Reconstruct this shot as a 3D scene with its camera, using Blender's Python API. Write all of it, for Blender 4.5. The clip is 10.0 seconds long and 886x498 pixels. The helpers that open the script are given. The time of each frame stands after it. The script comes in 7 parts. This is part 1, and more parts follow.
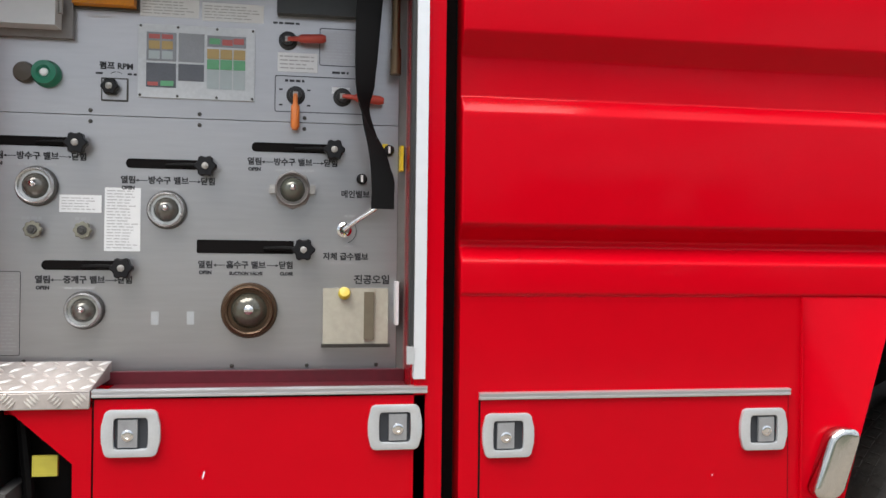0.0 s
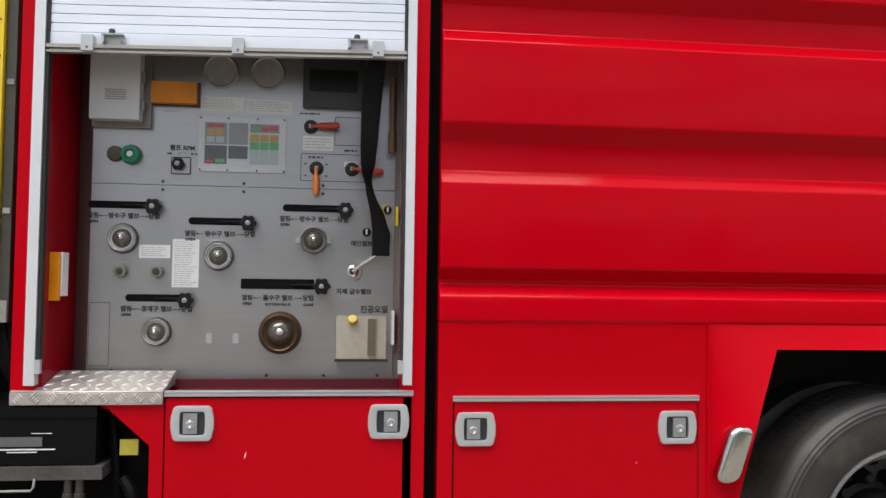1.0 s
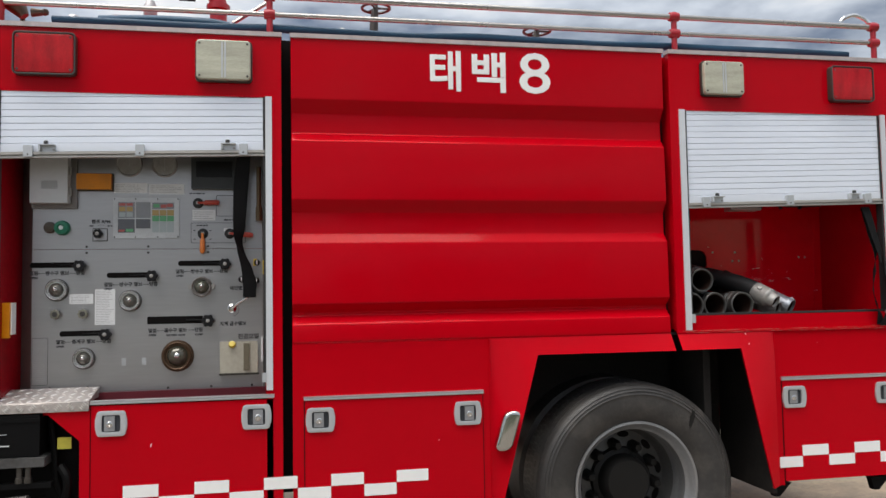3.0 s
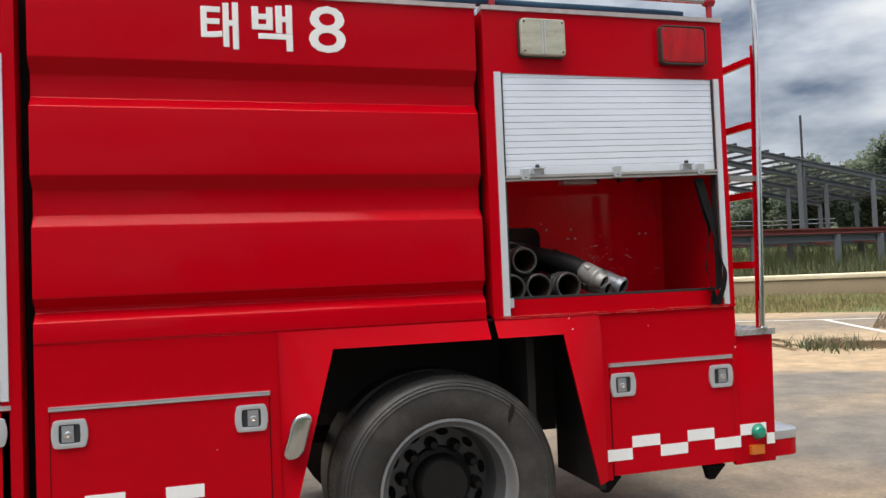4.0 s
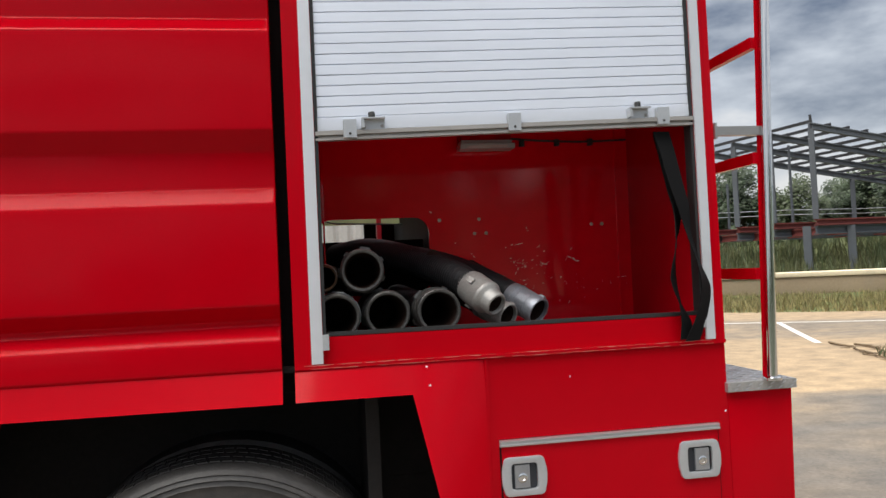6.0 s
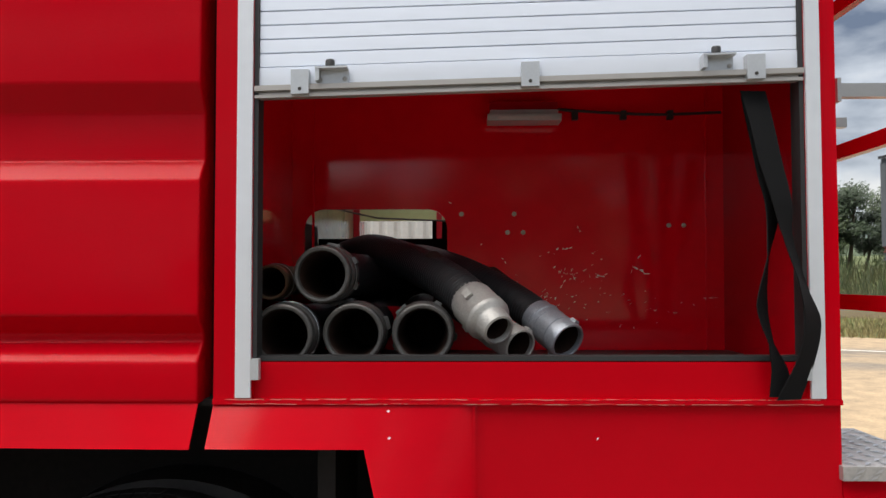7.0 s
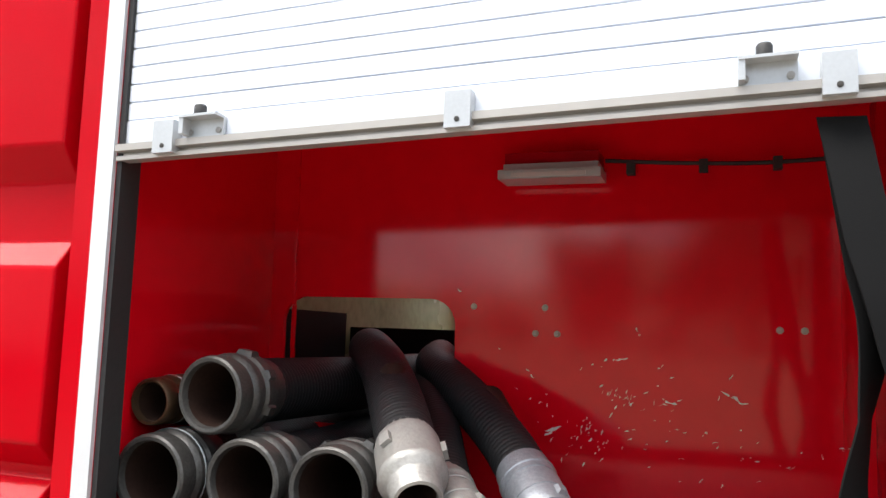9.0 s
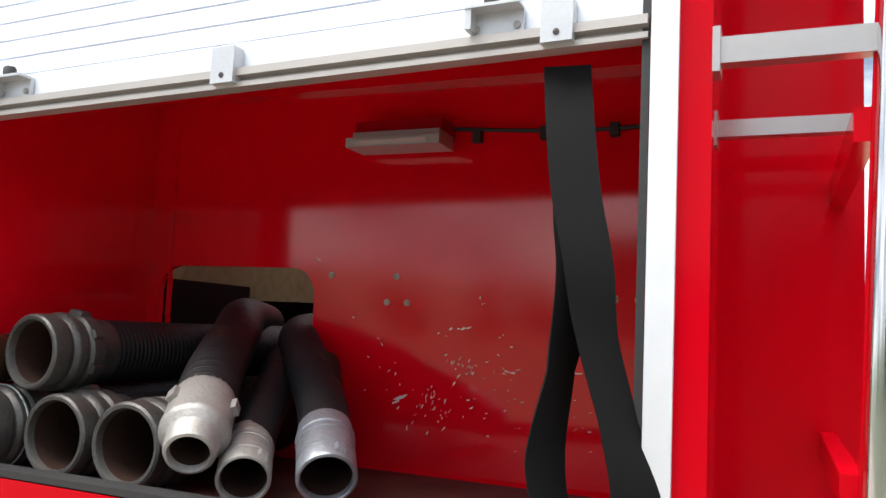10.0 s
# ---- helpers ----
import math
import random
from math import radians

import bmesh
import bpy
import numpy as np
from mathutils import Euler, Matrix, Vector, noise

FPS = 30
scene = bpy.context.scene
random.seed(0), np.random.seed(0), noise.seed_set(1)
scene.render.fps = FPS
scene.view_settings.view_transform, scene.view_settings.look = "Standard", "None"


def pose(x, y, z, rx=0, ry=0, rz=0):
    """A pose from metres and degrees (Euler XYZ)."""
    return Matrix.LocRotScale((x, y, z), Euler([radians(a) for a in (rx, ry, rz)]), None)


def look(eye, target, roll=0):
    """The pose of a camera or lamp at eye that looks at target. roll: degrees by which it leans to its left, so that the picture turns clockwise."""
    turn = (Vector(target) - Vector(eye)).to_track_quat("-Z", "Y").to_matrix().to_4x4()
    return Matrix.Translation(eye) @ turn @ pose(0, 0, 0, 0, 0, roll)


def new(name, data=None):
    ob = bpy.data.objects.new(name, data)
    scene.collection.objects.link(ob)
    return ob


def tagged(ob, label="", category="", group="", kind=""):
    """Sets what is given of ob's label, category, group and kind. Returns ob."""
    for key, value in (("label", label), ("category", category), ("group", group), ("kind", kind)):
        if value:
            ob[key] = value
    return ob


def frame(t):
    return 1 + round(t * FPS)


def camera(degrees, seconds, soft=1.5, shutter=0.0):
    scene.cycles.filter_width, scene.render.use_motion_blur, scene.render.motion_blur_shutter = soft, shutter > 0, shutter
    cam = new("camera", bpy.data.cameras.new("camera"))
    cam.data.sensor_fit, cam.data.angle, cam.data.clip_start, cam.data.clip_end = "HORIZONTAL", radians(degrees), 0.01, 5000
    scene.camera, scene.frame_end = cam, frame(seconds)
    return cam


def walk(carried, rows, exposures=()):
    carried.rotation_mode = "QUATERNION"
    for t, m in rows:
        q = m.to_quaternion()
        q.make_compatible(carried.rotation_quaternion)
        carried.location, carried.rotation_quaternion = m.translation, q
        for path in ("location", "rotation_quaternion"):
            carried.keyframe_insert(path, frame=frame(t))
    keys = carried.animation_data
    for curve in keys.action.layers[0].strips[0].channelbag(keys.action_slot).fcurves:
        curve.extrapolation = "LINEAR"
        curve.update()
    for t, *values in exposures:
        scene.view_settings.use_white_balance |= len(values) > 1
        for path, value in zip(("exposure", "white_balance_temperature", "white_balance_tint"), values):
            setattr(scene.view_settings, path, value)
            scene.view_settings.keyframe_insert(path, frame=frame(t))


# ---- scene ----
cam = camera(58.4, 10.0)
PATH = [
    (0, (-0.006, -2.014, 1.423), (0.299, -0.038, 1.432), 0.7),
    (0.5, (0.117, -2.289, 1.433), (0.426, -0.313, 1.445), 1.4),
    (1, (0.051, -2.686, 1.461), (0.281, -0.701, 1.535), 0.8),
    (1.5, (0.071, -3.077, 1.483), (0.223, -1.085, 1.589), 0.8),
    (2, (0.069, -3.443, 1.513), (0.212, -1.452, 1.642), -0.1),
    (2.5, (0.094, -3.735, 1.528), (0.336, -1.754, 1.659), -0.9),
    (3, (0.362, -3.841, 1.527), (0.732, -1.879, 1.645), -1.0),
    (3.2, (0.486, -3.837, 1.517), (0.886, -1.881, 1.63), -1.2),
    (4.3, (1.288, -3.37, 1.543), (1.864, -1.456, 1.592), -2.4),
    (4.5, (1.429, -3.274, 1.552), (1.999, -1.358, 1.591), -2.4),
    (5, (1.775, -2.931, 1.543), (2.3, -1.001, 1.569), -2.4),
    (5.5, (2.086, -2.582, 1.571), (2.552, -0.637, 1.606), -2.5),
    (5.7, (2.199, -2.474, 1.569), (2.621, -0.52, 1.616), -2.7),
    (7, (2.843, -1.681, 1.573), (2.799, 0.317, 1.652), -0.1),
    (7.5, (2.983, -1.475, 1.576), (2.746, 0.51, 1.631), 1.2),
    (8, (3.027, -1.258, 1.611), (2.71, 0.716, 1.654), 0.6),
    (8.5, (3.139, -1.114, 1.632), (2.657, 0.825, 1.729), 1.0),
    (9, (3.338, -1.021, 1.7), (2.667, 0.851, 1.914), 1.9),
    (9.5, (3.498, -0.893, 1.687), (2.808, 0.968, 1.931), 2.3),
    (10, (3.703, -0.877, 1.66), (2.925, 0.954, 1.86), 2.8),
]
EXPOSURES = [(0, 0.72), (0.5, 0.50), (1.0, 0.36), (2, 0.12), (3, 0.06), (5.0, 0.02), (5.7, 0.04), (7, 0.14), (7.5, 0.46), (8, 1.0), (8.5, 1.46), (9, 1.16), (9.5, 0.86), (10, 1.06)]
walk(cam, [(t, look(eye, target, roll)) for t, eye, target, roll in PATH], EXPOSURES)

# ---------------------------------------------------------------- light
SUN_AZ, SUN_EL = radians(243), radians(71)
world = bpy.data.worlds.new("overcast_sky")
scene.world = world
world.use_nodes = True
wt = world.node_tree
wt.nodes.clear()
w_out = wt.nodes.new("ShaderNodeOutputWorld")
w_bg = wt.nodes.new("ShaderNodeBackground")
w_sky = wt.nodes.new("ShaderNodeTexSky")
w_sky.sky_type = "NISHITA"
w_sky.sun_disc = False
w_sky.sun_elevation, w_sky.sun_rotation = SUN_EL, SUN_AZ
w_gain = wt.nodes.new("ShaderNodeVectorMath")
w_gain.operation = "SCALE"
w_gain.inputs["Scale"].default_value = 0.11
w_co = wt.nodes.new("ShaderNodeTexCoord")
w_map = wt.nodes.new("ShaderNodeMapping")
w_map.inputs["Scale"].default_value = (1.0, 1.0, 2.6)
w_n = wt.nodes.new("ShaderNodeTexNoise")
w_n.inputs["Scale"].default_value = 4.2
w_n.inputs["Detail"].default_value = 7
w_n.inputs["Roughness"].default_value = 0.5
w_r = wt.nodes.new("ShaderNodeValToRGB")
w_r.color_ramp.elements[0].position = 0.34
w_r.color_ramp.elements[0].color = (0.16, 0.20, 0.28, 1)
w_r.color_ramp.elements[1].position = 0.60
w_r.color_ramp.elements[1].color = (1.0, 1.0, 1.0, 1)
w_e = w_r.color_ramp.elements.new(0.5)
w_e.color = (0.68, 0.73, 0.80, 1)
w_mix = wt.nodes.new("ShaderNodeMix")
w_mix.data_type = "RGBA"
w_mix.inputs[0].default_value = 0.86
wt.links.new(w_co.outputs["Generated"], w_map.inputs["Vector"])
wt.links.new(w_map.outputs["Vector"], w_n.inputs["Vector"])
wt.links.new(w_n.outputs["Fac"], w_r.inputs["Fac"])
wt.links.new(w_sky.outputs["Color"], w_gain.inputs[0])
wt.links.new(w_gain.outputs["Vector"], w_mix.inputs[6])
wt.links.new(w_r.outputs["Color"], w_mix.inputs[7])
wt.links.new(w_mix.outputs[2], w_bg.inputs["Color"])
w_sep = wt.nodes.new("ShaderNodeSeparateXYZ")
w_up = wt.nodes.new("ShaderNodeMapRange")
w_up.inputs["From Min"].default_value, w_up.inputs["From Max"].default_value = 0.0, 1.0
w_up.inputs["To Min"].default_value, w_up.inputs["To Max"].default_value = 0.74, 1.50   # an overcast sky is brightest overhead
wt.links.new(w_co.outputs["Generated"], w_sep.inputs["Vector"])
wt.links.new(w_sep.outputs["Z"], w_up.inputs["Value"])
wt.links.new(w_up.outputs["Result"], w_bg.inputs["Strength"])
wt.links.new(w_bg.outputs["Background"], w_out.inputs["Surface"])

sun = new("sun", bpy.data.lights.new("sun", "SUN"))
sun.data.energy, sun.data.angle, sun.data.color = 5.2, radians(60), (1.0, 0.95, 0.88)
sun.matrix_world = look((20 * math.sin(SUN_AZ) * math.cos(SUN_EL), 20 * math.cos(SUN_AZ) * math.cos(SUN_EL), 20 * math.sin(SUN_EL)), (0, 0, 0))


# ---------------------------------------------------------------- materials
def mat(name, color, rough=0.5, metal=0.0, var=0.12, scale=6.0, bump=0.0, bump_scale=60.0, coat=0.0, dirt=None, dirt_amount=0.0, dirt_scale=3.0, spec=0.5, stretch=None, island=0.0, gloss_var=0.08):
    """A painted, metal or mineral surface: two scales of colour variation, uneven gloss, fine relief, optional dirt."""
    m = bpy.data.materials.new(name)
    m.use_nodes = True
    t = m.node_tree
    b = t.nodes["Principled BSDF"]
    b.inputs["Roughness"].default_value = rough
    b.inputs["Metallic"].default_value = metal
    b.inputs["Coat Weight"].default_value = coat
    b.inputs["Coat Roughness"].default_value = 0.06
    b.inputs["Specular IOR Level"].default_value = spec
    co = t.nodes.new("ShaderNodeTexCoord")
    mp = t.nodes.new("ShaderNodeMapping")
    t.links.new(co.outputs["Object"], mp.inputs["Vector"])
    if stretch:
        mp.inputs["Scale"].default_value = stretch

    def noisy(sc, detail=4):
        n = t.nodes.new("ShaderNodeTexNoise")
        n.inputs["Scale"].default_value = sc
        n.inputs["Detail"].default_value = detail
        t.links.new(mp.outputs["Vector"], n.inputs["Vector"])
        return n

    big, small = noisy(scale * 0.35), noisy(scale * 7, 6)
    add = t.nodes.new("ShaderNodeMath")
    add.operation = "MULTIPLY_ADD"
    add.inputs[1].default_value = 0.6
    t.links.new(big.outputs["Fac"], add.inputs[0])
    s2 = t.nodes.new("ShaderNodeMath")
    s2.operation = "MULTIPLY"
    s2.inputs[1].default_value = 0.4
    t.links.new(small.outputs["Fac"], s2.inputs[0])
    t.links.new(s2.outputs[0], add.inputs[2])
    fac = add.outputs[0]
    if island:
        oi = t.nodes.new("ShaderNodeNewGeometry")
        i2 = t.nodes.new("ShaderNodeMath")
        i2.operation = "MULTIPLY_ADD"
        i2.inputs[1].default_value = island
        t.links.new(oi.outputs["Random Per Island"], i2.inputs[0])
        sub = t.nodes.new("ShaderNodeMath")
        sub.operation = "SUBTRACT"
        sub.inputs[1].default_value = island / 2
        t.links.new(fac, sub.inputs[0])
        t.links.new(sub.outputs[0], i2.inputs[2])
        fac = i2.outputs[0]
    ramp = t.nodes.new("ShaderNodeValToRGB")
    ramp.color_ramp.elements[0].position, ramp.color_ramp.elements[1].position = 0.3, 0.7
    ramp.color_ramp.elements[0].color = (*[c * (1 - var) for c in color], 1)
    ramp.color_ramp.elements[1].color = (*[min(1, c * (1 + var)) for c in color], 1)
    t.links.new(fac, ramp.inputs["Fac"])
    col = ramp.outputs["Color"]
    if dirt:
        dn = noisy(dirt_scale, 9)
        dn.inputs["Roughness"].default_value = 0.65
        dr = t.nodes.new("ShaderNodeValToRGB")
        dr.color_ramp.elements[0].position = 0.62 - 0.3 * dirt_amount
        dr.color_ramp.elements[1].position = 0.80 - 0.2 * dirt_amount
        dr.color_ramp.elements[1].color = (dirt_amount, dirt_amount, dirt_amount, 1)
        t.links.new(dn.outputs["Fac"], dr.inputs["Fac"])
        mx = t.nodes.new("ShaderNodeMix")
        mx.data_type = "RGBA"
        mx.inputs[7].default_value = (*dirt, 1)
        t.links.new(dr.outputs["Color"], mx.inputs[0])
        t.links.new(col, mx.inputs[6])
        col = mx.outputs[2]
    t.links.new(col, b.inputs["Base Color"])
    if gloss_var:
        rr = t.nodes.new("ShaderNodeMapRange")
        rr.inputs["To Min"].default_value = max(0.02, rough - gloss_var)
        rr.inputs["To Max"].default_value = min(1, rough + gloss_var)
        t.links.new(big.outputs["Fac"], rr.inputs["Value"])
        t.links.new(rr.outputs["Result"], b.inputs["Roughness"])
    if bump:
        bn = noisy(bump_scale, 3)
        bp = t.nodes.new("ShaderNodeBump")
        bp.inputs["Strength"].default_value = bump
        bp.inputs["Distance"].default_value = 0.01
        t.links.new(bn.outputs["Fac"], bp.inputs["Height"])
        t.links.new(bp.outputs["Normal"], b.inputs["Normal"])
    return m


RED = mat("red_vehicle_paint", (0.445, 0.0006, 0.007), 0.13, var=0.05, scale=2, spec=0.09, bump=0.02, bump_scale=4, dirt=(0.36, 0.02, 0.02), dirt_amount=0.10, gloss_var=0.05)
RED_IN = mat("scuffed_red_locker_paint", (0.76, 0.0015, 0.012), 0.085, var=0.08, scale=3, spec=0.70, bump=0.012, bump_scale=6, dirt=(0.30, 0.06, 0.05), dirt_amount=0.15, gloss_var=0.02)
# locker red darkened in its base colour to hold the shade inside
LINING_SHADED = mat("shaded_red_lining", (0.30, 0.0012, 0.007), 0.22, var=0.2, scale=5, spec=0.2, dirt=(0.08, 0.015, 0.015), dirt_amount=0.35)
CAB_RED = mat("bright_red_cab_paint", (0.78, 0.002, 0.006), 0.12, var=0.06, scale=2, spec=0.3, bump=0.02, bump_scale=3, gloss_var=0.04)
ALU = mat("brushed_aluminium", (0.60, 0.61, 0.64), 0.36, 0.8, var=0.06, scale=9, stretch=(0.2, 1, 3), bump=0.02, bump_scale=220)
WHITE_ALU = mat("anodised_pale_aluminium", (0.66, 0.68, 0.715), 0.42, 0.35, var=0.05, scale=5, dirt=(0.5, 0.5, 0.5), dirt_amount=0.10)
SLAT = mat("shutter_slat_aluminium", (0.81, 0.855, 0.94), 0.36, 0.3, var=0.05, scale=4, stretch=(0.3, 1, 2), dirt=(0.45, 0.46, 0.48), dirt_amount=0.12)
RAIL_ALU = mat("weathered_rail_aluminium", (0.43, 0.405, 0.38), 0.4, 0.5, var=0.1, scale=8, stretch=(0.3, 1, 1), dirt=(0.22, 0.17, 0.13), dirt_amount=0.3, dirt_scale=5)
STEEL = mat("brushed_stainless_panel", (0.40, 0.393, 0.402), 0.30, 0.75, var=0.07, scale=5, stretch=(0.25, 1, 2.5), bump=0.015, bump_scale=180, dirt=(0.3, 0.28, 0.25), dirt_amount=0.14)
STEEL_DK = mat("dull_grey_bent_steel", (0.22, 0.20, 0.19), 0.45, 0.5, var=0.15)
CHROME = mat("chrome", (0.70, 0.70, 0.70), 0.09, 1.0, var=0.05)
CAST = mat("cast_aluminium_coupling", (0.34, 0.33, 0.315), 0.48, 0.45, var=0.22, scale=26, bump=0.15, bump_scale=120, dirt=(0.12, 0.11, 0.10), dirt_amount=0.42, dirt_scale=14)
CAST_BLUE = mat("worn_blue_grey_coupling", (0.34, 0.36, 0.40), 0.42, 0.6, var=0.25, scale=26, bump=0.15, bump_scale=120, dirt=(0.5, 0.5, 0.5), dirt_amount=0.3, dirt_scale=16)
CAST_DK = mat("oxidised_dark_coupling", (0.082, 0.079, 0.076), 0.42, 0.5, var=0.45, scale=34, bump=0.15, bump_scale=120, dirt=(0.26, 0.24, 0.21), dirt_amount=0.2, dirt_scale=9)
LATCH = mat("satin_latch_metal", (0.50, 0.52, 0.54), 0.36, 0.45, var=0.08, scale=30, dirt=(0.25, 0.24, 0.23), dirt_amount=0.15, dirt_scale=20)
PADDLE = mat("worn_paddle_metal", (0.36, 0.375, 0.40), 0.34, 0.6, var=0.15, scale=40, dirt=(0.15, 0.15, 0.16), dirt_amount=0.3, dirt_scale=25)
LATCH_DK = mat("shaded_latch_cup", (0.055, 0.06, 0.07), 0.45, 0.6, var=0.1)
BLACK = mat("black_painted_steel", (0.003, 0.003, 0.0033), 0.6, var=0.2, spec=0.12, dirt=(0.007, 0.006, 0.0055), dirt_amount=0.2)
WELL = mat("dusty_black_well_liner", (0.020, 0.018, 0.017), 0.75, spec=0.2, var=0.35, scale=7, dirt=(0.05, 0.045, 0.04), dirt_amount=0.35, dirt_scale=5)
KNOB = mat("black_knob_plastic", (0.006, 0.006, 0.0075), 0.4, spec=0.3, var=0.2, scale=30)
RUBBER = mat("black_rubber", (0.018, 0.018, 0.019), 0.62, var=0.2, scale=12, bump=0.1, bump_scale=90)
HOSE = mat("black_ribbed_hose_rubber", (0.011, 0.011, 0.0125), 0.58, spec=0.35, var=0.25, scale=16, bump=0.1, bump_scale=100, dirt=(0.045, 0.043, 0.042), dirt_amount=0.25, dirt_scale=6)
TYRE = mat("dusty_tyre_rubber", (0.031, 0.029, 0.028), 0.5, var=0.3, scale=8, bump=0.12, bump_scale=80, dirt=(0.13, 0.115, 0.10), dirt_amount=0.42, dirt_scale=4)
RIM_DK = mat("shaded_rim_dish", (0.12, 0.118, 0.116), 0.45, 0.45, var=0.25, scale=10, dirt=(0.03, 0.028, 0.026), dirt_amount=0.4)
RIM = mat("grey_steel_rim", (0.28, 0.28, 0.285), 0.36, 0.6, var=0.15, scale=10, dirt=(0.10, 0.095, 0.09), dirt_amount=0.4)
HUB = mat("greasy_black_hub", (0.009, 0.0085, 0.008), 0.5, spec=0.25, var=0.3, scale=20)
WEB = mat("black_nylon_webbing", (0.0055, 0.0055, 0.006), 0.75, spec=0.14, var=0.15, scale=30, bump=0.08, bump_scale=700)
YELLOW = mat("yellow_pole_paint", (0.72, 0.52, 0.02), 0.45, var=0.1, dirt=(0.25, 0.18, 0.04), dirt_amount=0.25)
GREY_TUBE = mat("grey_brown_tube", (0.055, 0.055, 0.045), 0.5, 0.2, var=0.2)
WHITE = mat("white_vinyl", (0.80, 0.80, 0.79), 0.45, var=0.04, dirt=(0.5, 0.46, 0.42), dirt_amount=0.12)
DULL_WHITE = mat("dusty_white_container_paint", (0.42, 0.42, 0.40), 0.6, var=0.12, scale=3, dirt=(0.25, 0.23, 0.20), dirt_amount=0.3)
PAPER = mat("printed_label_paper", (0.72, 0.73, 0.74), 0.5, var=0.04)
INK = mat("label_ink", (0.02, 0.02, 0.024), 0.6, var=0.1)
INK_PALE = mat("worn_label_ink", (0.40, 0.40, 0.41), 0.6, var=0.1)
SEAM = mat("dark_seam_gap", (0.006, 0.005, 0.005), 0.8, spec=0.1, var=0.2)
LENS_RED = mat("red_lamp_lens", (0.38, 0.006, 0.010), 0.16, var=0.45, scale=30, stretch=(2, 1, 0.6), spec=0.3)
LENS_CLEAR = mat("ribbed_clear_lamp_lens", (0.46, 0.45, 0.36), 0.22, 0.15, var=0.3, scale=24, stretch=(0.4, 1, 3), spec=0.3)
LENS_ORANGE = mat("amber_lens", (0.58, 0.20, 0.003), 0.3, var=0.2, scale=30, spec=0.25)
LENS_AMBER = mat("deep_amber_marker_lens", (0.55, 0.14, 0.012), 0.25, var=0.25, scale=40, coat=0.4)
LENS_GREEN = mat("green_lens", (0.01, 0.25, 0.16), 0.12, var=0.1, scale=30, coat=0.6)
BEZEL = mat("dark_lamp_bezel", (0.05, 0.045, 0.04), 0.35, 0.3, var=0.2)
BLUE = mat("blue_flat_hose", (0.009, 0.062, 0.125), 0.6, var=0.2, scale=10, bump=0.1, bump_scale=60)
RAIL = mat("stainless_handrail", (0.42, 0.40, 0.38), 0.28, 0.9, var=0.1)
RED_POST = mat("dark_red_post_paint", (0.33, 0.01, 0.02), 0.35, var=0.1)
GREEN_KNOB = mat("green_plastic", (0.008, 0.16, 0.09), 0.4, var=0.1)
BROWN = mat("aged_bronze_ring", (0.085, 0.05, 0.028), 0.4, 0.6, var=0.25, scale=25)
DARK_GLASS = mat("dark_sight_bowl", (0.10, 0.105, 0.085), 0.12, 0.3, var=0.2, coat=0.5)
ORANGE_HANDLE = mat("orange_lever_grip", (0.62, 0.17, 0.03), 0.45, var=0.1)
RED_HANDLE = mat("red_lever_grip", (0.42, 0.05, 0.03), 0.45, var=0.15)
OIL_BOX = mat("cloudy_plastic_tank", (0.42, 0.40, 0.33), 0.25, var=0.15, scale=8, coat=0.3)
BOLT = mat("pale_painted_bolt", (0.50, 0.44, 0.36), 0.45, var=0.2, scale=40)
BORE = mat("dark_brown_hose_bore", (0.030, 0.015, 0.011), 0.7, spec=0.2, var=0.5, scale=20)
OLIVE = mat("stained_olive_liner", (0.24, 0.235, 0.13), 0.28, var=0.3, scale=5, dirt=(0.10, 0.10, 0.06), dirt_amount=0.4, dirt_scale=4)
CREAM = mat("cream_liner", (0.42, 0.47, 0.25), 0.4, var=0.12, dirt=(0.22, 0.22, 0.14), dirt_amount=0.3)
CONCRETE = mat("weathered_concrete", (0.27, 0.21, 0.135), 0.85, var=0.15, scale=2, bump=0.2, bump_scale=12, dirt=(0.25, 0.22, 0.17), dirt_amount=0.35)
BLDG_STEEL = mat("primed_grey_steel", (0.092, 0.102, 0.118), 0.6, 0.1, var=0.12, scale=1)
BLDG_DARK = mat("dark_frame_steel", (0.035, 0.035, 0.04), 0.7, var=0.15, scale=1)
WALL_CAP = mat("sunlit_concrete_cap", (0.72, 0.62, 0.44), 0.85, var=0.15, scale=2, bump=0.2, bump_scale=12, dirt=(0.4, 0.35, 0.27), dirt_amount=0.3)
MEADOW_GRASS = mat("tall_meadow_grass", (0.085, 0.088, 0.034), 0.8, var=0.35, scale=0.5, island=0.9)
VERGE = mat("dry_verge_grass", (0.25, 0.21, 0.09), 0.8, var=0.35, scale=0.5, island=0.9)
BLDG_RED = mat("red_oxide_beam", (0.16, 0.035, 0.03), 0.7, var=0.15, scale=1)
BARK = mat("bark", (0.09, 0.065, 0.045), 0.9, var=0.3, bump=0.4, bump_scale=30)
LEAF = mat("leaf_green", (0.052, 0.073, 0.027), 0.6, var=0.3, scale=0.6, island=0.9)
LEAF_DK = mat("dark_leaf_green", (0.034, 0.056, 0.023), 0.6, var=0.3, scale=0.6, island=0.9)
GRASS = mat("dry_grass", (0.17, 0.17, 0.06), 0.8, var=0.35, scale=0.5, island=0.8)
DARK_WEEDS = mat("dark_rank_weeds", (0.036, 0.044, 0.020), 0.9, var=0.35, scale=0.6, bump=0.6, bump_scale=4)
MEADOW = mat("overgrown_meadow", (0.10, 0.12, 0.04), 0.9, var=0.35, scale=0.6, bump=0.6, bump_scale=4)
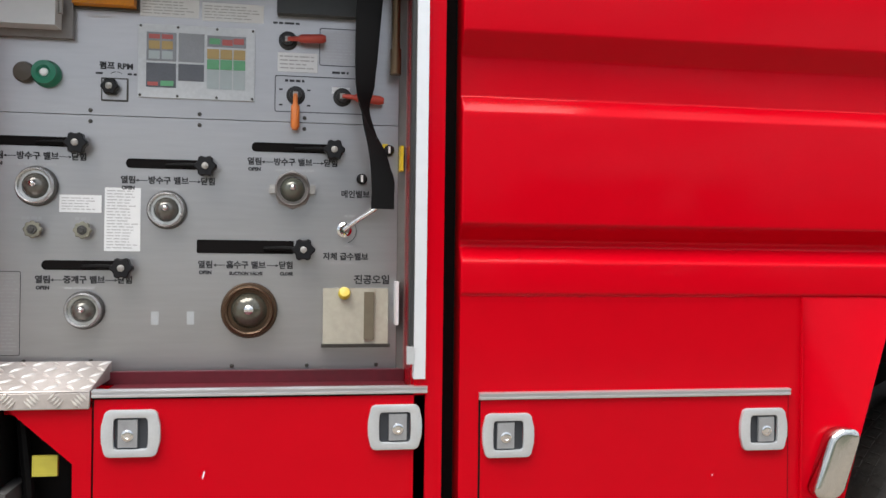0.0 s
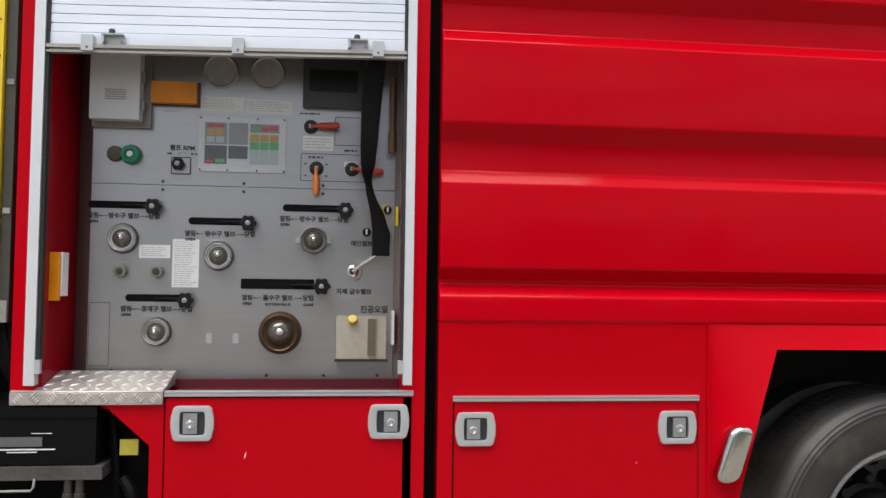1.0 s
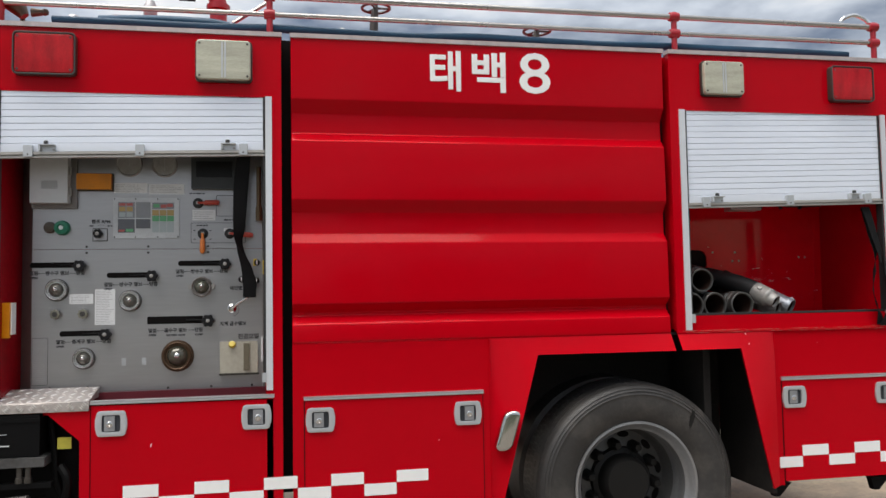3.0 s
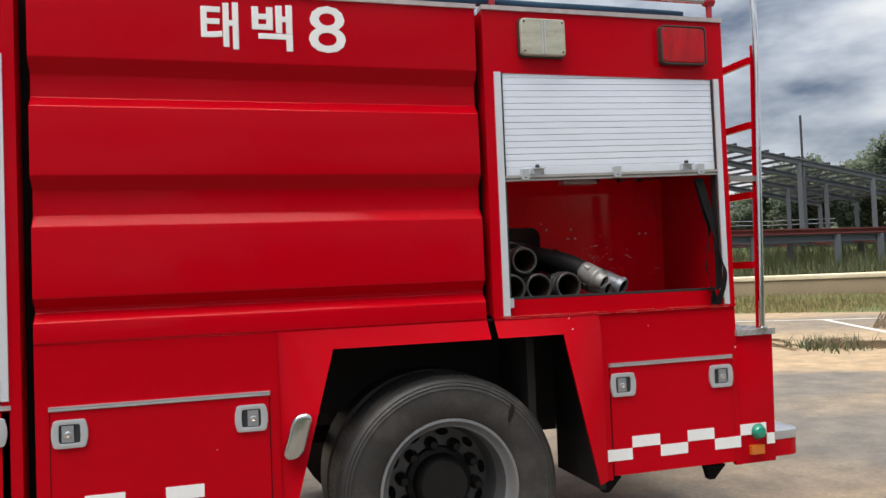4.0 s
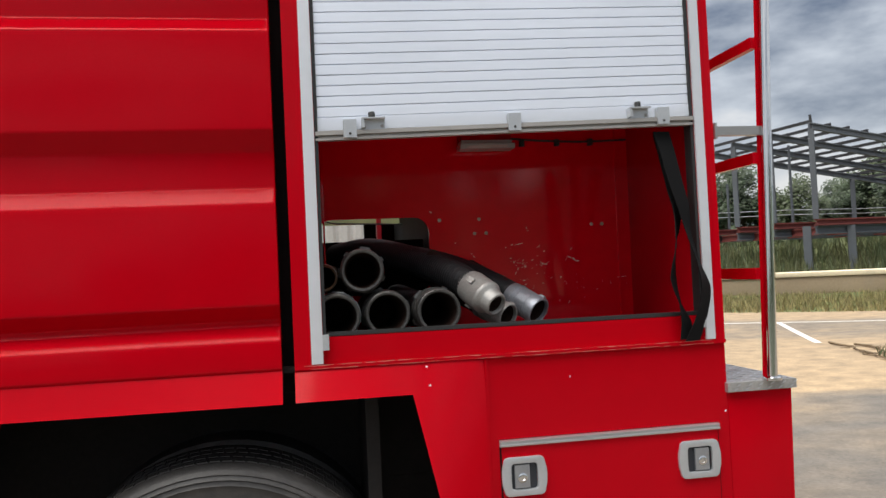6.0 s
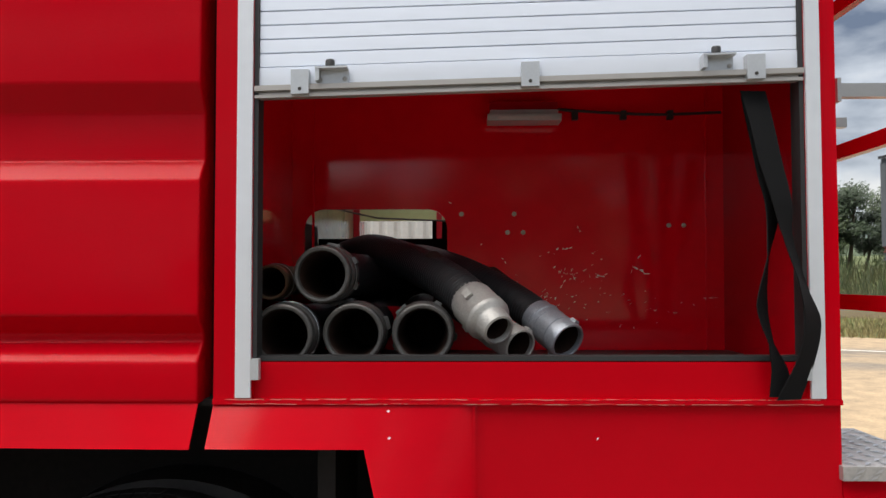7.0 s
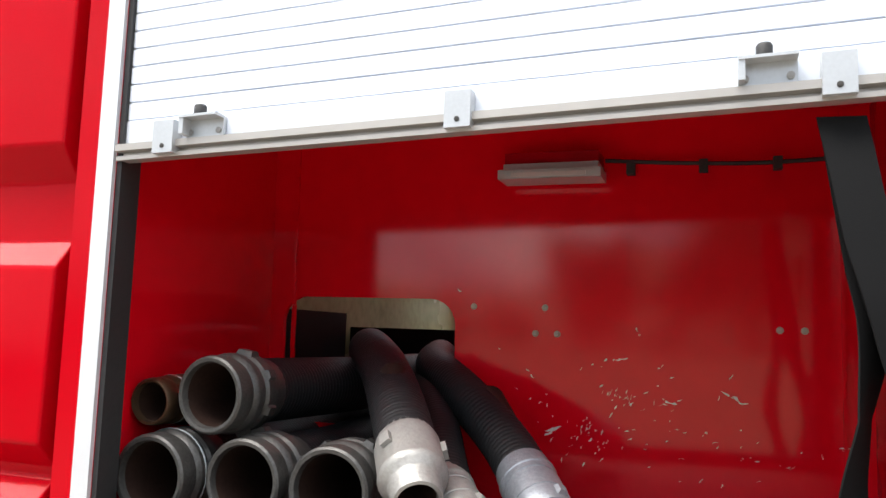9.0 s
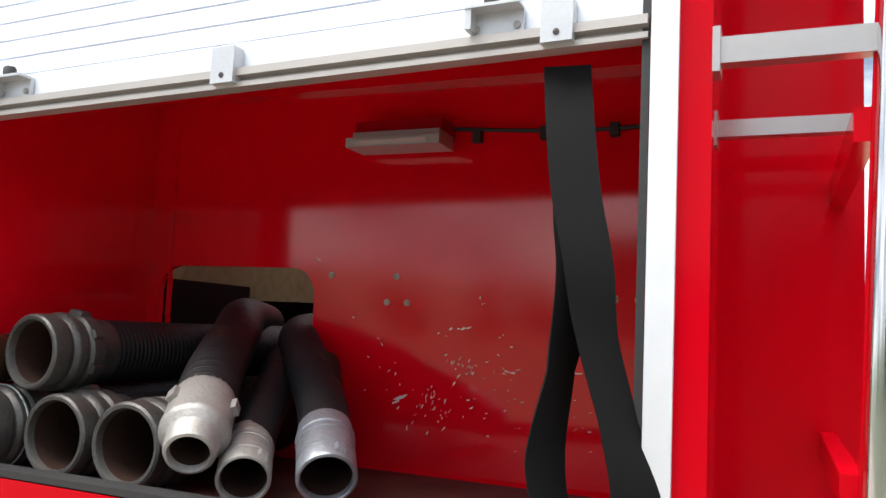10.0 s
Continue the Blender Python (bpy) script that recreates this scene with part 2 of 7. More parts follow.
HILL = mat("distant_hill", (0.10, 0.13, 0.13), 1.0, var=0.2, scale=0.02)
LINE = mat("worn_road_paint", (0.72, 0.70, 0.66), 0.7, var=0.1, scale=3, dirt=(0.45, 0.40, 0.33), dirt_amount=0.5, dirt_scale=2)
ROCK = mat("pale_rock", (0.42, 0.40, 0.36), 0.9, var=0.2, scale=2, bump=0.4, bump_scale=8)
TWIG = mat("dry_twig", (0.17, 0.12, 0.07), 0.9, var=0.3)


def ground_material():
    m = bpy.data.materials.new("sandy_worn_pavement")
    m.use_nodes = True
    t = m.node_tree
    b = t.nodes["Principled BSDF"]
    b.inputs["Roughness"].default_value = 0.85
    co = t.nodes.new("ShaderNodeTexCoord")
    n1, n2, n3 = [t.nodes.new("ShaderNodeTexNoise") for _ in range(3)]
    mp = t.nodes.new("ShaderNodeMapping")
    mp.inputs["Rotation"].default_value = (0, 0, radians(25))
    mp.inputs["Scale"].default_value = (0.5, 1, 1)
    t.links.new(co.outputs["Object"], mp.inputs["Vector"])
    t.links.new(mp.outputs["Vector"], n1.inputs["Vector"])
    for n, sc in ((n1, 0.45), (n2, 3.0), (n3, 70.0)):
        n.inputs["Scale"].default_value = sc
        n.inputs["Detail"].default_value = 8
    t.links.new(co.outputs["Object"], n2.inputs["Vector"])
    t.links.new(co.outputs["Object"], n3.inputs["Vector"])
    dot = t.nodes.new("ShaderNodeVectorMath")                      # asphalt near the engine, a sandy spill, asphalt, sand by the verge
    dot.operation = "DOT_PRODUCT"
    dot.inputs[1].default_value = (0.345 / 30, 1 / 30, 0)
    t.links.new(co.outputs["Object"], dot.inputs[0])
    wob = t.nodes.new("ShaderNodeMath")
    wob.operation = "MULTIPLY_ADD"
    wob.inputs[1].default_value = 0.10
    t.links.new(n1.outputs["Fac"], wob.inputs[0])
    t.links.new(dot.outputs["Value"], wob.inputs[2])
    zone = t.nodes.new("ShaderNodeValToRGB")
    zone.color_ramp.elements[0].position = 0.325
    zone.color_ramp.elements[0].color = (0.0, 0.0, 0.0, 1)
    zone.color_ramp.elements[1].position = 0.345
    zone.color_ramp.elements[1].color = (1, 1, 1, 1)
    for q, v in ((0.55, 0.85), (0.60, 0.25), (0.70, 0.2), (0.76, 0.9)):
        el = zone.color_ramp.elements.new(q)
        el.color = (v, v, v, 1)
    t.links.new(wob.outputs[0], zone.inputs["Fac"])
    dust = t.nodes.new("ShaderNodeMapRange")
    dust.inputs["From Min"].default_value, dust.inputs["From Max"].default_value = 0.42, 0.68
    dust.inputs["To Min"].default_value, dust.inputs["To Max"].default_value = 0.0, 0.75
    t.links.new(n1.outputs["Fac"], dust.inputs["Value"])
    blown = t.nodes.new("ShaderNodeMapRange")                     # sand has blown in from the verge; the yard before the engine is bare
    blown.inputs["From Min"].default_value, blown.inputs["From Max"].default_value = -0.02, 0.09
    blown.inputs["To Min"].default_value, blown.inputs["To Max"].default_value = 0.15, 1.0
    t.links.new(dot.outputs["Value"], blown.inputs["Value"])
    drift = t.nodes.new("ShaderNodeMath")
    drift.operation = "MULTIPLY"
    t.links.new(dust.outputs["Result"], drift.inputs[0])
    t.links.new(blown.outputs["Result"], drift.inputs[1])
    top = t.nodes.new("ShaderNodeMath")
    top.operation = "MAXIMUM"
    t.links.new(zone.outputs["Color"], top.inputs[0])
    t.links.new(drift.outputs[0], top.inputs[1])
    r1 = t.nodes.new("ShaderNodeMix")
    r1.data_type = "RGBA"
    r1.inputs[6].default_value = (0.158, 0.144, 0.127, 1)
    r1.inputs[7].default_value = (0.39, 0.29, 0.18, 1)
    t.links.new(top.outputs[0], r1.inputs[0])
    r2 = t.nodes.new("ShaderNodeValToRGB")
    r2.color_ramp.elements[0].position, r2.color_ramp.elements[1].position = 0.3, 0.75
    r2.color_ramp.elements[0].color = (0.68, 0.68, 0.69, 1)
    r2.color_ramp.elements[1].color = (1.22, 1.18, 1.13, 1)
    t.links.new(n2.outputs["Fac"], r2.inputs["Fac"])
    mx = t.nodes.new("ShaderNodeMix")
    mx.data_type, mx.blend_type = "RGBA", "MULTIPLY"
    mx.inputs[0].default_value = 1
    t.links.new(r1.outputs[2], mx.inputs[6])
    t.links.new(r2.outputs["Color"], mx.inputs[7])
    grit = t.nodes.new("ShaderNodeTexVoronoi")                     # loose grit and small stones
    grit.inputs["Scale"].default_value = 38
    t.links.new(co.outputs["Object"], grit.inputs["Vector"])
    r3 = t.nodes.new("ShaderNodeValToRGB")
    r3.color_ramp.elements[0].position, r3.color_ramp.elements[1].position = 0.1, 0.9
    r3.color_ramp.elements[0].color = (0.87, 0.87, 0.87, 1)
    r3.color_ramp.elements[1].color = (1.13, 1.12, 1.1, 1)
    t.links.new(grit.outputs["Color"], r3.inputs["Fac"])
    my = t.nodes.new("ShaderNodeMix")
    my.data_type, my.blend_type = "RGBA", "MULTIPLY"
    my.inputs[0].default_value = 1
    t.links.new(mx.outputs[2], my.inputs[6])
    t.links.new(r3.outputs["Color"], my.inputs[7])
    t.links.new(my.outputs[2], b.inputs["Base Color"])
    bp = t.nodes.new("ShaderNodeBump")
    bp.inputs["Strength"].default_value = 0.5
    bp.inputs["Distance"].default_value = 0.01
    t.links.new(n3.outputs["Fac"], bp.inputs["Height"])
    t.links.new(bp.outputs["Normal"], b.inputs["Normal"])
    return m


GROUND = ground_material()


# ---------------------------------------------------------------- building helpers
def box(bm, x0, x1, y0, y1, z0, z1):
    v = [bm.verts.new(p) for p in ((x0, y0, z0), (x1, y0, z0), (x1, y1, z0), (x0, y1, z0), (x0, y0, z1), (x1, y0, z1), (x1, y1, z1), (x0, y1, z1))]
    for f in ((0, 3, 2, 1), (4, 5, 6, 7), (0, 1, 5, 4), (1, 2, 6, 5), (2, 3, 7, 6), (3, 0, 4, 7)):
        bm.faces.new([v[i] for i in f])
    return v


def prism(bm, poly, y0, y1):
    """A polygon of (x, z), extruded from y0 to y1."""
    a = [bm.verts.new((x, y0, z)) for x, z in poly]
    b = [bm.verts.new((x, y1, z)) for x, z in poly]
    fs = [bm.faces.new(a), bm.faces.new(b[::-1])]
    n = len(poly)
    for i in range(n):
        fs.append(bm.faces.new((a[i], b[i], b[(i + 1) % n], a[(i + 1) % n])))
    bmesh.ops.recalc_face_normals(bm, faces=fs)


def prism_yz(bm, x0, x1, poly):
    a = [bm.verts.new((x0, y, z)) for y, z in poly]
    b = [bm.verts.new((x1, y, z)) for y, z in poly]
    n = len(poly)
    fs = [bm.faces.new(a), bm.faces.new(b[::-1])]
    for i in range(n):
        fs.append(bm.faces.new((a[i], b[i], b[(i + 1) % n], a[(i + 1) % n])))
    bmesh.ops.recalc_face_normals(bm, faces=fs)


def prism_xy(bm, poly, z0, z1):
    a = [bm.verts.new((x, y, z0)) for x, y in poly]
    b = [bm.verts.new((x, y, z1)) for x, y in poly]
    n = len(poly)
    fs = [bm.faces.new(a[::-1]), bm.faces.new(b)]
    for i in range(n):
        fs.append(bm.faces.new((a[i], a[(i + 1) % n], b[(i + 1) % n], b[i])))
    bmesh.ops.recalc_face_normals(bm, faces=fs)


def round_rect(x0, x1, z0, z1, r, n=5, belly=0.0):
    """The outline of a rounded rectangle; belly bows its short sides outwards."""
    pts = []
    for cx, cz, a0 in ((x1 - r, z1 - r, 0), (x0 + r, z1 - r, 90), (x0 + r, z0 + r, 180), (x1 - r, z0 + r, 270)):
        for i in range(n + 1):
            a = radians(a0 + 90 * i / n)
            pts.append((cx + r * math.cos(a), cz + r * math.sin(a)))
        if belly and a0 in (90, 270):
            s = -1 if a0 == 90 else 1
            xx = x0 if s < 0 else x1
            for k in (0.25, 0.5, 0.75):
                zz = (z1 - r) + (z0 - z1 + 2 * r) * (k if s < 0 else 1 - k)
                pts.append((xx + s * belly * (1 - (2 * k - 1) ** 2 * 0.6), zz))
    return pts


def ring(bm, outer, inner, y0, y1):
    """A plate with a hole: two outlines of equal length, from y0 (front) to y1."""
    n = len(outer)
    lo = [[bm.verts.new((x, y, z)) for x, z in o] for o, y in ((outer, y0), (inner, y0), (outer, y1), (inner, y1))]
    fs = []
    for i in range(n):
        j = (i + 1) % n
        fs.append(bm.faces.new((lo[0][i], lo[0][j], lo[1][j], lo[1][i])))
        fs.append(bm.faces.new((lo[2][i], lo[3][i], lo[3][j], lo[2][j])))
        fs.append(bm.faces.new((lo[0][i], lo[2][i], lo[2][j], lo[0][j])))
        fs.append(bm.faces.new((lo[1][i], lo[1][j], lo[3][j], lo[3][i])))
    bmesh.ops.recalc_face_normals(bm, faces=fs)


def tube(bm, pts, r, seg=10, caps=True):
    """A round bar or pipe along points; r is one radius or one for each point."""
    pts = [Vector(p) for p in pts]
    rows, side = [], None
    for i, p in enumerate(pts):
        d = (pts[min(i + 1, len(pts) - 1)] - pts[max(i - 1, 0)]).normalized()
        if side is None:
            side = d.orthogonal().normalized()
        side = (side - d * side.dot(d)).normalized()
        up = d.cross(side)
        rad = r[i] if isinstance(r, (list, tuple)) else r
        rows.append([bm.verts.new(p + rad * (side * math.cos(2 * math.pi * k / seg) + up * math.sin(2 * math.pi * k / seg))) for k in range(seg)])
    for a, b in zip(rows, rows[1:]):
        for k in range(seg):
            f = bm.faces.new((a[k], a[(k + 1) % seg], b[(k + 1) % seg], b[k]))
            f.smooth = True
    if caps:
        bm.faces.new(rows[0][::-1])
        bm.faces.new(rows[-1])


def smooth_path(pts, n=8):
    """A Catmull-Rom curve through points."""
    p = [Vector(q) for q in pts]
    p = [2 * p[0] - p[1]] + p + [2 * p[-1] - p[-2]]
    out = []
    for i in range(1, len(p) - 2):
        for k in range(n):
            t = k / n
            out.append(0.5 * ((2 * p[i]) + (p[i + 1] - p[i - 1]) * t + (2 * p[i - 1] - 5 * p[i] + 4 * p[i + 1] - p[i + 2]) * t * t + (3 * p[i] - p[i - 1] - 3 * p[i + 1] + p[i + 2]) * t ** 3))
    out.append(p[-2])
    return out


def lathe(bm, profile, place, axis=(0, -1, 0), seg=28, caps=True):
    """Turns (radius, height) pairs round an axis at a place."""
    q = Vector(axis).to_track_quat("Z", "Y")
    place = Vector(place)
    rows = []
    for r, h in profile:
        rows.append([bm.verts.new(place + q @ Vector((r * math.cos(2 * math.pi * k / seg), r * math.sin(2 * math.pi * k / seg), h))) for k in range(seg)])
    for a, b in zip(rows, rows[1:]):
        for k in range(seg):
            f = bm.faces.new((a[k], a[(k + 1) % seg], b[(k + 1) % seg], b[k]))
            f.smooth = True
    if caps and profile[-1][0] > 1e-6:
        bm.faces.new(rows[-1])
    if caps and profile[0][0] > 1e-6:
        bm.faces.new(rows[0][::-1])


def bevelled(bm, width, seg=2):
    bmesh.ops.bevel(bm, geom=[e for e in bm.edges if len(e.link_faces) == 2 and e.calc_face_angle(0) > 0.6], offset=width, segments=seg, affect="EDGES", profile=0.6)


def part(name, bm, material, parent, label=""):
    me = bpy.data.meshes.new(name)
    bm.to_mesh(me)
    bm.free()
    me.materials.append(material)
    me.set_sharp_from_angle(angle=radians(38))
    ob = new(name, me)
    if parent:
        ob.parent = parent
        o, base = parent, Vector((0, 0, 0))
        while o:
            base += o.location
            o = o.parent
        me.transform(Matrix.Translation(-base))
    return tagged(ob, label=label)


def thing(name, place, label, category, group="", kind=""):
    return tagged(new(name), label, category, group, kind) if place is None else _placed(name, place, label, category, group, kind)


def _placed(name, place, label, category, group, kind):
    ob = new(name)
    ob.location = place
    ob.empty_display_size = 0.1
    return tagged(ob, label, category, group, kind)


def new_bm():
    return bmesh.new()


def pieces(name, boxes, material, parent, label="", bev=0.004):
    """Flat panels that butt together, each a part of its own."""
    for b in boxes:
        bm = new_bm()
        box(bm, *b)
        if bev:
            bevelled(bm, bev, 2)
        part(name, bm, material, parent, label)


def writing(name, body, x, z, y, size, material, parent, align="CENTER", bold=0.0, wide=1.0, label=""):
    """Lettering that faces the viewer (towards -y), its middle at (x, z)."""
    cu = bpy.data.curves.new(name, "FONT")
    cu.body, cu.size, cu.align_x, cu.align_y = body, size, align, "CENTER"
    cu.offset = 0.0007 if size < 0.1 else 0.0
    cu.extrude, cu.bevel_depth, cu.bevel_resolution, cu.resolution_u = 0.0008 if not bold else 0.008, bold, 1, 3
    tmp = bpy.data.objects.new("tmp", cu)
    scene.collection.objects.link(tmp)
    bpy.context.view_layer.update()
    me = bpy.data.meshes.new_from_object(tmp.evaluated_get(bpy.context.evaluated_depsgraph_get()))
    bpy.data.objects.remove(tmp)
    me.transform(Matrix.Translation((x, y, z)) @ Euler((radians(90), 0, 0)).to_matrix().to_4x4() @ Matrix.Diagonal((wide, 1, 0.1 if bold else 1, 1)))
    me.materials.clear()
    me.materials.append(material)
    ob = new(name, me)
    ob.parent = parent
    o, base = parent, Vector((0, 0, 0))
    while o:
        base += o.location
        o = o.parent
    me.transform(Matrix.Translation(-base))
    return tagged(ob, label=label)


# ---------------------------------------------------------------- ground
def ground_sheet():
    bm = new_bm()
    bmesh.ops.create_grid(bm, x_segments=40, y_segments=40, size=1500)
    part("ground", bm, GROUND, None)


ground_sheet()
ground = bpy.data.objects["ground"]
tagged(ground, "sandy worn grey pavement with pale dusty patches", "ground", kind="structure")

# ---------------------------------------------------------------- the fire engine
truck = thing("fire_engine", (1.3, 1.2, 0), "red fire engine with open pump and hose lockers, parked on pavement", "fire truck")

FX0, FX1 = -1.022, 0.307          # front module
TX0, TX1 = 0.353, 2.283           # tank body
RX0, RX1 = 2.318, 3.637           # rear module
TOP, BOT, DEEP = 2.788, 0.50, 2.42
FO = (-0.948, 0.232, 1.09, 2.491)  # front locker opening
RO = (2.399, 3.572, 1.402, 2.487)  # rear locker opening


def front_body():
    t = 0.03
    pieces("body_panel", [(FX0, FO[0] - 0.001, 0, t, 1.075, TOP), (FO[1] + 0.002, FX1, 0, t, BOT, TOP), (FO[0] - 0.001, FO[1] + 0.002, 0, t, FO[3], TOP)], RED, truck, "red painted body panel")
    bm = new_bm()
    prism(bm, [(-0.738, 1.04), (-0.545, 1.04), (-0.545, BOT), (-0.588, BOT), (-0.588, 0.905)], 0, t)
    part("body_panel", bm, RED, truck, "red painted body panel")
    pieces("roof_panel", [(FX0, FX1, t, DEEP - t, TOP - 0.03, TOP)], RED, truck)
    pieces("far_panel", [(FX0, FX1, DEEP - t, DEEP, 0.9, TOP)], RED, truck)
    pieces("bulkhead", [(FX0, FX0 + t, t, DEEP - t, 1.06, TOP - 0.03), (FX1 - t, FX1, t, DEEP - t, BOT, TOP - 0.03), (-0.588, -0.56, t, DEEP - t, BOT, 1.02)], RED, truck)
    pieces("module_floor", [(FX0 + t, FX1 - t, t, DEEP - t, 1.02, 1.05)], RED, truck)
    pieces("locker_lining", [(FO[0] - 0.02, FO[0] + 0.012, t, 0.42, 1.052, 2.76), (FO[1] - 0.004, FO[1] + 0.028, t, 0.42, 1.052, 2.76), (FO[0] + 0.012, FO[1] - 0.004, 0.40, 0.42, 1.052, 2.76)], LINING_SHADED, truck, "red locker lining, its colour darkened for shade", 0.0)
    # floor edge coloured dark to carry the deep shade under the panel
    pieces("locker_floor", [(-0.535, FO[1] - 0.006, t, 0.20, 1.052, 1.066), (-0.60, FO[1] - 0.006, 0.175, 0.195, 1.066, 1.098)], mat("shaded_red_floor", (0.085, 0.003, 0.010), 0.5, var=0.3, dirt=(0.03, 0.01, 0.01), dirt_amount=0.4), truck, "red locker floor edge, shade put in its colour", 0.0)


def tank_body():
    d = 0.044
    prof = [(0, TOP), (0, 2.491), (d, 2.430), (d, 2.331), (0.006, 2.288), (0, 2.001), (d, 1.944), (d, 1.838), (0.006, 1.791),
            (0, 1.500), (d, 1.458), (d, 1.440), (0.002, 1.400), (0.0, 1.318), (0.006, 1.312)]
    bm = new_bm()
    # ribbed side: the ribs run out before the ends
    xs = [(TX0, 0.0), (TX1, 0.0)]
    rows = []
    for x, _ in xs:
        rows.append([bm.verts.new((x, y, z)) for y, z in prof])
    for i in range(len(prof) - 1):
        bm.faces.new((rows[0][i], rows[0][i + 1], rows[1][i + 1], rows[1][i]))
    back = [[bm.verts.new((x, 0.09, z)) for y, z in prof] for x, _ in xs]
    for s in (0, 1):
        for i in range(len(prof) - 1):
            f = (rows[s][i], back[s][i], back[s][i + 1], rows[s][i + 1])
            bm.faces.new(f if s == 0 else f[::-1])
    bmesh.ops.recalc_face_normals(bm, faces=bm.faces[:])
    bevelled(bm, 0.006, 3)
    for f in bm.faces:
        f.smooth = False
    part("ribbed_tank_side", bm, RED, truck, "red ribbed tank side")
    pieces("tank_body", [(TX0, TX1, 0.09, DEEP, 1.32, TOP - 0.004)], RED, truck)
    pieces("tank_bulkhead", [(TX0, TX0 + 0.06, 0.035, DEEP, BOT, 1.32)], RED, truck)
    # lower skin round the small door
    pieces("body_panel", [(TX0, 0.404, 0.006, 0.035, BOT, 1.312), (0.404, 1.276, 0.006, 0.035, 1.062, 1.312), (1.276, 1.312, 0.006, 0.035, BOT, 1.312)], RED, truck, "red painted body panel", 0.0)


FLARE = -0.055


def arch_panel(name, pts_outer, pts_inner):
    """One half of the wheel arch: facets that rise from the flat skin to a flared lip, with a turned-in edge."""
    bm = new_bm()
    o = [bm.verts.new(p) for p in pts_outer]
    i = [bm.verts.new(p) for p in pts_inner]
    e = [bm.verts.new((p[0], p[1] + 0.012, p[2])) for p in pts_inner]
    for k in range(len(o) - 1):
        bm.faces.new((o[k], o[k + 1], i[k + 1], i[k]))
        bm.faces.new((i[k], i[k + 1], e[k + 1], e[k]))
    bmesh.ops.recalc_face_normals(bm, faces=bm.faces[:])
    bmesh.ops.solidify(bm, geom=bm.faces[:], thickness=0.004)
    part(name, bm, RED, truck, "flared red wheel arch")


def wheel_arches():
    y = 0.006
    arch_panel("wheel_arch", [(1.312, y, BOT), (1.312, y, 1.312), (TX1, y, 1.312)], [(1.361, -0.018, BOT), (1.552, -0.03, 1.226), (TX1, -0.05, 1.226)])
    arch_panel("wheel_arch", [(RX0, y, 1.318), (2.878, y, 1.318), (2.878, y, BOT)], [(RX0, FLARE, 1.228), (2.645, FLARE, 1.228), (2.803, FLARE, BOT)])
    pieces("well_liner", [(1.30, 2.86, 0.55, 0.57, 0.855, 1.30), (2.45, 2.85, 0.551, 0.569, 0.66, 0.854), (1.312, 1.33, 0.04, 0.55, 0.90, 1.30), (2.85, 2.878, 0.04, 0.55, 0.45, 1.30), (1.33, 2.85, 0.04, 0.57, 1.301, 1.315)], WELL, truck, "black wheel well liner", 0.0)
    pieces("well_strut", [(2.52, 2.56, 0.12, 0.5, 0.3, 1.28)], WELL, truck)


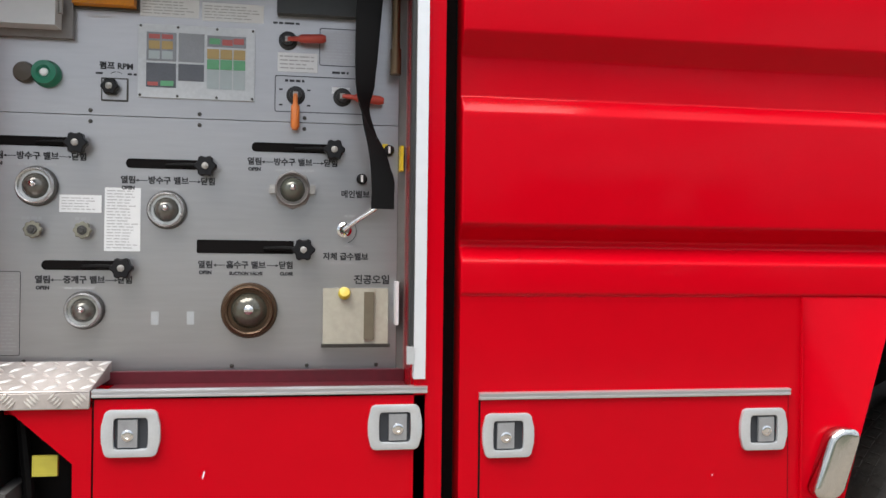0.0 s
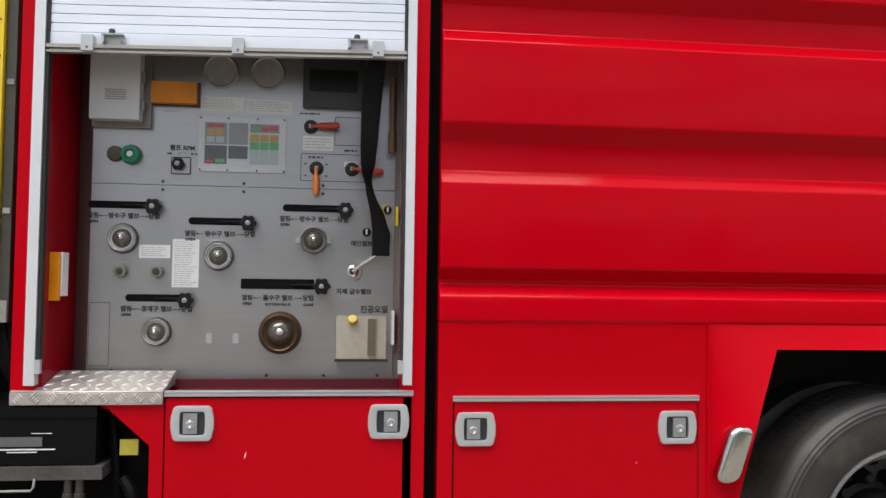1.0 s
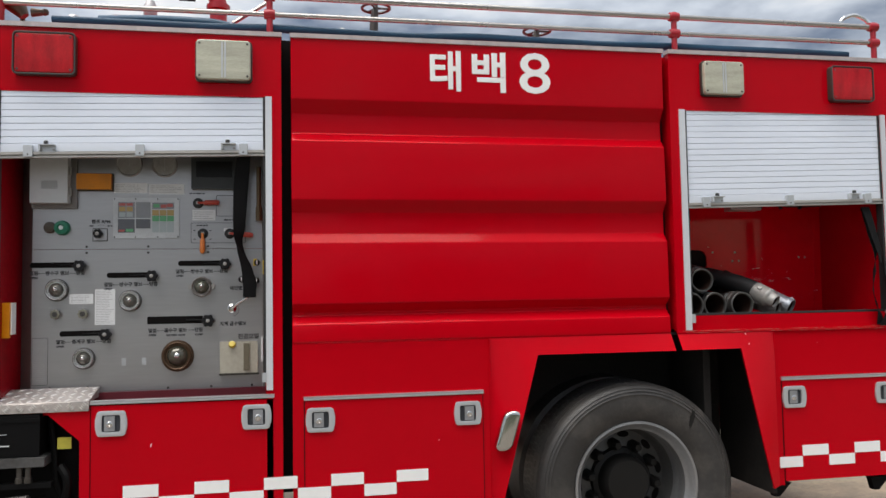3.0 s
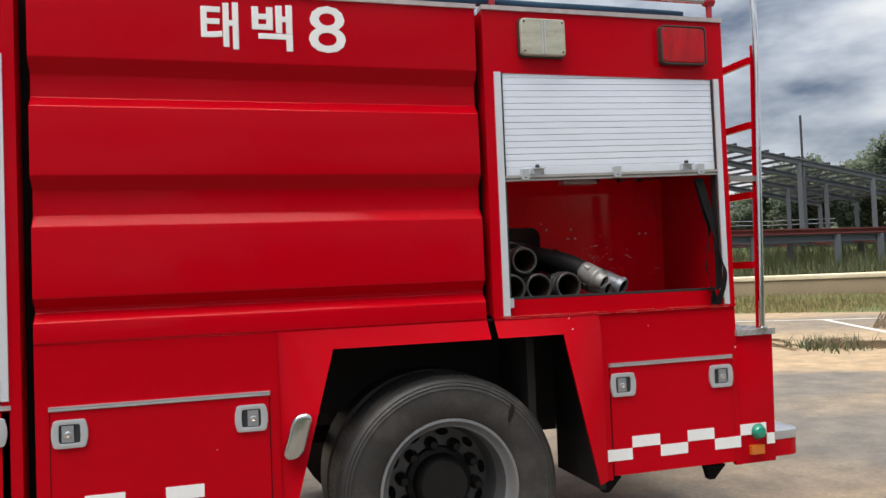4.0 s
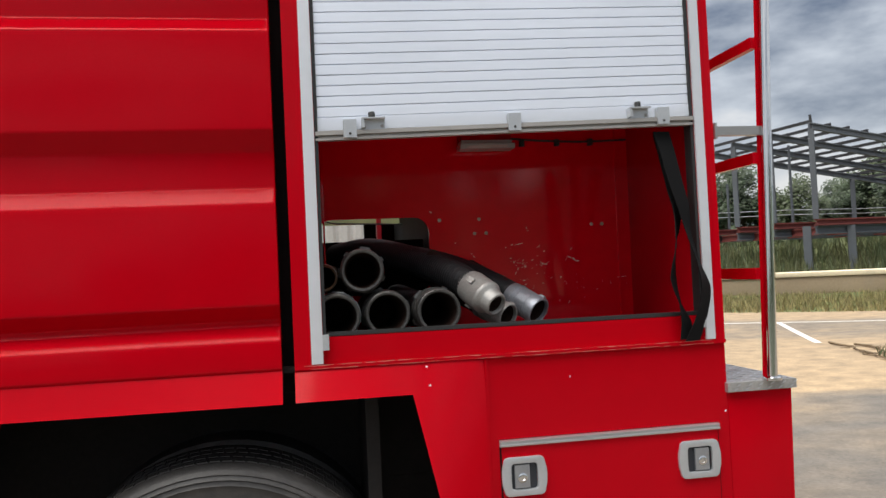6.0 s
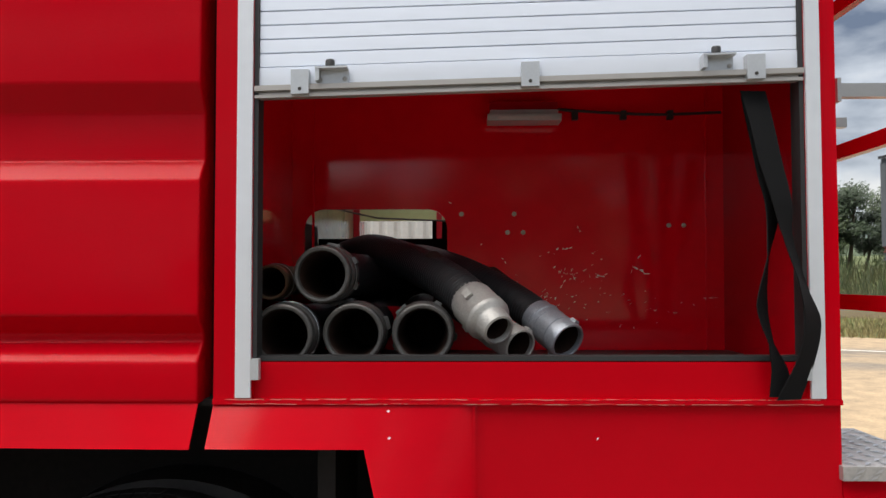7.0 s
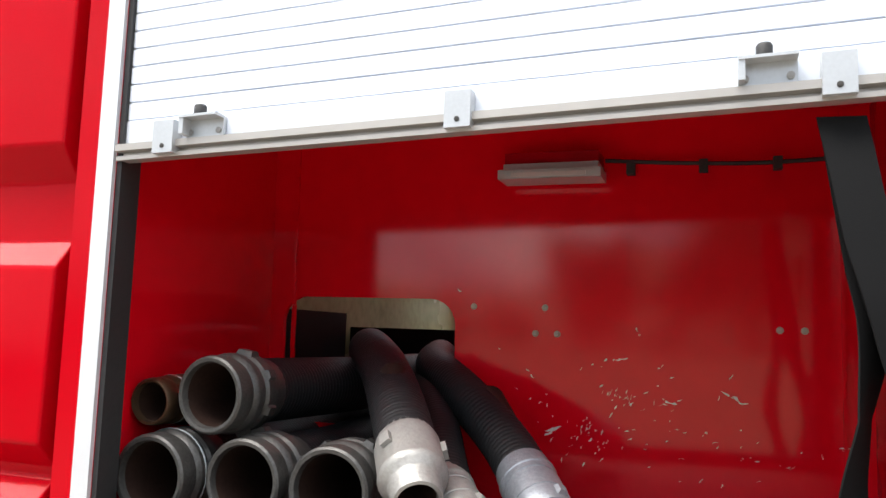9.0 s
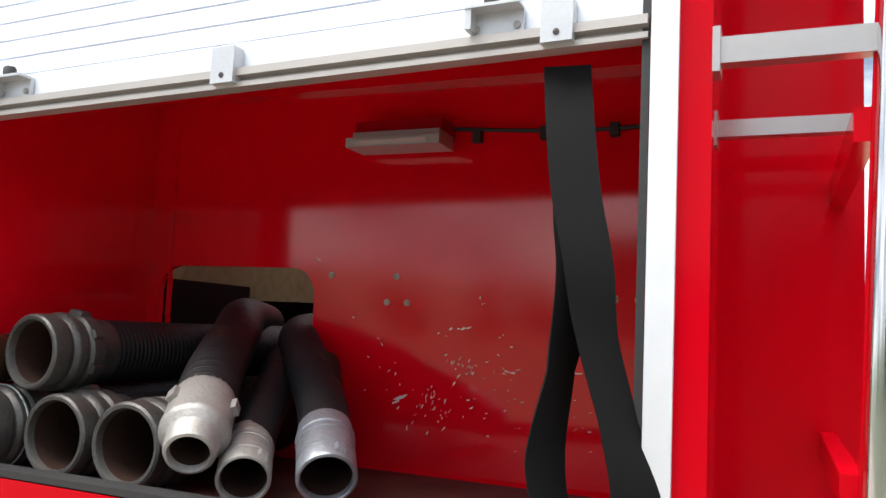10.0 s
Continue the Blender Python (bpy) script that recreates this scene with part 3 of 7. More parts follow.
def rear_body():
    t = 0.03
    pieces("body_panel", [(RX0, RO[0] + 0.002, 0, t, 1.323, TOP), (RO[1] - 0.002, RX1, 0, t, 1.323, TOP), (RO[0] + 0.002, RO[1] - 0.002, 0, t, RO[3], TOP), (RO[0] + 0.002, RO[1] - 0.002, 0.012, t, 1.323, RO[2])], RED, truck, "red painted body panel")
    pieces("body_panel", [(2.878, 2.902, 0.006, t, BOT, 1.318), (2.902, 3.600, 0.006, t, 1.068, 1.318), (3.600, RX1, 0.006, t, BOT, 1.318)], RED, truck, "red painted body panel", 0.0)
    pieces("roof_panel", [(RX0, RX1, t, 0.95, TOP - 0.03, TOP), (RX0, RX1, 1.94, DEEP - t, TOP - 0.03, TOP)], RED, truck)      # unseen gap between them, assumed an open hose bed, lets daylight into the passage
    pieces("far_panel", [(RX0, RX1, DEEP - t, DEEP, 2.2, TOP), (3.5, RX1, DEEP - t, DEEP, 0.6, 2.2)], RED, truck)
    pieces("bulkhead", [(RX0, RX0 + t, t, DEEP - t, 1.33, TOP - 0.03), (RX1 - t - 0.022, RX1 - 0.022, t, 0.42, 1.33, TOP - 0.03)], RED, truck)
    pieces("module_floor", [(2.87, RX1, t, DEEP, 0.7, 0.74)], RED, truck)
    # rear centre section and step corner
    bm = new_bm()
    box(bm, RX1 - 0.05, 3.82, 0.42, DEEP, 1.19, TOP - 0.05)
    bevelled(bm, 0.012, 3)
    part("rear_centre_box", bm, RED, truck)
    bm = new_bm()
    prism(bm, [(RX1 + 0.001, BOT), (3.842, BOT), (3.858, 1.158), (RX1 + 0.001, 1.158)], 0.006, DEEP)
    bevelled(bm, 0.006, 2)
    part("rear_step_box", bm, RED, truck)
    bm = new_bm()
    box(bm, RX1 - 0.006, 3.864, -0.012, 0.42, 1.158, 1.187)
    bevelled(bm, 0.004, 2)
    step = part("rear_step_plate", bm, mat("dirty_step_aluminium", (0.44, 0.43, 0.42), 0.42, 0.55, var=0.3, scale=14, dirt=(0.16, 0.13, 0.10), dirt_amount=0.45, dirt_scale=12), truck, "worn aluminium step plate")
    bm = new_bm()
    for i in range(6):
        for j in range(11):
            c, s_ = math.cos(radians(45)), math.sin(radians(45)) * (1 if (i + j) % 2 else -1)
            x, y = RX1 + 0.018 + 0.038 * i, 0.010 + 0.038 * j
            bm.faces.new([bm.verts.new((x + p * c - q * s_, y + p * s_ + q * c, 1.1885 + h_)) for p, q, h_ in ((-0.018, 0, 0), (0, -0.005, 0.002), (0.018, 0, 0), (0, 0.005, 0.002))])
        for j in range(2):
            x, z = RX1 + 0.02 + 0.038 * i + 0.010 * j, 1.1655 + 0.0125 * j
            bm.faces.new([bm.verts.new((x + p, -0.0135 - h_, z + q)) for p, q, h_ in ((-0.010, -0.006, 0), (0.003, -0.002, 0.0015), (0.010, 0.006, 0), (-0.003, 0.002, 0.0015))])
    bmesh.ops.recalc_face_normals(bm, faces=bm.faces[:])
    tagged(part("tread_bump", bm, ALU, step), kind="stuff")
    bm = new_bm()                                                  # rolled top edge of the small door panel
    box(bm, RX0, RX1, -0.006, 0.012, 1.312, 1.323)
    bevelled(bm, 0.003, 2)
    part("lip_trim", bm, RED, truck)


def rear_locker():
    x0, x1, z0, z1, yb = RO[0] - 0.03, RO[1] + 0.030, 1.372, 2.19, 0.56

    def back(x, z):
        """Depth of the back sheet, which leans a little out of square."""
        return yb + 0.024 * (x - 3.05) - 0.022 * (z - 1.72)

    pieces("lining_panel", [(x0, x1, 0.03, yb + 0.02, z0 - 0.02, z0), (x0 - 0.02, x0, 0.03, yb, z0, 2.72), (x1, x1 + 0.015, 0.03, yb + 0.024, z0, 2.72), (x0, x1, 0.10, yb, z1, z1 + 0.02), (x0 + 0.001, x1 - 0.001, yb - 0.06, yb - 0.001, z1 - 0.05, z1 - 0.001)], RED_IN, truck, "scuffed glossy red locker lining", 0.0)
    pieces("lining_fold", [(x, x + 0.006, back(x, za) - 0.0065, back(x, za) + 0.004, za, za + 0.095) for x in (2.425, 3.535) for za in [z0 + 0.001 + 0.0955 * k for k in range(8)]], RED_IN, truck, "", 0.0)
    bm = new_bm()
    hx0, hx1, hz0, hz1 = 2.402, 2.806, 1.50, 1.774                  # hand hole in the back wall
    outer = round_rect(x0, x1, z0, z1, 0.001, 6)
    inner = round_rect(hx0, hx1, hz0, hz1, 0.055, 6)
    ring(bm, outer, inner, 0.0, 0.012)
    for v in bm.verts:
        v.co.y += back(v.co.x, v.co.z)
    part("lining_panel", bm, RED_IN, truck, "scuffed glossy red locker lining")
    # the space between the two lockers, seen through the hole
    pieces("passage_liner", [(2.348, 2.355, yb + 0.013, 1.93, 1.40, 1.98)], OLIVE, truck, "stained olive passage side", 0.0)
    pieces("passage_liner", [(2.356, 2.86, yb + 0.013, 1.93, 1.385, 1.399), (2.356, 3.1, 1.93, 1.95, 1.845, 1.975)], CREAM, truck, "grubby cream passage liner", 0.0)
    # added black sheet in place of the shade on the near liner
    pieces("passage_cover", [(2.3562, 2.372, yb + 0.013, 0.92, 1.402, 1.748)], BLACK, truck, "black sheet standing in for shade", 0.0)
    pieces("passage_post", [(2.357, 2.385, 1.90, 1.94, 1.40, 1.97), (2.735, 2.759, 1.90, 1.94, 1.40, 1.97)], RED_POST, truck, "dark red frame post", 0.0)
    bm = new_bm()
    tube(bm, [(2.36, 1.2, 1.84), (2.5, 1.6, 1.832), (3.0, 1.88, 1.83)], 0.004, 6)
    part("passage_cable", bm, RUBBER, truck)
    # black on these two walls stands for the unlit space behind the hole
    pieces("far_locker_wall", [(2.70, 3.5, 2.36, 2.38, 1.39, 2.19)], BLACK, truck, "far locker wall, black for the dark interior", 0.0)
    pieces("inner_wall", [(2.86, 2.88, yb + 0.012, 2.2, 1.40, 1.95)], BLACK, truck, "partition, black for the dark interior", 0.0)
    pieces("inner_wall", [(2.36, RX1 - 0.03, 1.951, 1.96, 1.98, TOP - 0.04)], RED_IN, truck, "", 0.0)
    bm = new_bm()
    box(bm, x0, x1, 0.012, 0.05, 1.400, 1.412)
    bevelled(bm, 0.004, 2)
    part("sill_rubber", bm, RUBBER, truck, "black rubber sill strip")
    bm = new_bm()
    box(bm, x0 + 0.01, x1 - 0.01, 0.06, yb - 0.01, z0 + 0.001, z0 + 0.006)
    part("floor_mat", bm, mat("dark_locker_mat", (0.06, 0.018, 0.015), 0.6, var=0.3, dirt=(0.18, 0.10, 0.07), dirt_amount=0.4), truck)
    for x, z in ((2.846, 1.760), (2.995, 1.760), (2.976, 1.708), (3.020, 1.708), (3.432, 1.7275), (3.474, 1.7275)):
        bm = new_bm()
        lathe(bm, [(0.0068, 0), (0.0068, 0.0015), (0.0052, 0.002), (0.0045, 0.005), (0.003, 0.0055), (0.0022, 0.0035), (0.0, 0.0035)], (x, back(x, z), z), seg=14)
        part("bolt", bm, BOLT, truck)
    # locker lamp and its cable
    # added dark block that stands for the shadowed gap above the lamp
    pieces("lamp_mount", [(2.925, 3.11, 0.48, 0.555, 2.0395, 2.062)], LINING_SHADED, truck, "", 0.0)
    lamp = part("locker_lamp", _lamp_body(), LATCH, truck, "slim grey locker lamp, unlit")
    bm = new_bm()
    box(bm, 2.945, 3.09, 0.452, 0.4545, 2.009, 2.017)
    part("lens", bm, mat("cloudy_lamp_diffuser", (0.55, 0.50, 0.50), 0.3, var=0.1), lamp)
    bm = new_bm()
    tube(bm, smooth_path([(3.115, 0.535, 2.052), (3.25, 0.535, 2.042), (3.4, 0.535, 2.036), (3.57, 0.53, 2.040)], 5), 0.004, 6)
    for x in (3.165, 3.30, 3.43):
        box(bm, x - 0.008, x + 0.008, 0.525, 0.545, 2.022, 2.046)
    part("lamp_cable", bm, RUBBER, truck)
    # scratches down to bare metal on the back wall
    rnd = random.Random(5)
    bm = new_bm()

    def scrape(x, z, length, angle, wide):
        """A ragged, broken scrape: a thin ribbon that wanders and varies in width."""
        n = max(3, int(length / 0.004))
        along_x, along_z, off = math.cos(angle), math.sin(angle), 0.0
        rows = []
        for k in range(n + 1):
            u = (k / n - 0.5) * length
            off += rnd.gauss(0, wide * 0.7)
            w = 1.35 * wide * rnd.uniform(0.15, 1.0) * (0.15 if k in (0, n) else 1.0)
            rows.append([bm.verts.new((x + u * along_x - v * along_z, back(x, z) - 0.0014, z + u * along_z + v * along_x)) for v in (off - w, off + w)])
        for a, b in zip(rows, rows[1:]):
            if rnd.random() < 0.85:
                bm.faces.new((a[0], b[0], b[1], a[1]))

    # the long scrapes: place, length, slope, width
    for x, z, ln, a, w in ((3.142, 1.667, 0.034, 0.25, 0.0018), (3.118, 1.661, 0.012, 0.5, 0.0016), (3.181, 1.722, 0.008, 1.5, 0.0022), (3.181, 1.711, 0.006, 0.2, 0.0022),
                           (3.237, 1.583, 0.026, -0.2, 0.0024), (3.226, 1.592, 0.014, -0.7, 0.0014), (3.340, 1.606, 0.026, -0.55, 0.0014), (3.362, 1.595, 0.030, -0.5, 0.0024), (3.348, 1.636, 0.018, 0.9, 0.0013),
                           (3.012, 1.526, 0.032, 0.6, 0.0028), (3.002, 1.515, 0.018, 0.9, 0.0020), (3.547, 1.521, 0.040, 0.05, 0.0012), (2.970, 1.622, 0.010, -1.0, 0.0012), (2.904, 1.671, 0.014, -0.9, 0.0013),
                           (3.258, 1.482, 0.010, 0.1, 0.0016), (3.220, 1.651, 0.014, 0.5, 0.0012), (2.962, 1.634, 0.008, -0.8, 0.0012), (3.30, 1.53, 0.012, 0.8, 0.0012), (2.815, 1.793, 0.012, -0.6, 0.0012)):
        scrape(x, z, ln, a, w)
    # rubbed clusters and loose specks
    for cx, cz, sx, sz, n, a0 in ((3.145, 1.588, 0.018, 0.011, 22, 0.9), (3.087, 1.512, 0.022, 0.020, 30, 1.0), (3.06, 1.49, 0.03, 0.02, 10, 0.9), (3.24, 1.57, 0.03, 0.02, 8, 0.1), (3.28, 1.51, 0.10, 0.035, 26, 0.6), (3.0, 1.56, 0.04, 0.03, 10, 0.8), (3.45, 1.50, 0.05, 0.02, 7, 0.2), (3.15, 1.64, 0.06, 0.03, 8, 0.4)):
        for _ in range(n):
            scrape(cx + rnd.gauss(0, sx), cz + rnd.gauss(0, sz), rnd.uniform(0.003, 0.013), a0 + rnd.gauss(0, 0.35), rnd.uniform(0.0005, 0.0013))
    scratch = part("scratch_mark", bm, mat("bare_scratched_primer", (0.78, 0.66, 0.60), 0.6, var=0.3), truck, "pale scratches in the red paint")
    tagged(scratch, "pale scratches in the red paint", kind="stuff")


def _lamp_body():
    bm = new_bm()
    box(bm, 2.918, 3.118, 0.455, 0.53, 2.006, 2.024)
    box(bm, 2.925, 3.111, 0.47, 0.54, 2.024, 2.038)
    bevelled(bm, 0.004, 2)
    return bm


def small_door(x0, x1, z0, z1, trim_z):
    bm = new_bm()
    box(bm, x0 + 0.005, x1 - 0.005, 0.0, 0.03, z0, z1 - 0.004)
    bevelled(bm, 0.003, 2)
    d = part("locker_door", bm, RED, truck, "closed red lower locker door")
    bm = new_bm()
    prism_yz(bm, x0, x1, [(-0.001, trim_z - 0.013), (-0.007, trim_z - 0.012), (-0.008, trim_z - 0.007), (-0.0045, trim_z - 0.005), (-0.0045, trim_z - 0.001), (-0.008, trim_z + 0.001), (-0.008, trim_z + 0.004), (-0.001, trim_z + 0.006), (0.012, trim_z + 0.006), (0.012, trim_z - 0.013)])
    part("door_trim", bm, ALU, d, "aluminium top trim")
    bm = new_bm()
    box(bm, x0 + 0.0002, x1 - 0.0002, 0.0045, 0.012, z0, z1 + 0.012)
    part("door_gap", bm, SEAM, d)


def latch(x, z, flip):
    """A flush paddle latch: barrel-sided plate, dark cup, paddle with a round lock."""
    w, h = 0.063, 0.057
    bm = new_bm()
    outer = round_rect(x - w, x + w, z - h, z + h, 0.016, 4, belly=0.006)
    inner = round_rect(x - w * 0.62, x + w * 0.62, z - h * 0.66, z + h * 0.66, 0.008, 4, belly=0.001)
    ring(bm, outer, inner, -0.012, 0.0)
    bevelled(bm, 0.003, 2)
    p = part("door_latch", bm, LATCH, truck, "silver paddle latch")
    # near-black plate paints the shade of the shallow recess
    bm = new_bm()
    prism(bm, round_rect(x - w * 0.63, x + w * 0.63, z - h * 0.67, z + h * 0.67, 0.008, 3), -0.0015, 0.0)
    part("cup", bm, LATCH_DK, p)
    s = 1 if flip else -1
    bm = new_bm()
    cx = x + s * 0.007
    box(bm, cx - 0.0225, cx + 0.0225, -0.0105, -0.0015, z - 0.0335, z + 0.0335)
    bevelled(bm, 0.003, 2)
    part("paddle", bm, PADDLE, p, "darker pressed paddle")
    bm = new_bm()
    lathe(bm, [(0.014, 0), (0.014, 0.003), (0.011, 0.005), (0.007, 0.005), (0.006, 0.003), (0.0, 0.003)], (cx, -0.010, z - 0.004), seg=18)
    part("lock", bm, CHROME, p)


def checker(x0, upper_first, n, z, ends=None):
    """White reflective squares in two staggered rows."""
    for k in range(n):
        up = (k % 2 == 0) == upper_first
        a, b = x0 + 0.1555 * k, x0 + 0.1555 * (k + 1)
        if ends:
            a, b = max(a, ends[0]), min(b, ends[1])
        if b - a < 0.01:
            continue
        bm = new_bm()
        zz = z if up else z - 0.0565
        box(bm, a + 0.001, b - 0.001, -0.0022, 0.003, zz, zz + 0.055)
        part("reflective_square", bm, WHITE, truck)


def paint_wear():
    """Scuffs along the sill under the rear locker, the raised edges of the arch panels and a few chips."""
    worn = mat("scuffed_pale_edge", (0.58, 0.24, 0.20), 0.6, var=0.35, scale=20, dirt=(0.40, 0.04, 0.04), dirt_amount=0.5, dirt_scale=30)
    rnd = random.Random(12)
    bm = new_bm()
    for z, top in ((1.3232, 0.0022), (1.3135, 0.0014)):
        x, off, row = 2.345, 0.0, None
        while x < 3.60:
            w = top * rnd.uniform(0.05, 1.0) * (1.0 if rnd.random() < 0.75 else 0.05)
            off = 0.7 * off + rnd.gauss(0, 0.0003)
            new_row = [bm.verts.new((x, -0.0064, z + off - w)), bm.verts.new((x, -0.0064, z + off))]
            if row and rnd.random() < 0.93:
                bm.faces.new((row[0], new_row[0], new_row[1], row[1]))
            row = new_row
            x += rnd.uniform(0.004, 0.022)
    tagged(part("scuff", bm, worn, truck, "pale rubbed paint along the lip"), kind="stuff")
    for ex in (1.312, 2.870):
        bm = new_bm()
        box(bm, ex - 0.003, ex + 0.003, -0.003, 0.0055, BOT, 1.311)
        bevelled(bm, 0.0015, 1)
        part("arch_edge", bm, RED, truck)
    for cx, cy, cz, ln, w, a in ((-0.283, -0.0012, 0.87, 0.012, 0.0022, 1.3), (2.692, -0.020, 1.3005, 0.004, 0.003, 0.2), (2.696, -0.046, 1.25, 0.004, 0.003, 0.5), (3.13, 0.0045, 1.24, 0.004, 0.002, 0.9), (1.05, -0.0012, 0.83, 0.004, 0.0015, 0.4), (3.628, 0.0045, 1.10, 0.005, 0.003, 1.1)):
        bm = new_bm()
        c, s_ = math.cos(a), math.sin(a)
        bm.faces.new([bm.verts.new((cx + u * c - v * s_, cy, cz + u * s_ + v * c)) for u, v in ((-ln, 0), (-ln * 0.2, -w), (ln * 0.7, -w * 0.5), (ln, 0), (ln * 0.3, w), (-ln * 0.6, w * 0.5))])
        part("paint_chip", bm, WHITE, truck)


front_body()
tank_body()
paint_wear()
wheel_arches()
rear_body()
rear_locker()
small_door(-0.545, 0.268, BOT, 1.062, 1.076)
small_door(0.404, 1.276, BOT, 1.045, 1.056)
small_door(2.902, 3.600, BOT + 0.02, 1.05, 1.06)
for lx, lz, fl in ((-0.453, 0.977, False), (0.186, 0.979, True), (0.481, 0.951, False), (1.195, 0.952, True), (2.971, 0.959, False), (3.527, 0.962, True)):
    latch(lx, lz, fl)
checker(-0.404, True, 9, 0.640, (-0.404, 1.312))
checker(2.853, False, 7, 0.648, (2.853, 3.835))


# gaps between the three modules, seen as dark joints
def joint(x0, x1, z0):
    bm = new_bm()
    box(bm, x0, x1, 0.10, 0.12, z0, TOP + 0.018)
    part("module_joint", bm, SEAM, truck, "dark joint between modules")


joint(FX1, TX0, 0.6)
joint(TX1, RX0, 1.24)


# ---------------------------------------------------------------- shutters
def shutter(x0, x1, z_low, z_top, pitch, clips, latches, rise):
    """Partly raised roller shutter: slats, bottom rail, clips, latches; and the fixed frame with its rubber."""
    rail = new_bm()
    prism_yz(rail, x0 + 0.004, x1 - 0.004, [(0.006, z_low + 0.0295), (0.004, z_low + 0.028), (-0.010, z_low + 0.026), (-0.010, z_low + 0.015), (0.002, z_low + 0.013), (0.002, z_low + 0.009), (-0.006, z_low + 0.007), (-0.006, z_low), (0.018, z_low), (0.018, z_low + 0.0295)])
    s = part("roller_shutter", rail, RAIL_ALU, truck, "partly raised pale aluminium roller shutter")
    bm = new_bm()
    prism_yz(bm, x0 + 0.008, x1 - 0.008, [(0.006, z_low + 0.030), (0.0055, z_low + 0.032), (0.0055, z_low + 0.0675), (0.007, z_low + 0.0685), (0.018, z_low + 0.0685), (0.018, z_low + 0.030)])
    part("slat", bm, SLAT, s)
    z = z_low + 0.0695
    while z < z_top:
        top = min(z + pitch - 0.0015, z_top + 0.02)
        bm = new_bm()
        prism_yz(bm, x0 + 0.012, x1 - 0.012, [(0.0085, z), (0.006, z + 0.0011), (0.0058, (z + top) / 2), (0.006, top - 0.0011), (0.0085, top), (0.018, top), (0.018, z)])
        part("slat", bm, SLAT, s)
        z += pitch
    bm = new_bm()
    box(bm, x0 + 0.01, x1 - 0.01, 0.020, 0.026, z_low + 0.054, z_top + 0.02)
    part("slat_backing", bm, SEAM, s)
    for x in clips:
        bm = new_bm()
        box(bm, x - 0.019, x + 0.019, -0.018, 0.004, z_low + 0.004, z_low + 0.056)
        bevelled(bm, 0.004, 2)
        c = part("stop_block", bm, LATCH, s, "square aluminium stop block")
        bm = new_bm()
        lathe(bm, [(0.004, 0), (0.004, 0.001), (0.0, 0.0015)], (x, -0.018, z_low + 0.015), seg=10)
        part("screw", bm, BEZEL, c)
    for x in latches:
        bm = new_bm()
        prism(bm, [(x - 0.034, z_low + 0.026), (x + 0.034, z_low + 0.026), (x + 0.034, z_low + 0.058), (x - 0.034, z_low + 0.058)], -0.003, 0.004)
        box(bm, x - 0.034, x + 0.034, -0.026, -0.003, z_low + 0.055, z_low + 0.059)
        box(bm, x - 0.034, x - 0.026, -0.024, -0.003, z_low + 0.03, z_low + 0.055)
        l = part("shutter_latch", bm, LATCH, s, "small galvanised latch bracket")
        bm = new_bm()
        lathe(bm, [(0.010, 0), (0.010, 0.014), (0.008, 0.017), (0.0, 0.017)], (x - 0.004, -0.012, z_low + 0.059), axis=(0, 0, 1), seg=12)
        part("latch_button", bm, RUBBER, l)
        for dx in (-0.026, 0.026):
            bm = new_bm()
            lathe(bm, [(0.005, 0), (0.005, 0.002), (0.0, 0.003)], (x + dx, -0.003, z_low + 0.036), seg=10)
            part("rivet", bm, CAST, l)
    for o in (s, *s.children_recursive):                           # it hangs a little askew
        for v in o.data.vertices:
            v.co.z += rise * (v.co.x + truck.location.x - (x0 + x1) / 2) / (x1 - x0)
    return s


def shutter_frame(x0, x1, z0, z1):
    for xa, xb, inner in ((x0 - 0.033, x0, 1), (x1, x1 + 0.030, -1)):
        bm = new_bm()
        box(bm, xa, xb, -0.008, 0.03, z0, z1)
        bevelled(bm, 0.003, 2)
        g = part("shutter_guide", bm, WHITE_ALU, truck, "bright aluminium shutter guide rail")
        bm = new_bm()
        ra, rb = (xb + 0.001, xb + 0.011) if inner > 0 else (xa - 0.011, xa - 0.001)
        box(bm, ra, rb, 0.0, 0.045, z0 + 0.07, z1)
        part("guide_rubber", bm, RUBBER, g)
        bm = new_bm()
        bx = xb if inner > 0 else xa
        box(bm, min(bx, bx + inner * 0.018), max(bx, bx + inner * 0.018), -0.012, 0.006, z0 + 0.038, z0 + 0.082)
        bevelled(bm, 0.004, 2)
        part("guide_end_stop", bm, LATCH, g, "small pale metal end stop")


front_shutter = shutter(FO[0], FO[1], 2.194, 2.51, 0.0308, (-0.815, -0.335, 0.13), (-0.735, 0.062), 0.030)
rear_shutter = shutter(RO[0], RO[1], 1.979, 2.505, 0.0308, (2.502, 2.992, 3.466), (2.570, 3.388), 0.031)
shutter_frame(FO[0], FO[1], 1.10, 2.495)
shutter_frame(RO[0], RO[1], 1.326, 2.49)


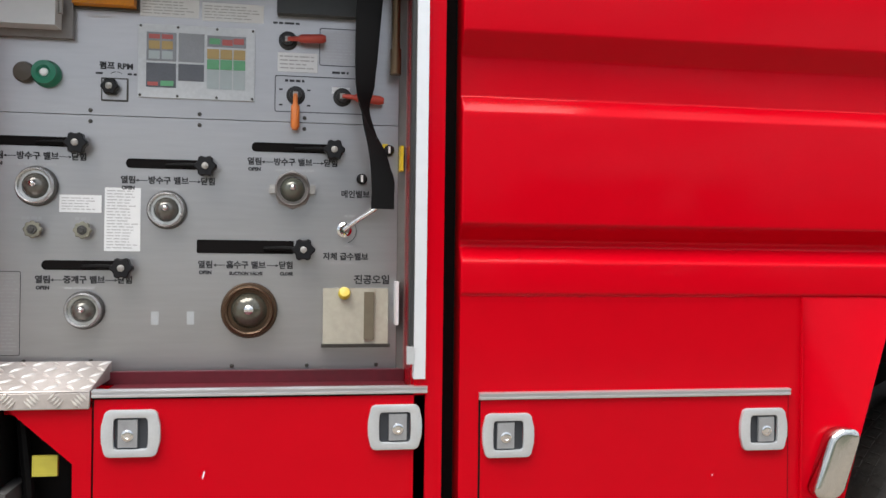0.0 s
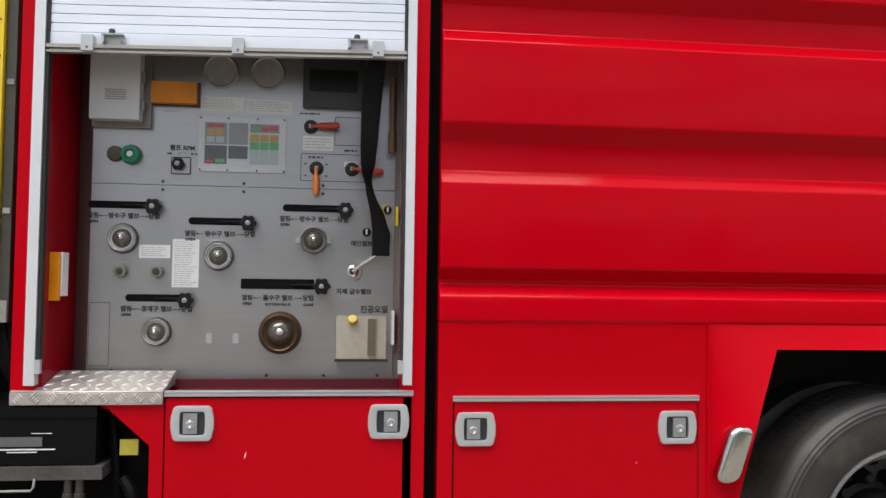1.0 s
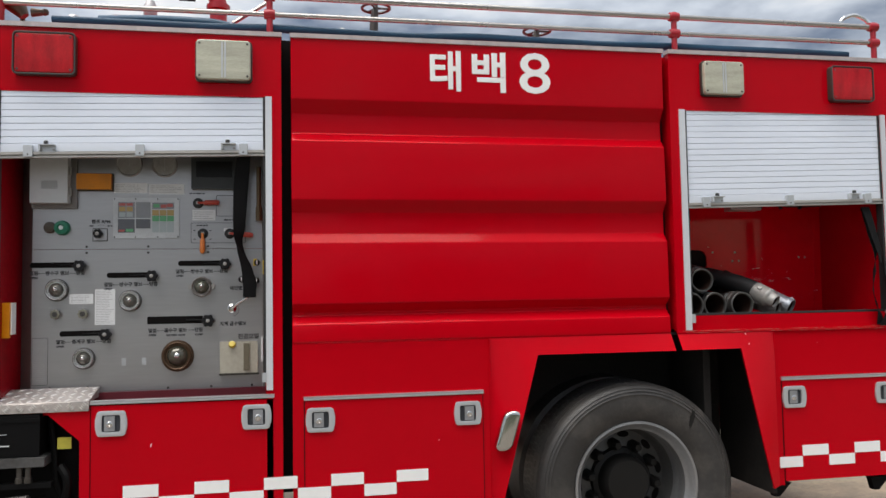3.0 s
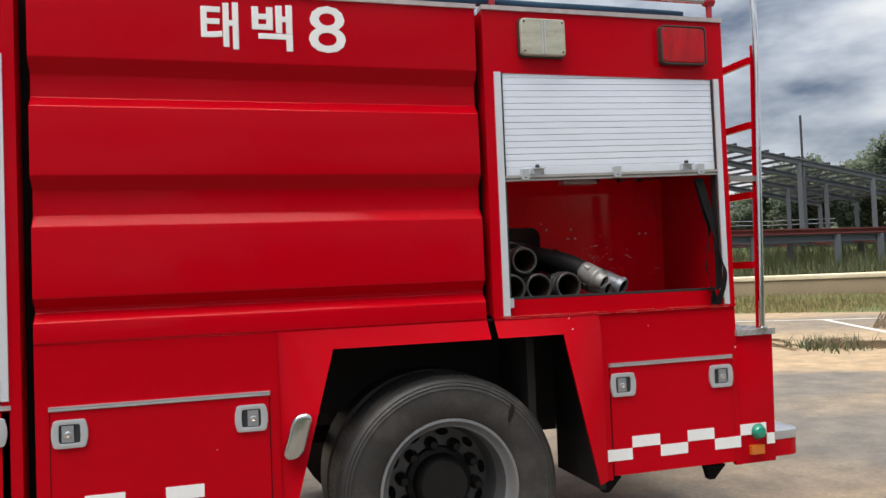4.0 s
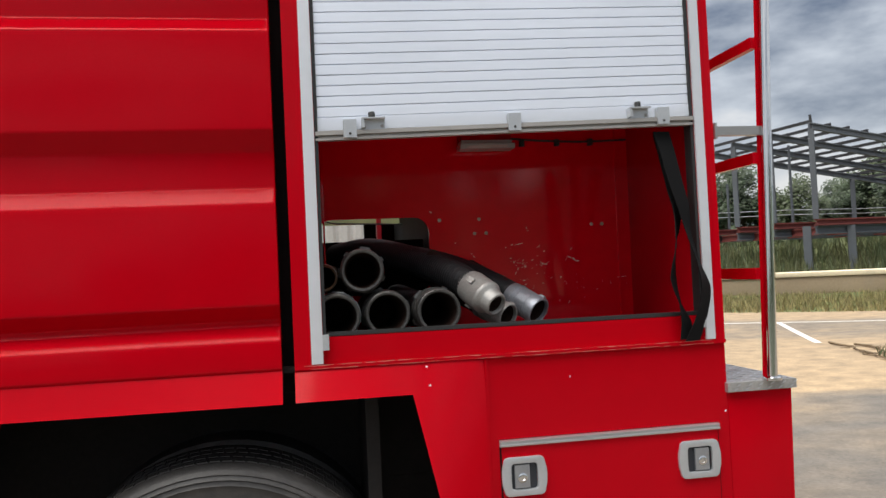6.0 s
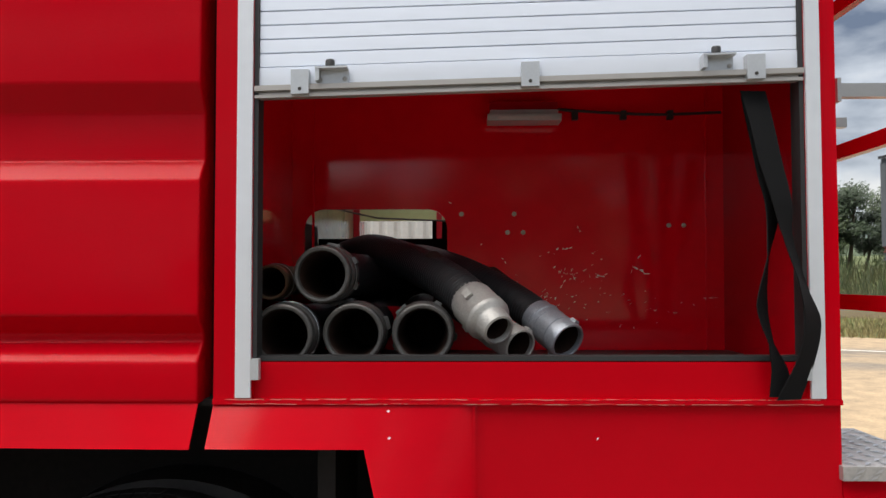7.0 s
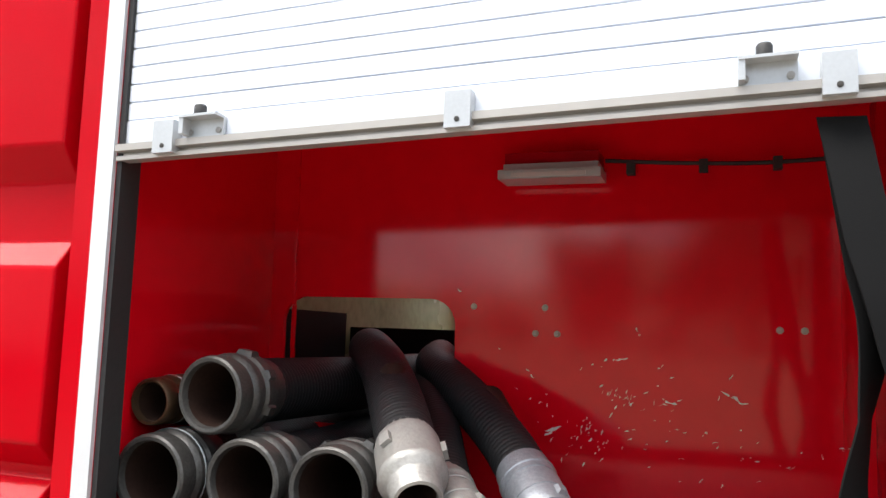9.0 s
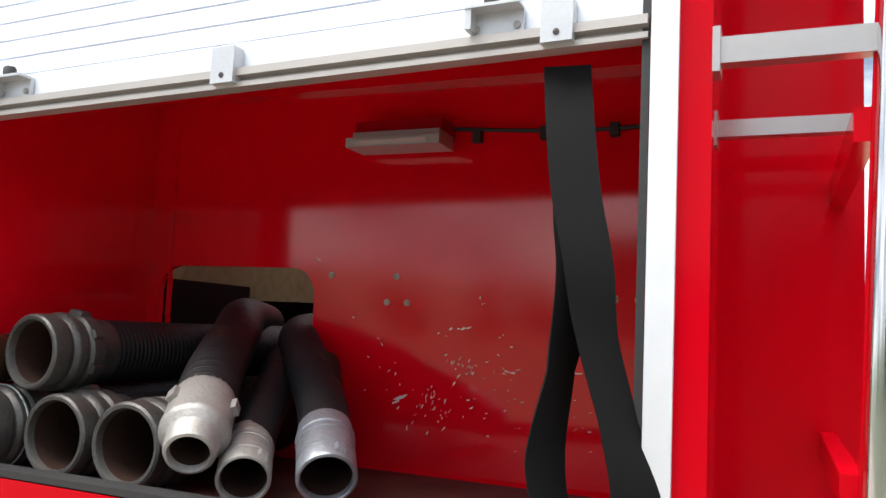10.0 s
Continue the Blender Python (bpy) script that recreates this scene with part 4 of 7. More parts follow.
def strap(name, pts, width, parent, twist):
    """A flat webbing strap along points; twist gives the turn of its width, in degrees, for each point."""
    path = smooth_path(pts, 7)
    tw = []
    for i in range(len(twist) - 1):
        tw += [twist[i] + (twist[i + 1] - twist[i]) * k / 7 for k in range(7)]
    tw.append(twist[-1])
    bm = new_bm()
    rows = []
    for p, a in zip(path, tw):
        side = Vector((math.cos(radians(a)), math.sin(radians(a)), 0))
        nrm = Vector((-math.sin(radians(a)), math.cos(radians(a)), 0)) * 0.0012
        rows.append([bm.verts.new(p + side * width / 2 + nrm), bm.verts.new(p - side * width / 2 + nrm), bm.verts.new(p - side * width / 2 - nrm), bm.verts.new(p + side * width / 2 - nrm)])
    for a, b in zip(rows, rows[1:]):
        for k in range(4):
            f = bm.faces.new((a[k], a[(k + 1) % 4], b[(k + 1) % 4], b[k]))
            f.smooth = k in (0, 2)
    bm.faces.new(rows[0])
    bm.faces.new(rows[-1][::-1])
    bmesh.ops.recalc_face_normals(bm, faces=bm.faces[:])
    part(name, bm, WEB, parent, "black webbing pull strap")


strap("pull_strap", [(3.471, 0.02, 1.978), (3.482, 0.0, 1.90), (3.494, -0.012, 1.82), (3.512, -0.02, 1.74), (3.524, -0.02, 1.66), (3.550, -0.022, 1.57), (3.570, -0.024, 1.49), (3.556, -0.022, 1.41), (3.520, -0.018, 1.325)], 0.056, truck, [5, 12, 15, 25, 50, 55, 35, 30, 15])
strap("pull_strap", [(3.472, 0.026, 1.97), (3.482, 0.012, 1.88), (3.492, -0.002, 1.79), (3.498, -0.010, 1.72), (3.484, -0.014, 1.62), (3.470, -0.015, 1.52), (3.488, -0.014, 1.44), (3.505, -0.012, 1.385), (3.506, -0.012, 1.33)], 0.050, truck, [0, 8, 15, 35, 68, 45, 60, 30, 10])
strap("pull_strap", [(0.128, 0.05, 2.22), (0.111, 0.07, 2.083), (0.106, 0.07, 1.95), (0.104, 0.07, 1.86), (0.103, 0.07, 1.78), (0.138, 0.065, 1.684), (0.152, 0.06, 1.60), (0.153, 0.06, 1.535)], 0.062, truck, [0, 8, 20, 35, 78, 40, 18, 10])
strap("pull_strap", [(0.135, 0.058, 2.22), (0.122, 0.078, 2.06), (0.112, 0.08, 1.92), (0.106, 0.08, 1.80), (0.132, 0.078, 1.70), (0.160, 0.072, 1.62), (0.158, 0.07, 1.56)], 0.05, truck, [8, 12, 20, 65, 45, 25, 5])
# ---------------------------------------------------------------- pump control panel
PY = 0.21


def panel_sheet():
    bm = new_bm()
    box(bm, -0.875, 0.205, PY, PY + 0.012, 1.788, 2.45)
    box(bm, -0.875, 0.205, PY, PY + 0.012, 1.095, 1.786)
    bevelled(bm, 0.002, 1)
    p = part("control_panel", bm, STEEL, truck, "brushed steel pump control panel")
    bm = new_bm()
    prism_xy(bm, [(-0.875, PY + 0.003), (-0.948, 0.30), (-0.948, 0.31), (-0.87, PY + 0.014)], 1.06, 2.45)
    part("panel_return", bm, STEEL_DK, p, "dull bent panel edge")
    bm = new_bm()
    prism_xy(bm, [(0.205, PY + 0.003), (0.222, 0.175), (0.226, 0.175), (0.21, PY + 0.014)], 1.07, 2.45)
    part("panel_return", bm, STEEL_DK, p, "dull bent panel edge")
    return p


panel = panel_sheet()


def on_panel(name, x0, x1, z0, z1, depth, material, label="", bev=0.002, base=PY):
    bm = new_bm()
    box(bm, x0, x1, base - depth, base - 0.0003, z0, z1)
    if bev:
        bevelled(bm, bev, 2)
    return part(name, bm, material, panel, label)


def bars(name, x0, x1, z0, z1, rows, material, base, seed=0, fill=0.55):
    """Lines of print too small to read."""
    rnd = random.Random(seed)
    bm = new_bm()
    h = (z1 - z0) / rows
    for i in range(rows):
        zz = z1 - (i + 0.5) * h
        x = x0
        end = x0 + (x1 - x0) * rnd.uniform(0.7, 1.0)
        while x < end:
            w = min(rnd.uniform(0.008, 0.028), end - x)
            if w > 0.002:
                box(bm, x, x + w, base - 0.0006, base, zz - h * fill / 2, zz + h * fill / 2)
            x += w + 0.004
    tagged(part(name, bm, material, panel), kind="stuff")


def star_knob(x, z, y, r):
    bm = new_bm()
    n = 36
    poly = [(x + r * (1 + 0.13 * math.cos(6 * a)) * math.cos(a), z + r * (1 + 0.13 * math.cos(6 * a)) * math.sin(a)) for a in [2 * math.pi * k / n for k in range(n)]]
    prism(bm, poly, y - 0.026, y)
    bevelled(bm, 0.003, 1)
    k = part("star_knob", bm, KNOB, panel, "black star knob")
    bm = new_bm()
    lathe(bm, [(0.009, 0), (0.009, 0.004), (0.005, 0.006), (0.0, 0.006)], (x, y - 0.026, z), seg=14)
    part("knob_bolt", bm, CAST, panel)
    return k


def slot_lever(x0, x1, z, h, kx, square=False, kr=0.027):
    """A black lever slot with a rod and a star knob at its closed end."""
    bm = new_bm()
    if square:
        prism(bm, round_rect(x0, x1, z - h, z + h, 0.004, 3), PY - 0.0015, PY - 0.0003)
    else:
        prism(bm, round_rect(x0, x1, z - h, z + h, h * 0.98, 6), PY - 0.0015, PY - 0.0003)
    part("lever_slot", bm, SEAM, panel, "black lever slot")
    bm = new_bm()
    tube(bm, [(kx - 0.11, PY - 0.002, z - 0.004), (kx - 0.06, PY - 0.012, z - 0.003), (kx, PY - 0.024, z - 0.006)], [0.006, 0.007, 0.007], 8)
    part("lever_rod", bm, BLACK, panel)
    star_knob(kx, z - 0.006, PY - 0.022, kr)


def words(x, z, middle, w):
    """The caption below a slot: open - valve - closed."""
    writing("caption", "열림", x - w * 0.42, z, PY - 0.001, 0.022, INK, panel)
    writing("caption", middle, x, z, PY - 0.001, 0.022, INK, panel)
    writing("caption", "닫힘", x + w * 0.42, z, PY - 0.001, 0.022, INK, panel)
    writing("caption", "OPEN", x - w * 0.42, z - 0.021, PY - 0.001, 0.013, INK, panel)
    for s in (-1, 1):
        bm = new_bm()
        box(bm, x + s * w * 0.265 - 0.012, x + s * w * 0.265 + 0.012, PY - 0.0008, PY - 0.0002, z - 0.001, z + 0.001)
        a = x + s * w * 0.265 + s * 0.012
        prism(bm, [(a, z - 0.004), (a + s * 0.008, z), (a, z + 0.004)], PY - 0.0008, PY - 0.0002)
        part("caption_arrow", bm, INK, panel)
    bars("caption_bars", x - w * 0.2, x + w * 0.24, z - 0.027, z - 0.016, 1, INK_PALE, PY - 0.0002, int(x * 100) + 7)


def outlet(x, z, r, ring_mat, dome_mat, ears=False):
    """A capped outlet: flange, bright ring, deep bowl and a polished centre."""
    bm = new_bm()
    lathe(bm, [(r * 1.10, 0), (r * 1.10, 0.010), (r * 1.05, 0.016), (r * 0.93, 0.017)], (x, PY, z), seg=8 if ears else 32)
    if ears:
        for s in (-1, 1):
            box(bm, x + s * r * 1.12 - 0.008, x + s * r * 1.12 + 0.008, PY - 0.026, PY - 0.008, z - 0.012, z + 0.012)
    o = part("outlet", bm, CAST if ears else ring_mat if ring_mat is BROWN else CAST_DK, panel, "capped outlet with a bright ring")
    bm = new_bm()
    lathe(bm, [(r * 0.99, 0.0165), (r * 0.97, 0.028), (r * 0.91, 0.032), (r * 0.84, 0.029), (r * 0.82, 0.018)], (x, PY, z), seg=32)
    part("outlet_ring", bm, ring_mat, o)
    bm = new_bm()
    lathe(bm, [(r * 0.83, 0.012), (r * 0.72, 0.015), (r * 0.64, 0.026), (r * 0.48, 0.038), (r * 0.27, 0.045), (0, 0.047)], (x, PY, z), seg=28)
    part("bowl", bm, dome_mat, panel)
    bm = new_bm()
    lathe(bm, [(r * 0.2, 0), (r * 0.18, 0.005), (r * 0.1, 0.009), (0, 0.0105)], (x + 0.002, PY - 0.045, z + 0.004), seg=16)
    part("centre_stud", bm, CHROME, panel)


SATIN = mat("cloudy_sight_dome", (0.11, 0.107, 0.095), 0.16, 0.35, var=0.3, scale=24, coat=0.6)
slot_lever(-0.885, -0.655, 1.712, 0.013, -0.655)
slot_lever(-0.537, -0.325, 1.660, 0.013, -0.322)
slot_lever(-0.204, 0.022, 1.715, 0.013, 0.024)
slot_lever(-0.348, -0.085, 1.437, 0.0185, -0.057, True, 0.029)
slot_lever(-0.749, -0.535, 1.382, 0.013, -0.535)
words(-0.762, 1.672, "방수구 밸브", 0.25)
words(-0.425, 1.614, "방수구 밸브", 0.25)
words(-0.09, 1.674, "방수구 밸브", 0.25)
words(-0.215, 1.386, "흡수구 밸브", 0.26)
writing("caption", "SUCTION VALVE", -0.215, 1.363, PY - 0.001, 0.012, INK, panel)
writing("caption", "CLOSE", -0.105, 1.363, PY - 0.001, 0.012, INK, panel)
words(-0.64, 1.342, "중계구 밸브", 0.25)
RINGS = mat("tarnished_chrome_ring", (0.66, 0.66, 0.66), 0.25, 0.7, var=0.2, scale=25)
outlet(-0.762, 1.592, 0.049, RINGS, SATIN)
outlet(-0.427, 1.535, 0.048, RINGS, SATIN)
outlet(-0.090, 1.598, 0.049, STEEL_DK, DARK_GLASS, True)
outlet(-0.637, 1.262, 0.047, RINGS, SATIN)
outlet(-0.204, 1.262, 0.070, BROWN, mat("olive_sight_dome", (0.085, 0.08, 0.06), 0.18, 0.35, var=0.35, scale=20, coat=0.6))

# small drain valves with notched hand wheels
for vx, vz in ((-0.765, 1.476), (-0.640, 1.476)):
    bm = new_bm()
    lathe(bm, [(0.012, 0), (0.012, 0.014)], (vx, PY, vz), seg=14)
    n = 40
    poly = [(vx + 0.022 * (1 + 0.1 * math.cos(8 * a)) * math.cos(a), vz + 0.022 * (1 + 0.1 * math.cos(8 * a)) * math.sin(a)) for a in [2 * math.pi * k / n for k in range(n)]]
    prism(bm, poly, PY - 0.028, PY - 0.014)
    bevelled(bm, 0.002, 1)
    part("drain_valve", bm, mat("tarnished_valve_metal", (0.27, 0.26, 0.21), 0.4, 0.6, var=0.35, scale=40), panel, "small tarnished drain valve")
    bm = new_bm()
    lathe(bm, [(0.013, 0.0), (0.012, 0.004), (0.007, 0.004), (0.006, 0.008), (0.0, 0.008)], (vx, PY - 0.028, vz), seg=12)
    part("valve_nut", bm, CAST_DK, panel)
bars("caption_bars", -0.80, -0.735, 1.500, 1.514, 1, INK_PALE, PY - 0.0002, 3)
bars("caption_bars", -0.665, -0.615, 1.500, 1.514, 1, INK_PALE, PY - 0.0002, 4)

# paper notes
for nx0, nx1, nz0, nz1, rws, sd in ((-0.706, -0.598, 1.524, 1.571, 5, 11), (-0.590, -0.497, 1.421, 1.593, 20, 12), (-0.505, -0.350, 2.062, 2.112, 5, 13), (-0.342, -0.175, 2.058, 2.108, 5, 14), (-0.136, -0.026, 1.928, 1.981, 4, 15)):
    on_panel("paper_note", nx0, nx1, nz0, nz1, 0.0012, PAPER, "white printed instruction note", 0)
    bars("note_print", nx0 + 0.006, nx1 - 0.006, nz0 + 0.005, nz1 - 0.005, rws, INK_PALE, PY - 0.0012, sd, 0.3)
bars("note_print", -0.018, 0.078, 1.955, 2.048, 11, INK_PALE, PY - 0.0002, 16, 0.35)


def outline(x0, x1, z0, z1, w=0.0022):
    bm = new_bm()
    ring(bm, round_rect(x0, x1, z0, z1, 0.006, 3), round_rect(x0 + w, x1 - w, z0 + w, z1 - w, 0.005, 3), PY - 0.0009, PY - 0.0002)
    part("printed_frame", bm, INK, panel)


outline(-0.021, 0.088, 1.949, 2.055)
outline(-0.143, 0.122, 1.815, 1.917)
outline(-0.872, -0.80, 1.14, 1.365, 0.0015)
bars("note_print", -0.866, -0.806, 1.15, 1.36, 22, INK_PALE, PY - 0.0002, 17, 0.3)

# indicator board with coloured lamps
board = on_panel("indicator_board", -0.508, -0.198, 1.840, 2.040, 0.006, mat("faded_indicator_plate", (0.50, 0.51, 0.52), 0.35, 0.3, var=0.15, scale=14), "indicator board with coloured lamp windows")
on_board = PY - 0.006
cells = [(-0.486, -0.408, 1.940, 2.018), (-0.402, -0.334, 1.940, 2.018), (-0.326, -0.222, 1.985, 2.016),
         (-0.486, -0.408, 1.868, 1.934), (-0.402, -0.334, 1.888, 1.934)]
cell_grey = mat("smoked_lamp_window", (0.24, 0.25, 0.27), 0.25, var=0.12, scale=30)
cell_dark = mat("dark_lamp_window", (0.10, 0.105, 0.12), 0.2, var=0.15, scale=30)
c_red = mat("red_indicator", (0.42, 0.09, 0.08), 0.3, var=0.1)
c_org = mat("ochre_indicator", (0.40, 0.28, 0.10), 0.3, var=0.1)
c_grn = mat("green_indicator", (0.11, 0.35, 0.17), 0.3, var=0.1)
c_pale = mat("pale_indicator", (0.36, 0.41, 0.42), 0.3, var=0.1)
for i, (a, b, c, d) in enumerate(cells):
    on_panel("lamp_window", a, b, c, d, 0.0015, cell_dark if i > 2 else cell_grey, "", 0, on_board)
lb = on_board - 0.0015
for a, c, m_ in ((-0.480, 2.000, c_red), (-0.446, 2.000, c_red), (-0.480, 1.972, c_org), (-0.446, 1.972, c_org), (-0.480, 1.945, c_pale), (-0.446, 1.945, c_pale)):
    on_panel("indicator", a, a + 0.029, c, c + (0.012 if m_ is c_red else 0.022), 0.0012, m_, "", 0, lb)
for a, c, m_ in ((-0.320, 1.992, c_grn), (-0.286, 1.990, c_red), (-0.256, 1.994, c_red)):
    on_panel("indicator", a, a + 0.028, c, c + 0.016, 0.0012, m_, "", 0, lb)
for r_, m_ in enumerate((c_org, c_grn, c_pale)):
    for k in range(3):
        a = -0.326 + 0.0352 * k
        on_panel("indicator", a, a + 0.032, 1.952 - 0.029 * r_ - (0.025 if r_ == 2 else 0), 1.979 - 0.029 * r_, 0.0015, m_, "", 0, on_board)
on_panel("indicator", -0.482, -0.455, 1.872, 1.882, 0.0012, c_red, "", 0, lb)
on_panel("indicator", -0.448, -0.414, 1.872, 1.886, 0.0012, c_grn, "", 0, lb)
for sx in (-0.502, -0.404, -0.30, -0.204):
    for sz in (1.846, 2.034):
        bm = new_bm()
        lathe(bm, [(0.004, 0), (0.003, 0.002), (0, 0.002)], (sx, on_board, sz), seg=8)
        part("screw", bm, BEZEL, panel)

# engine speed dial
writing("caption", "펌프 RPM", -0.565, 1.921, PY - 0.001, 0.022, INK, panel)
bars("caption_bars", -0.618, -0.594, 1.896, 1.906, 1, INK, PY - 0.0002, 21)
bars("caption_bars", -0.535, -0.512, 1.896, 1.906, 1, INK, PY - 0.0002, 22)
bm = new_bm()
for s in (-1, 1):
    tube(bm, [(-0.565 + 0.022 * math.sin(radians(a)) * 1.0, PY - 0.0006, 1.884 + 0.022 * math.cos(radians(a))) for a in range(5 * s, 50 * s, 9 * s)], 0.001, 4)
part("caption_arrow", bm, INK, panel)
dial = on_panel("dial_plate", -0.603, -0.533, 1.826, 1.889, 0.003, BEZEL, "square black dial plate")
on_panel("dial_face", -0.599, -0.537, 1.830, 1.885, 0.002, STEEL, "", 0, PY - 0.0025)
star_knob(-0.576, 1.862, PY - 0.005, 0.021)

# round push buttons
bm = new_bm()
lathe(bm, [(0.028, 0), (0.028, 0.012), (0.024, 0.022), (0.0, 0.024)], (-0.796, PY, 1.893), seg=24)
part("push_button", bm, mat("dark_brown_button", (0.07, 0.055, 0.04), 0.35, 0.2, var=0.2), panel, "round dark button")
bm = new_bm()
lathe(bm, [(0.036, 0), (0.036, 0.012), (0.031, 0.020), (0.031, 0.034), (0.018, 0.036), (0.014, 0.030), (0.0, 0.030)], (-0.740, PY, 1.891), seg=24)
part("push_button", bm, GREEN_KNOB, panel, "round green push button")
bm = new_bm()
lathe(bm, [(0.011, 0), (0.009, 0.004), (0, 0.005)], (-0.740, PY - 0.030, 1.891), seg=14)
part("button_mark", bm, PAPER, panel)

# speaker cabinet, amber lamp, gauges, dark display
cab_box = on_panel("speaker_cabinet", -0.868, -0.700, 2.005, 2.32, 0.075, mat("pale_grey_enamel", (0.52, 0.53, 0.54), 0.4, var=0.05), "pale grey speaker cabinet", 0.006)
on_panel("cabinet_flange", -0.875, -0.672, 1.985, 2.33, 0.022, STEEL_DK, "", 0.003)
bm = new_bm()
for r_ in range(5):
    for k in range(9):
        xx, zz = -0.815 + 0.008 * k + (0.004 if r_ % 2 else 0), 2.075 + 0.008 * r_
        lathe(bm, [(0.0026, 0), (0.0026, 0.0005)], (xx, PY - 0.075, zz), seg=6)
part("speaker_hole", bm, SEAM, panel)
for zz in (2.06, 2.16):
    bm = new_bm()
    tube(bm, [(-0.695, PY - 0.05, zz - 0.018), (-0.695, PY - 0.05, zz + 0.018)], 0.007, 8)
    part("cabinet_hinge", bm, CAST, panel)
on_panel("lamp_base", -0.676, -0.506, 2.070, 2.158, 0.012, BEZEL, "", 0.003)
on_panel("amber_lamp", -0.670, -0.512, 2.076, 2.152, 0.040, LENS_ORANGE, "rectangular amber panel lamp", 0.010)
bars("caption_bars", -0.64, -0.545, 2.048, 2.058, 1, INK_PALE, PY - 0.0002, 31)
for gx in (-0.435, -0.268):
    bm = new_bm()
    lathe(bm, [(0.062, 0), (0.062, 0.008), (0.058, 0.012), (0.054, 0.010), (0.052, 0.007)], (gx, PY, 2.205), seg=36)
    part("pressure_gauge", bm, CAST, panel, "round chrome-ringed pressure gauge")
    bm = new_bm()
    lathe(bm, [(0.0535, 0.006), (0.0, 0.0065)], (gx, PY, 2.205), seg=30)
    part("gauge_face", bm, STEEL, panel)
    bm = new_bm()
    box(bm, gx - 0.001, gx + 0.001, PY - 0.0085, PY - 0.007, 2.175, 2.24)
    for a in range(0, 360, 24):
        ca, sa = math.cos(radians(a)), math.sin(radians(a))
        prism(bm, [(gx + 0.043 * ca - 0.001 * sa, 2.205 + 0.043 * sa + 0.001 * ca), (gx + 0.050 * ca - 0.001 * sa, 2.205 + 0.050 * sa + 0.001 * ca), (gx + 0.050 * ca + 0.001 * sa, 2.205 + 0.050 * sa - 0.001 * ca), (gx + 0.043 * ca + 0.001 * sa, 2.205 + 0.043 * sa - 0.001 * ca)], PY - 0.0078, PY - 0.0068)
    part("gauge_needle", bm, INK_PALE, panel)
on_panel("dark_display", -0.138, 0.090, 2.083, 2.27, 0.030, mat("charcoal_plastic", (0.03, 0.033, 0.034), 0.45, var=0.15), "charcoal display unit", 0.004)
on_panel("display_screen", -0.115, 0.06, 2.14, 2.22, 0.002, KNOB, "", 0, PY - 0.030)


# pointer valves with coloured grips
def grip_valve(x, z, dx, dz, length, grip):
    bm = new_bm()
    lathe(bm, [(0.026, 0), (0.026, 0.004), (0.018, 0.006), (0.016, 0.018), (0.0, 0.019)], (x, PY, z), seg=20)
    part("valve_boss", bm, RUBBER, panel)
    bm = new_bm()
    box(bm, x - 0.007, x + 0.007, PY - 0.024, PY - 0.018, z - 0.007, z + 0.007)
    part("valve_stem", bm, CAST, panel)
    bm = new_bm()
    a, b = Vector((x, PY - 0.022, z)), Vector((x + dx * length, PY - 0.034, z + dz * length))
    tube(bm, [a, a.lerp(b, 0.28), a.lerp(b, 0.35), a.lerp(b, 0.9), b], [0.006, 0.007, 0.012, 0.0125, 0.008], 12)
    part("valve_grip", bm, grip, panel, "coloured plastic lever grip")


grip_valve(-0.108, 2.014, 1, 0.02, 0.105, RED_HANDLE)
grip_valve(-0.085, 1.862, 0.0, -1, 0.10, ORANGE_HANDLE)
grip_valve(0.045, 1.862, 1, -0.1, 0.115, RED_HANDLE)
bars("caption_bars", -0.15, -0.06, 2.058, 2.068, 1, INK, PY - 0.0002, 41)
bars("caption_bars", -0.115, -0.055, 1.897, 1.909, 1, INK, PY - 0.0002, 42)
bars("caption_bars", 0.015, 0.08, 1.925, 1.937, 1, INK, PY - 0.0002, 43)
for px_, pz_ in ((-0.125, 1.878), (-0.048, 1.878), (-0.125, 1.835), (-0.048, 1.835)):
    bars("caption_bars", px_ - 0.006, px_ + 0.006, pz_ - 0.004, pz_ + 0.004, 1, INK, PY - 0.0002, 44)
on_panel("pale_tag", 0.015, 0.065, 1.872, 1.890, 0.001, PAPER, "", 0)

# main valve lever, caption, oil tank
writing("caption", "메인밸브", 0.085, 1.588, PY - 0.001, 0.022, INK, panel)
writing("caption", "자체 급수밸브", 0.060, 1.412, PY - 0.001, 0.022, INK, panel)
bars("caption_bars", 0.015, 0.105, 1.391, 1.400, 1, INK_PALE, PY - 0.0002, 51)
writing("caption", "진공오일", 0.135, 1.347, PY - 0.001, 0.028, INK, panel)
bm = new_bm()
lathe(bm, [(0.021, 0), (0.021, 0.006), (0.014, 0.01), (0.014, 0.026), (0.010, 0.03), (0, 0.03)], (0.055, PY, 1.488), seg=18)
tube(bm, [(0.055, PY - 0.026, 1.488), (0.09, PY - 0.045, 1.515), (0.142, PY - 0.06, 1.548)], [0.008, 0.006, 0.006], 10)
part("crank_lever", bm, CHROME, panel, "chrome crank lever")
bm = new_bm()
tube(bm, [(0.055 + 0.034 * math.cos(radians(a)), PY - 0.0008, 1.485 + 0.034 * math.sin(radians(a))) for a in range(-70, 40, 10)], 0.0012, 4)
part("caption_arrow", bm, INK, panel)
bars("caption_bars", 0.055, 0.085, 1.522, 1.533, 1, INK_PALE, PY - 0.0002, 52)
bars("caption_bars", 0.055, 0.085, 1.437, 1.448, 1, INK_PALE, PY - 0.0002, 53)
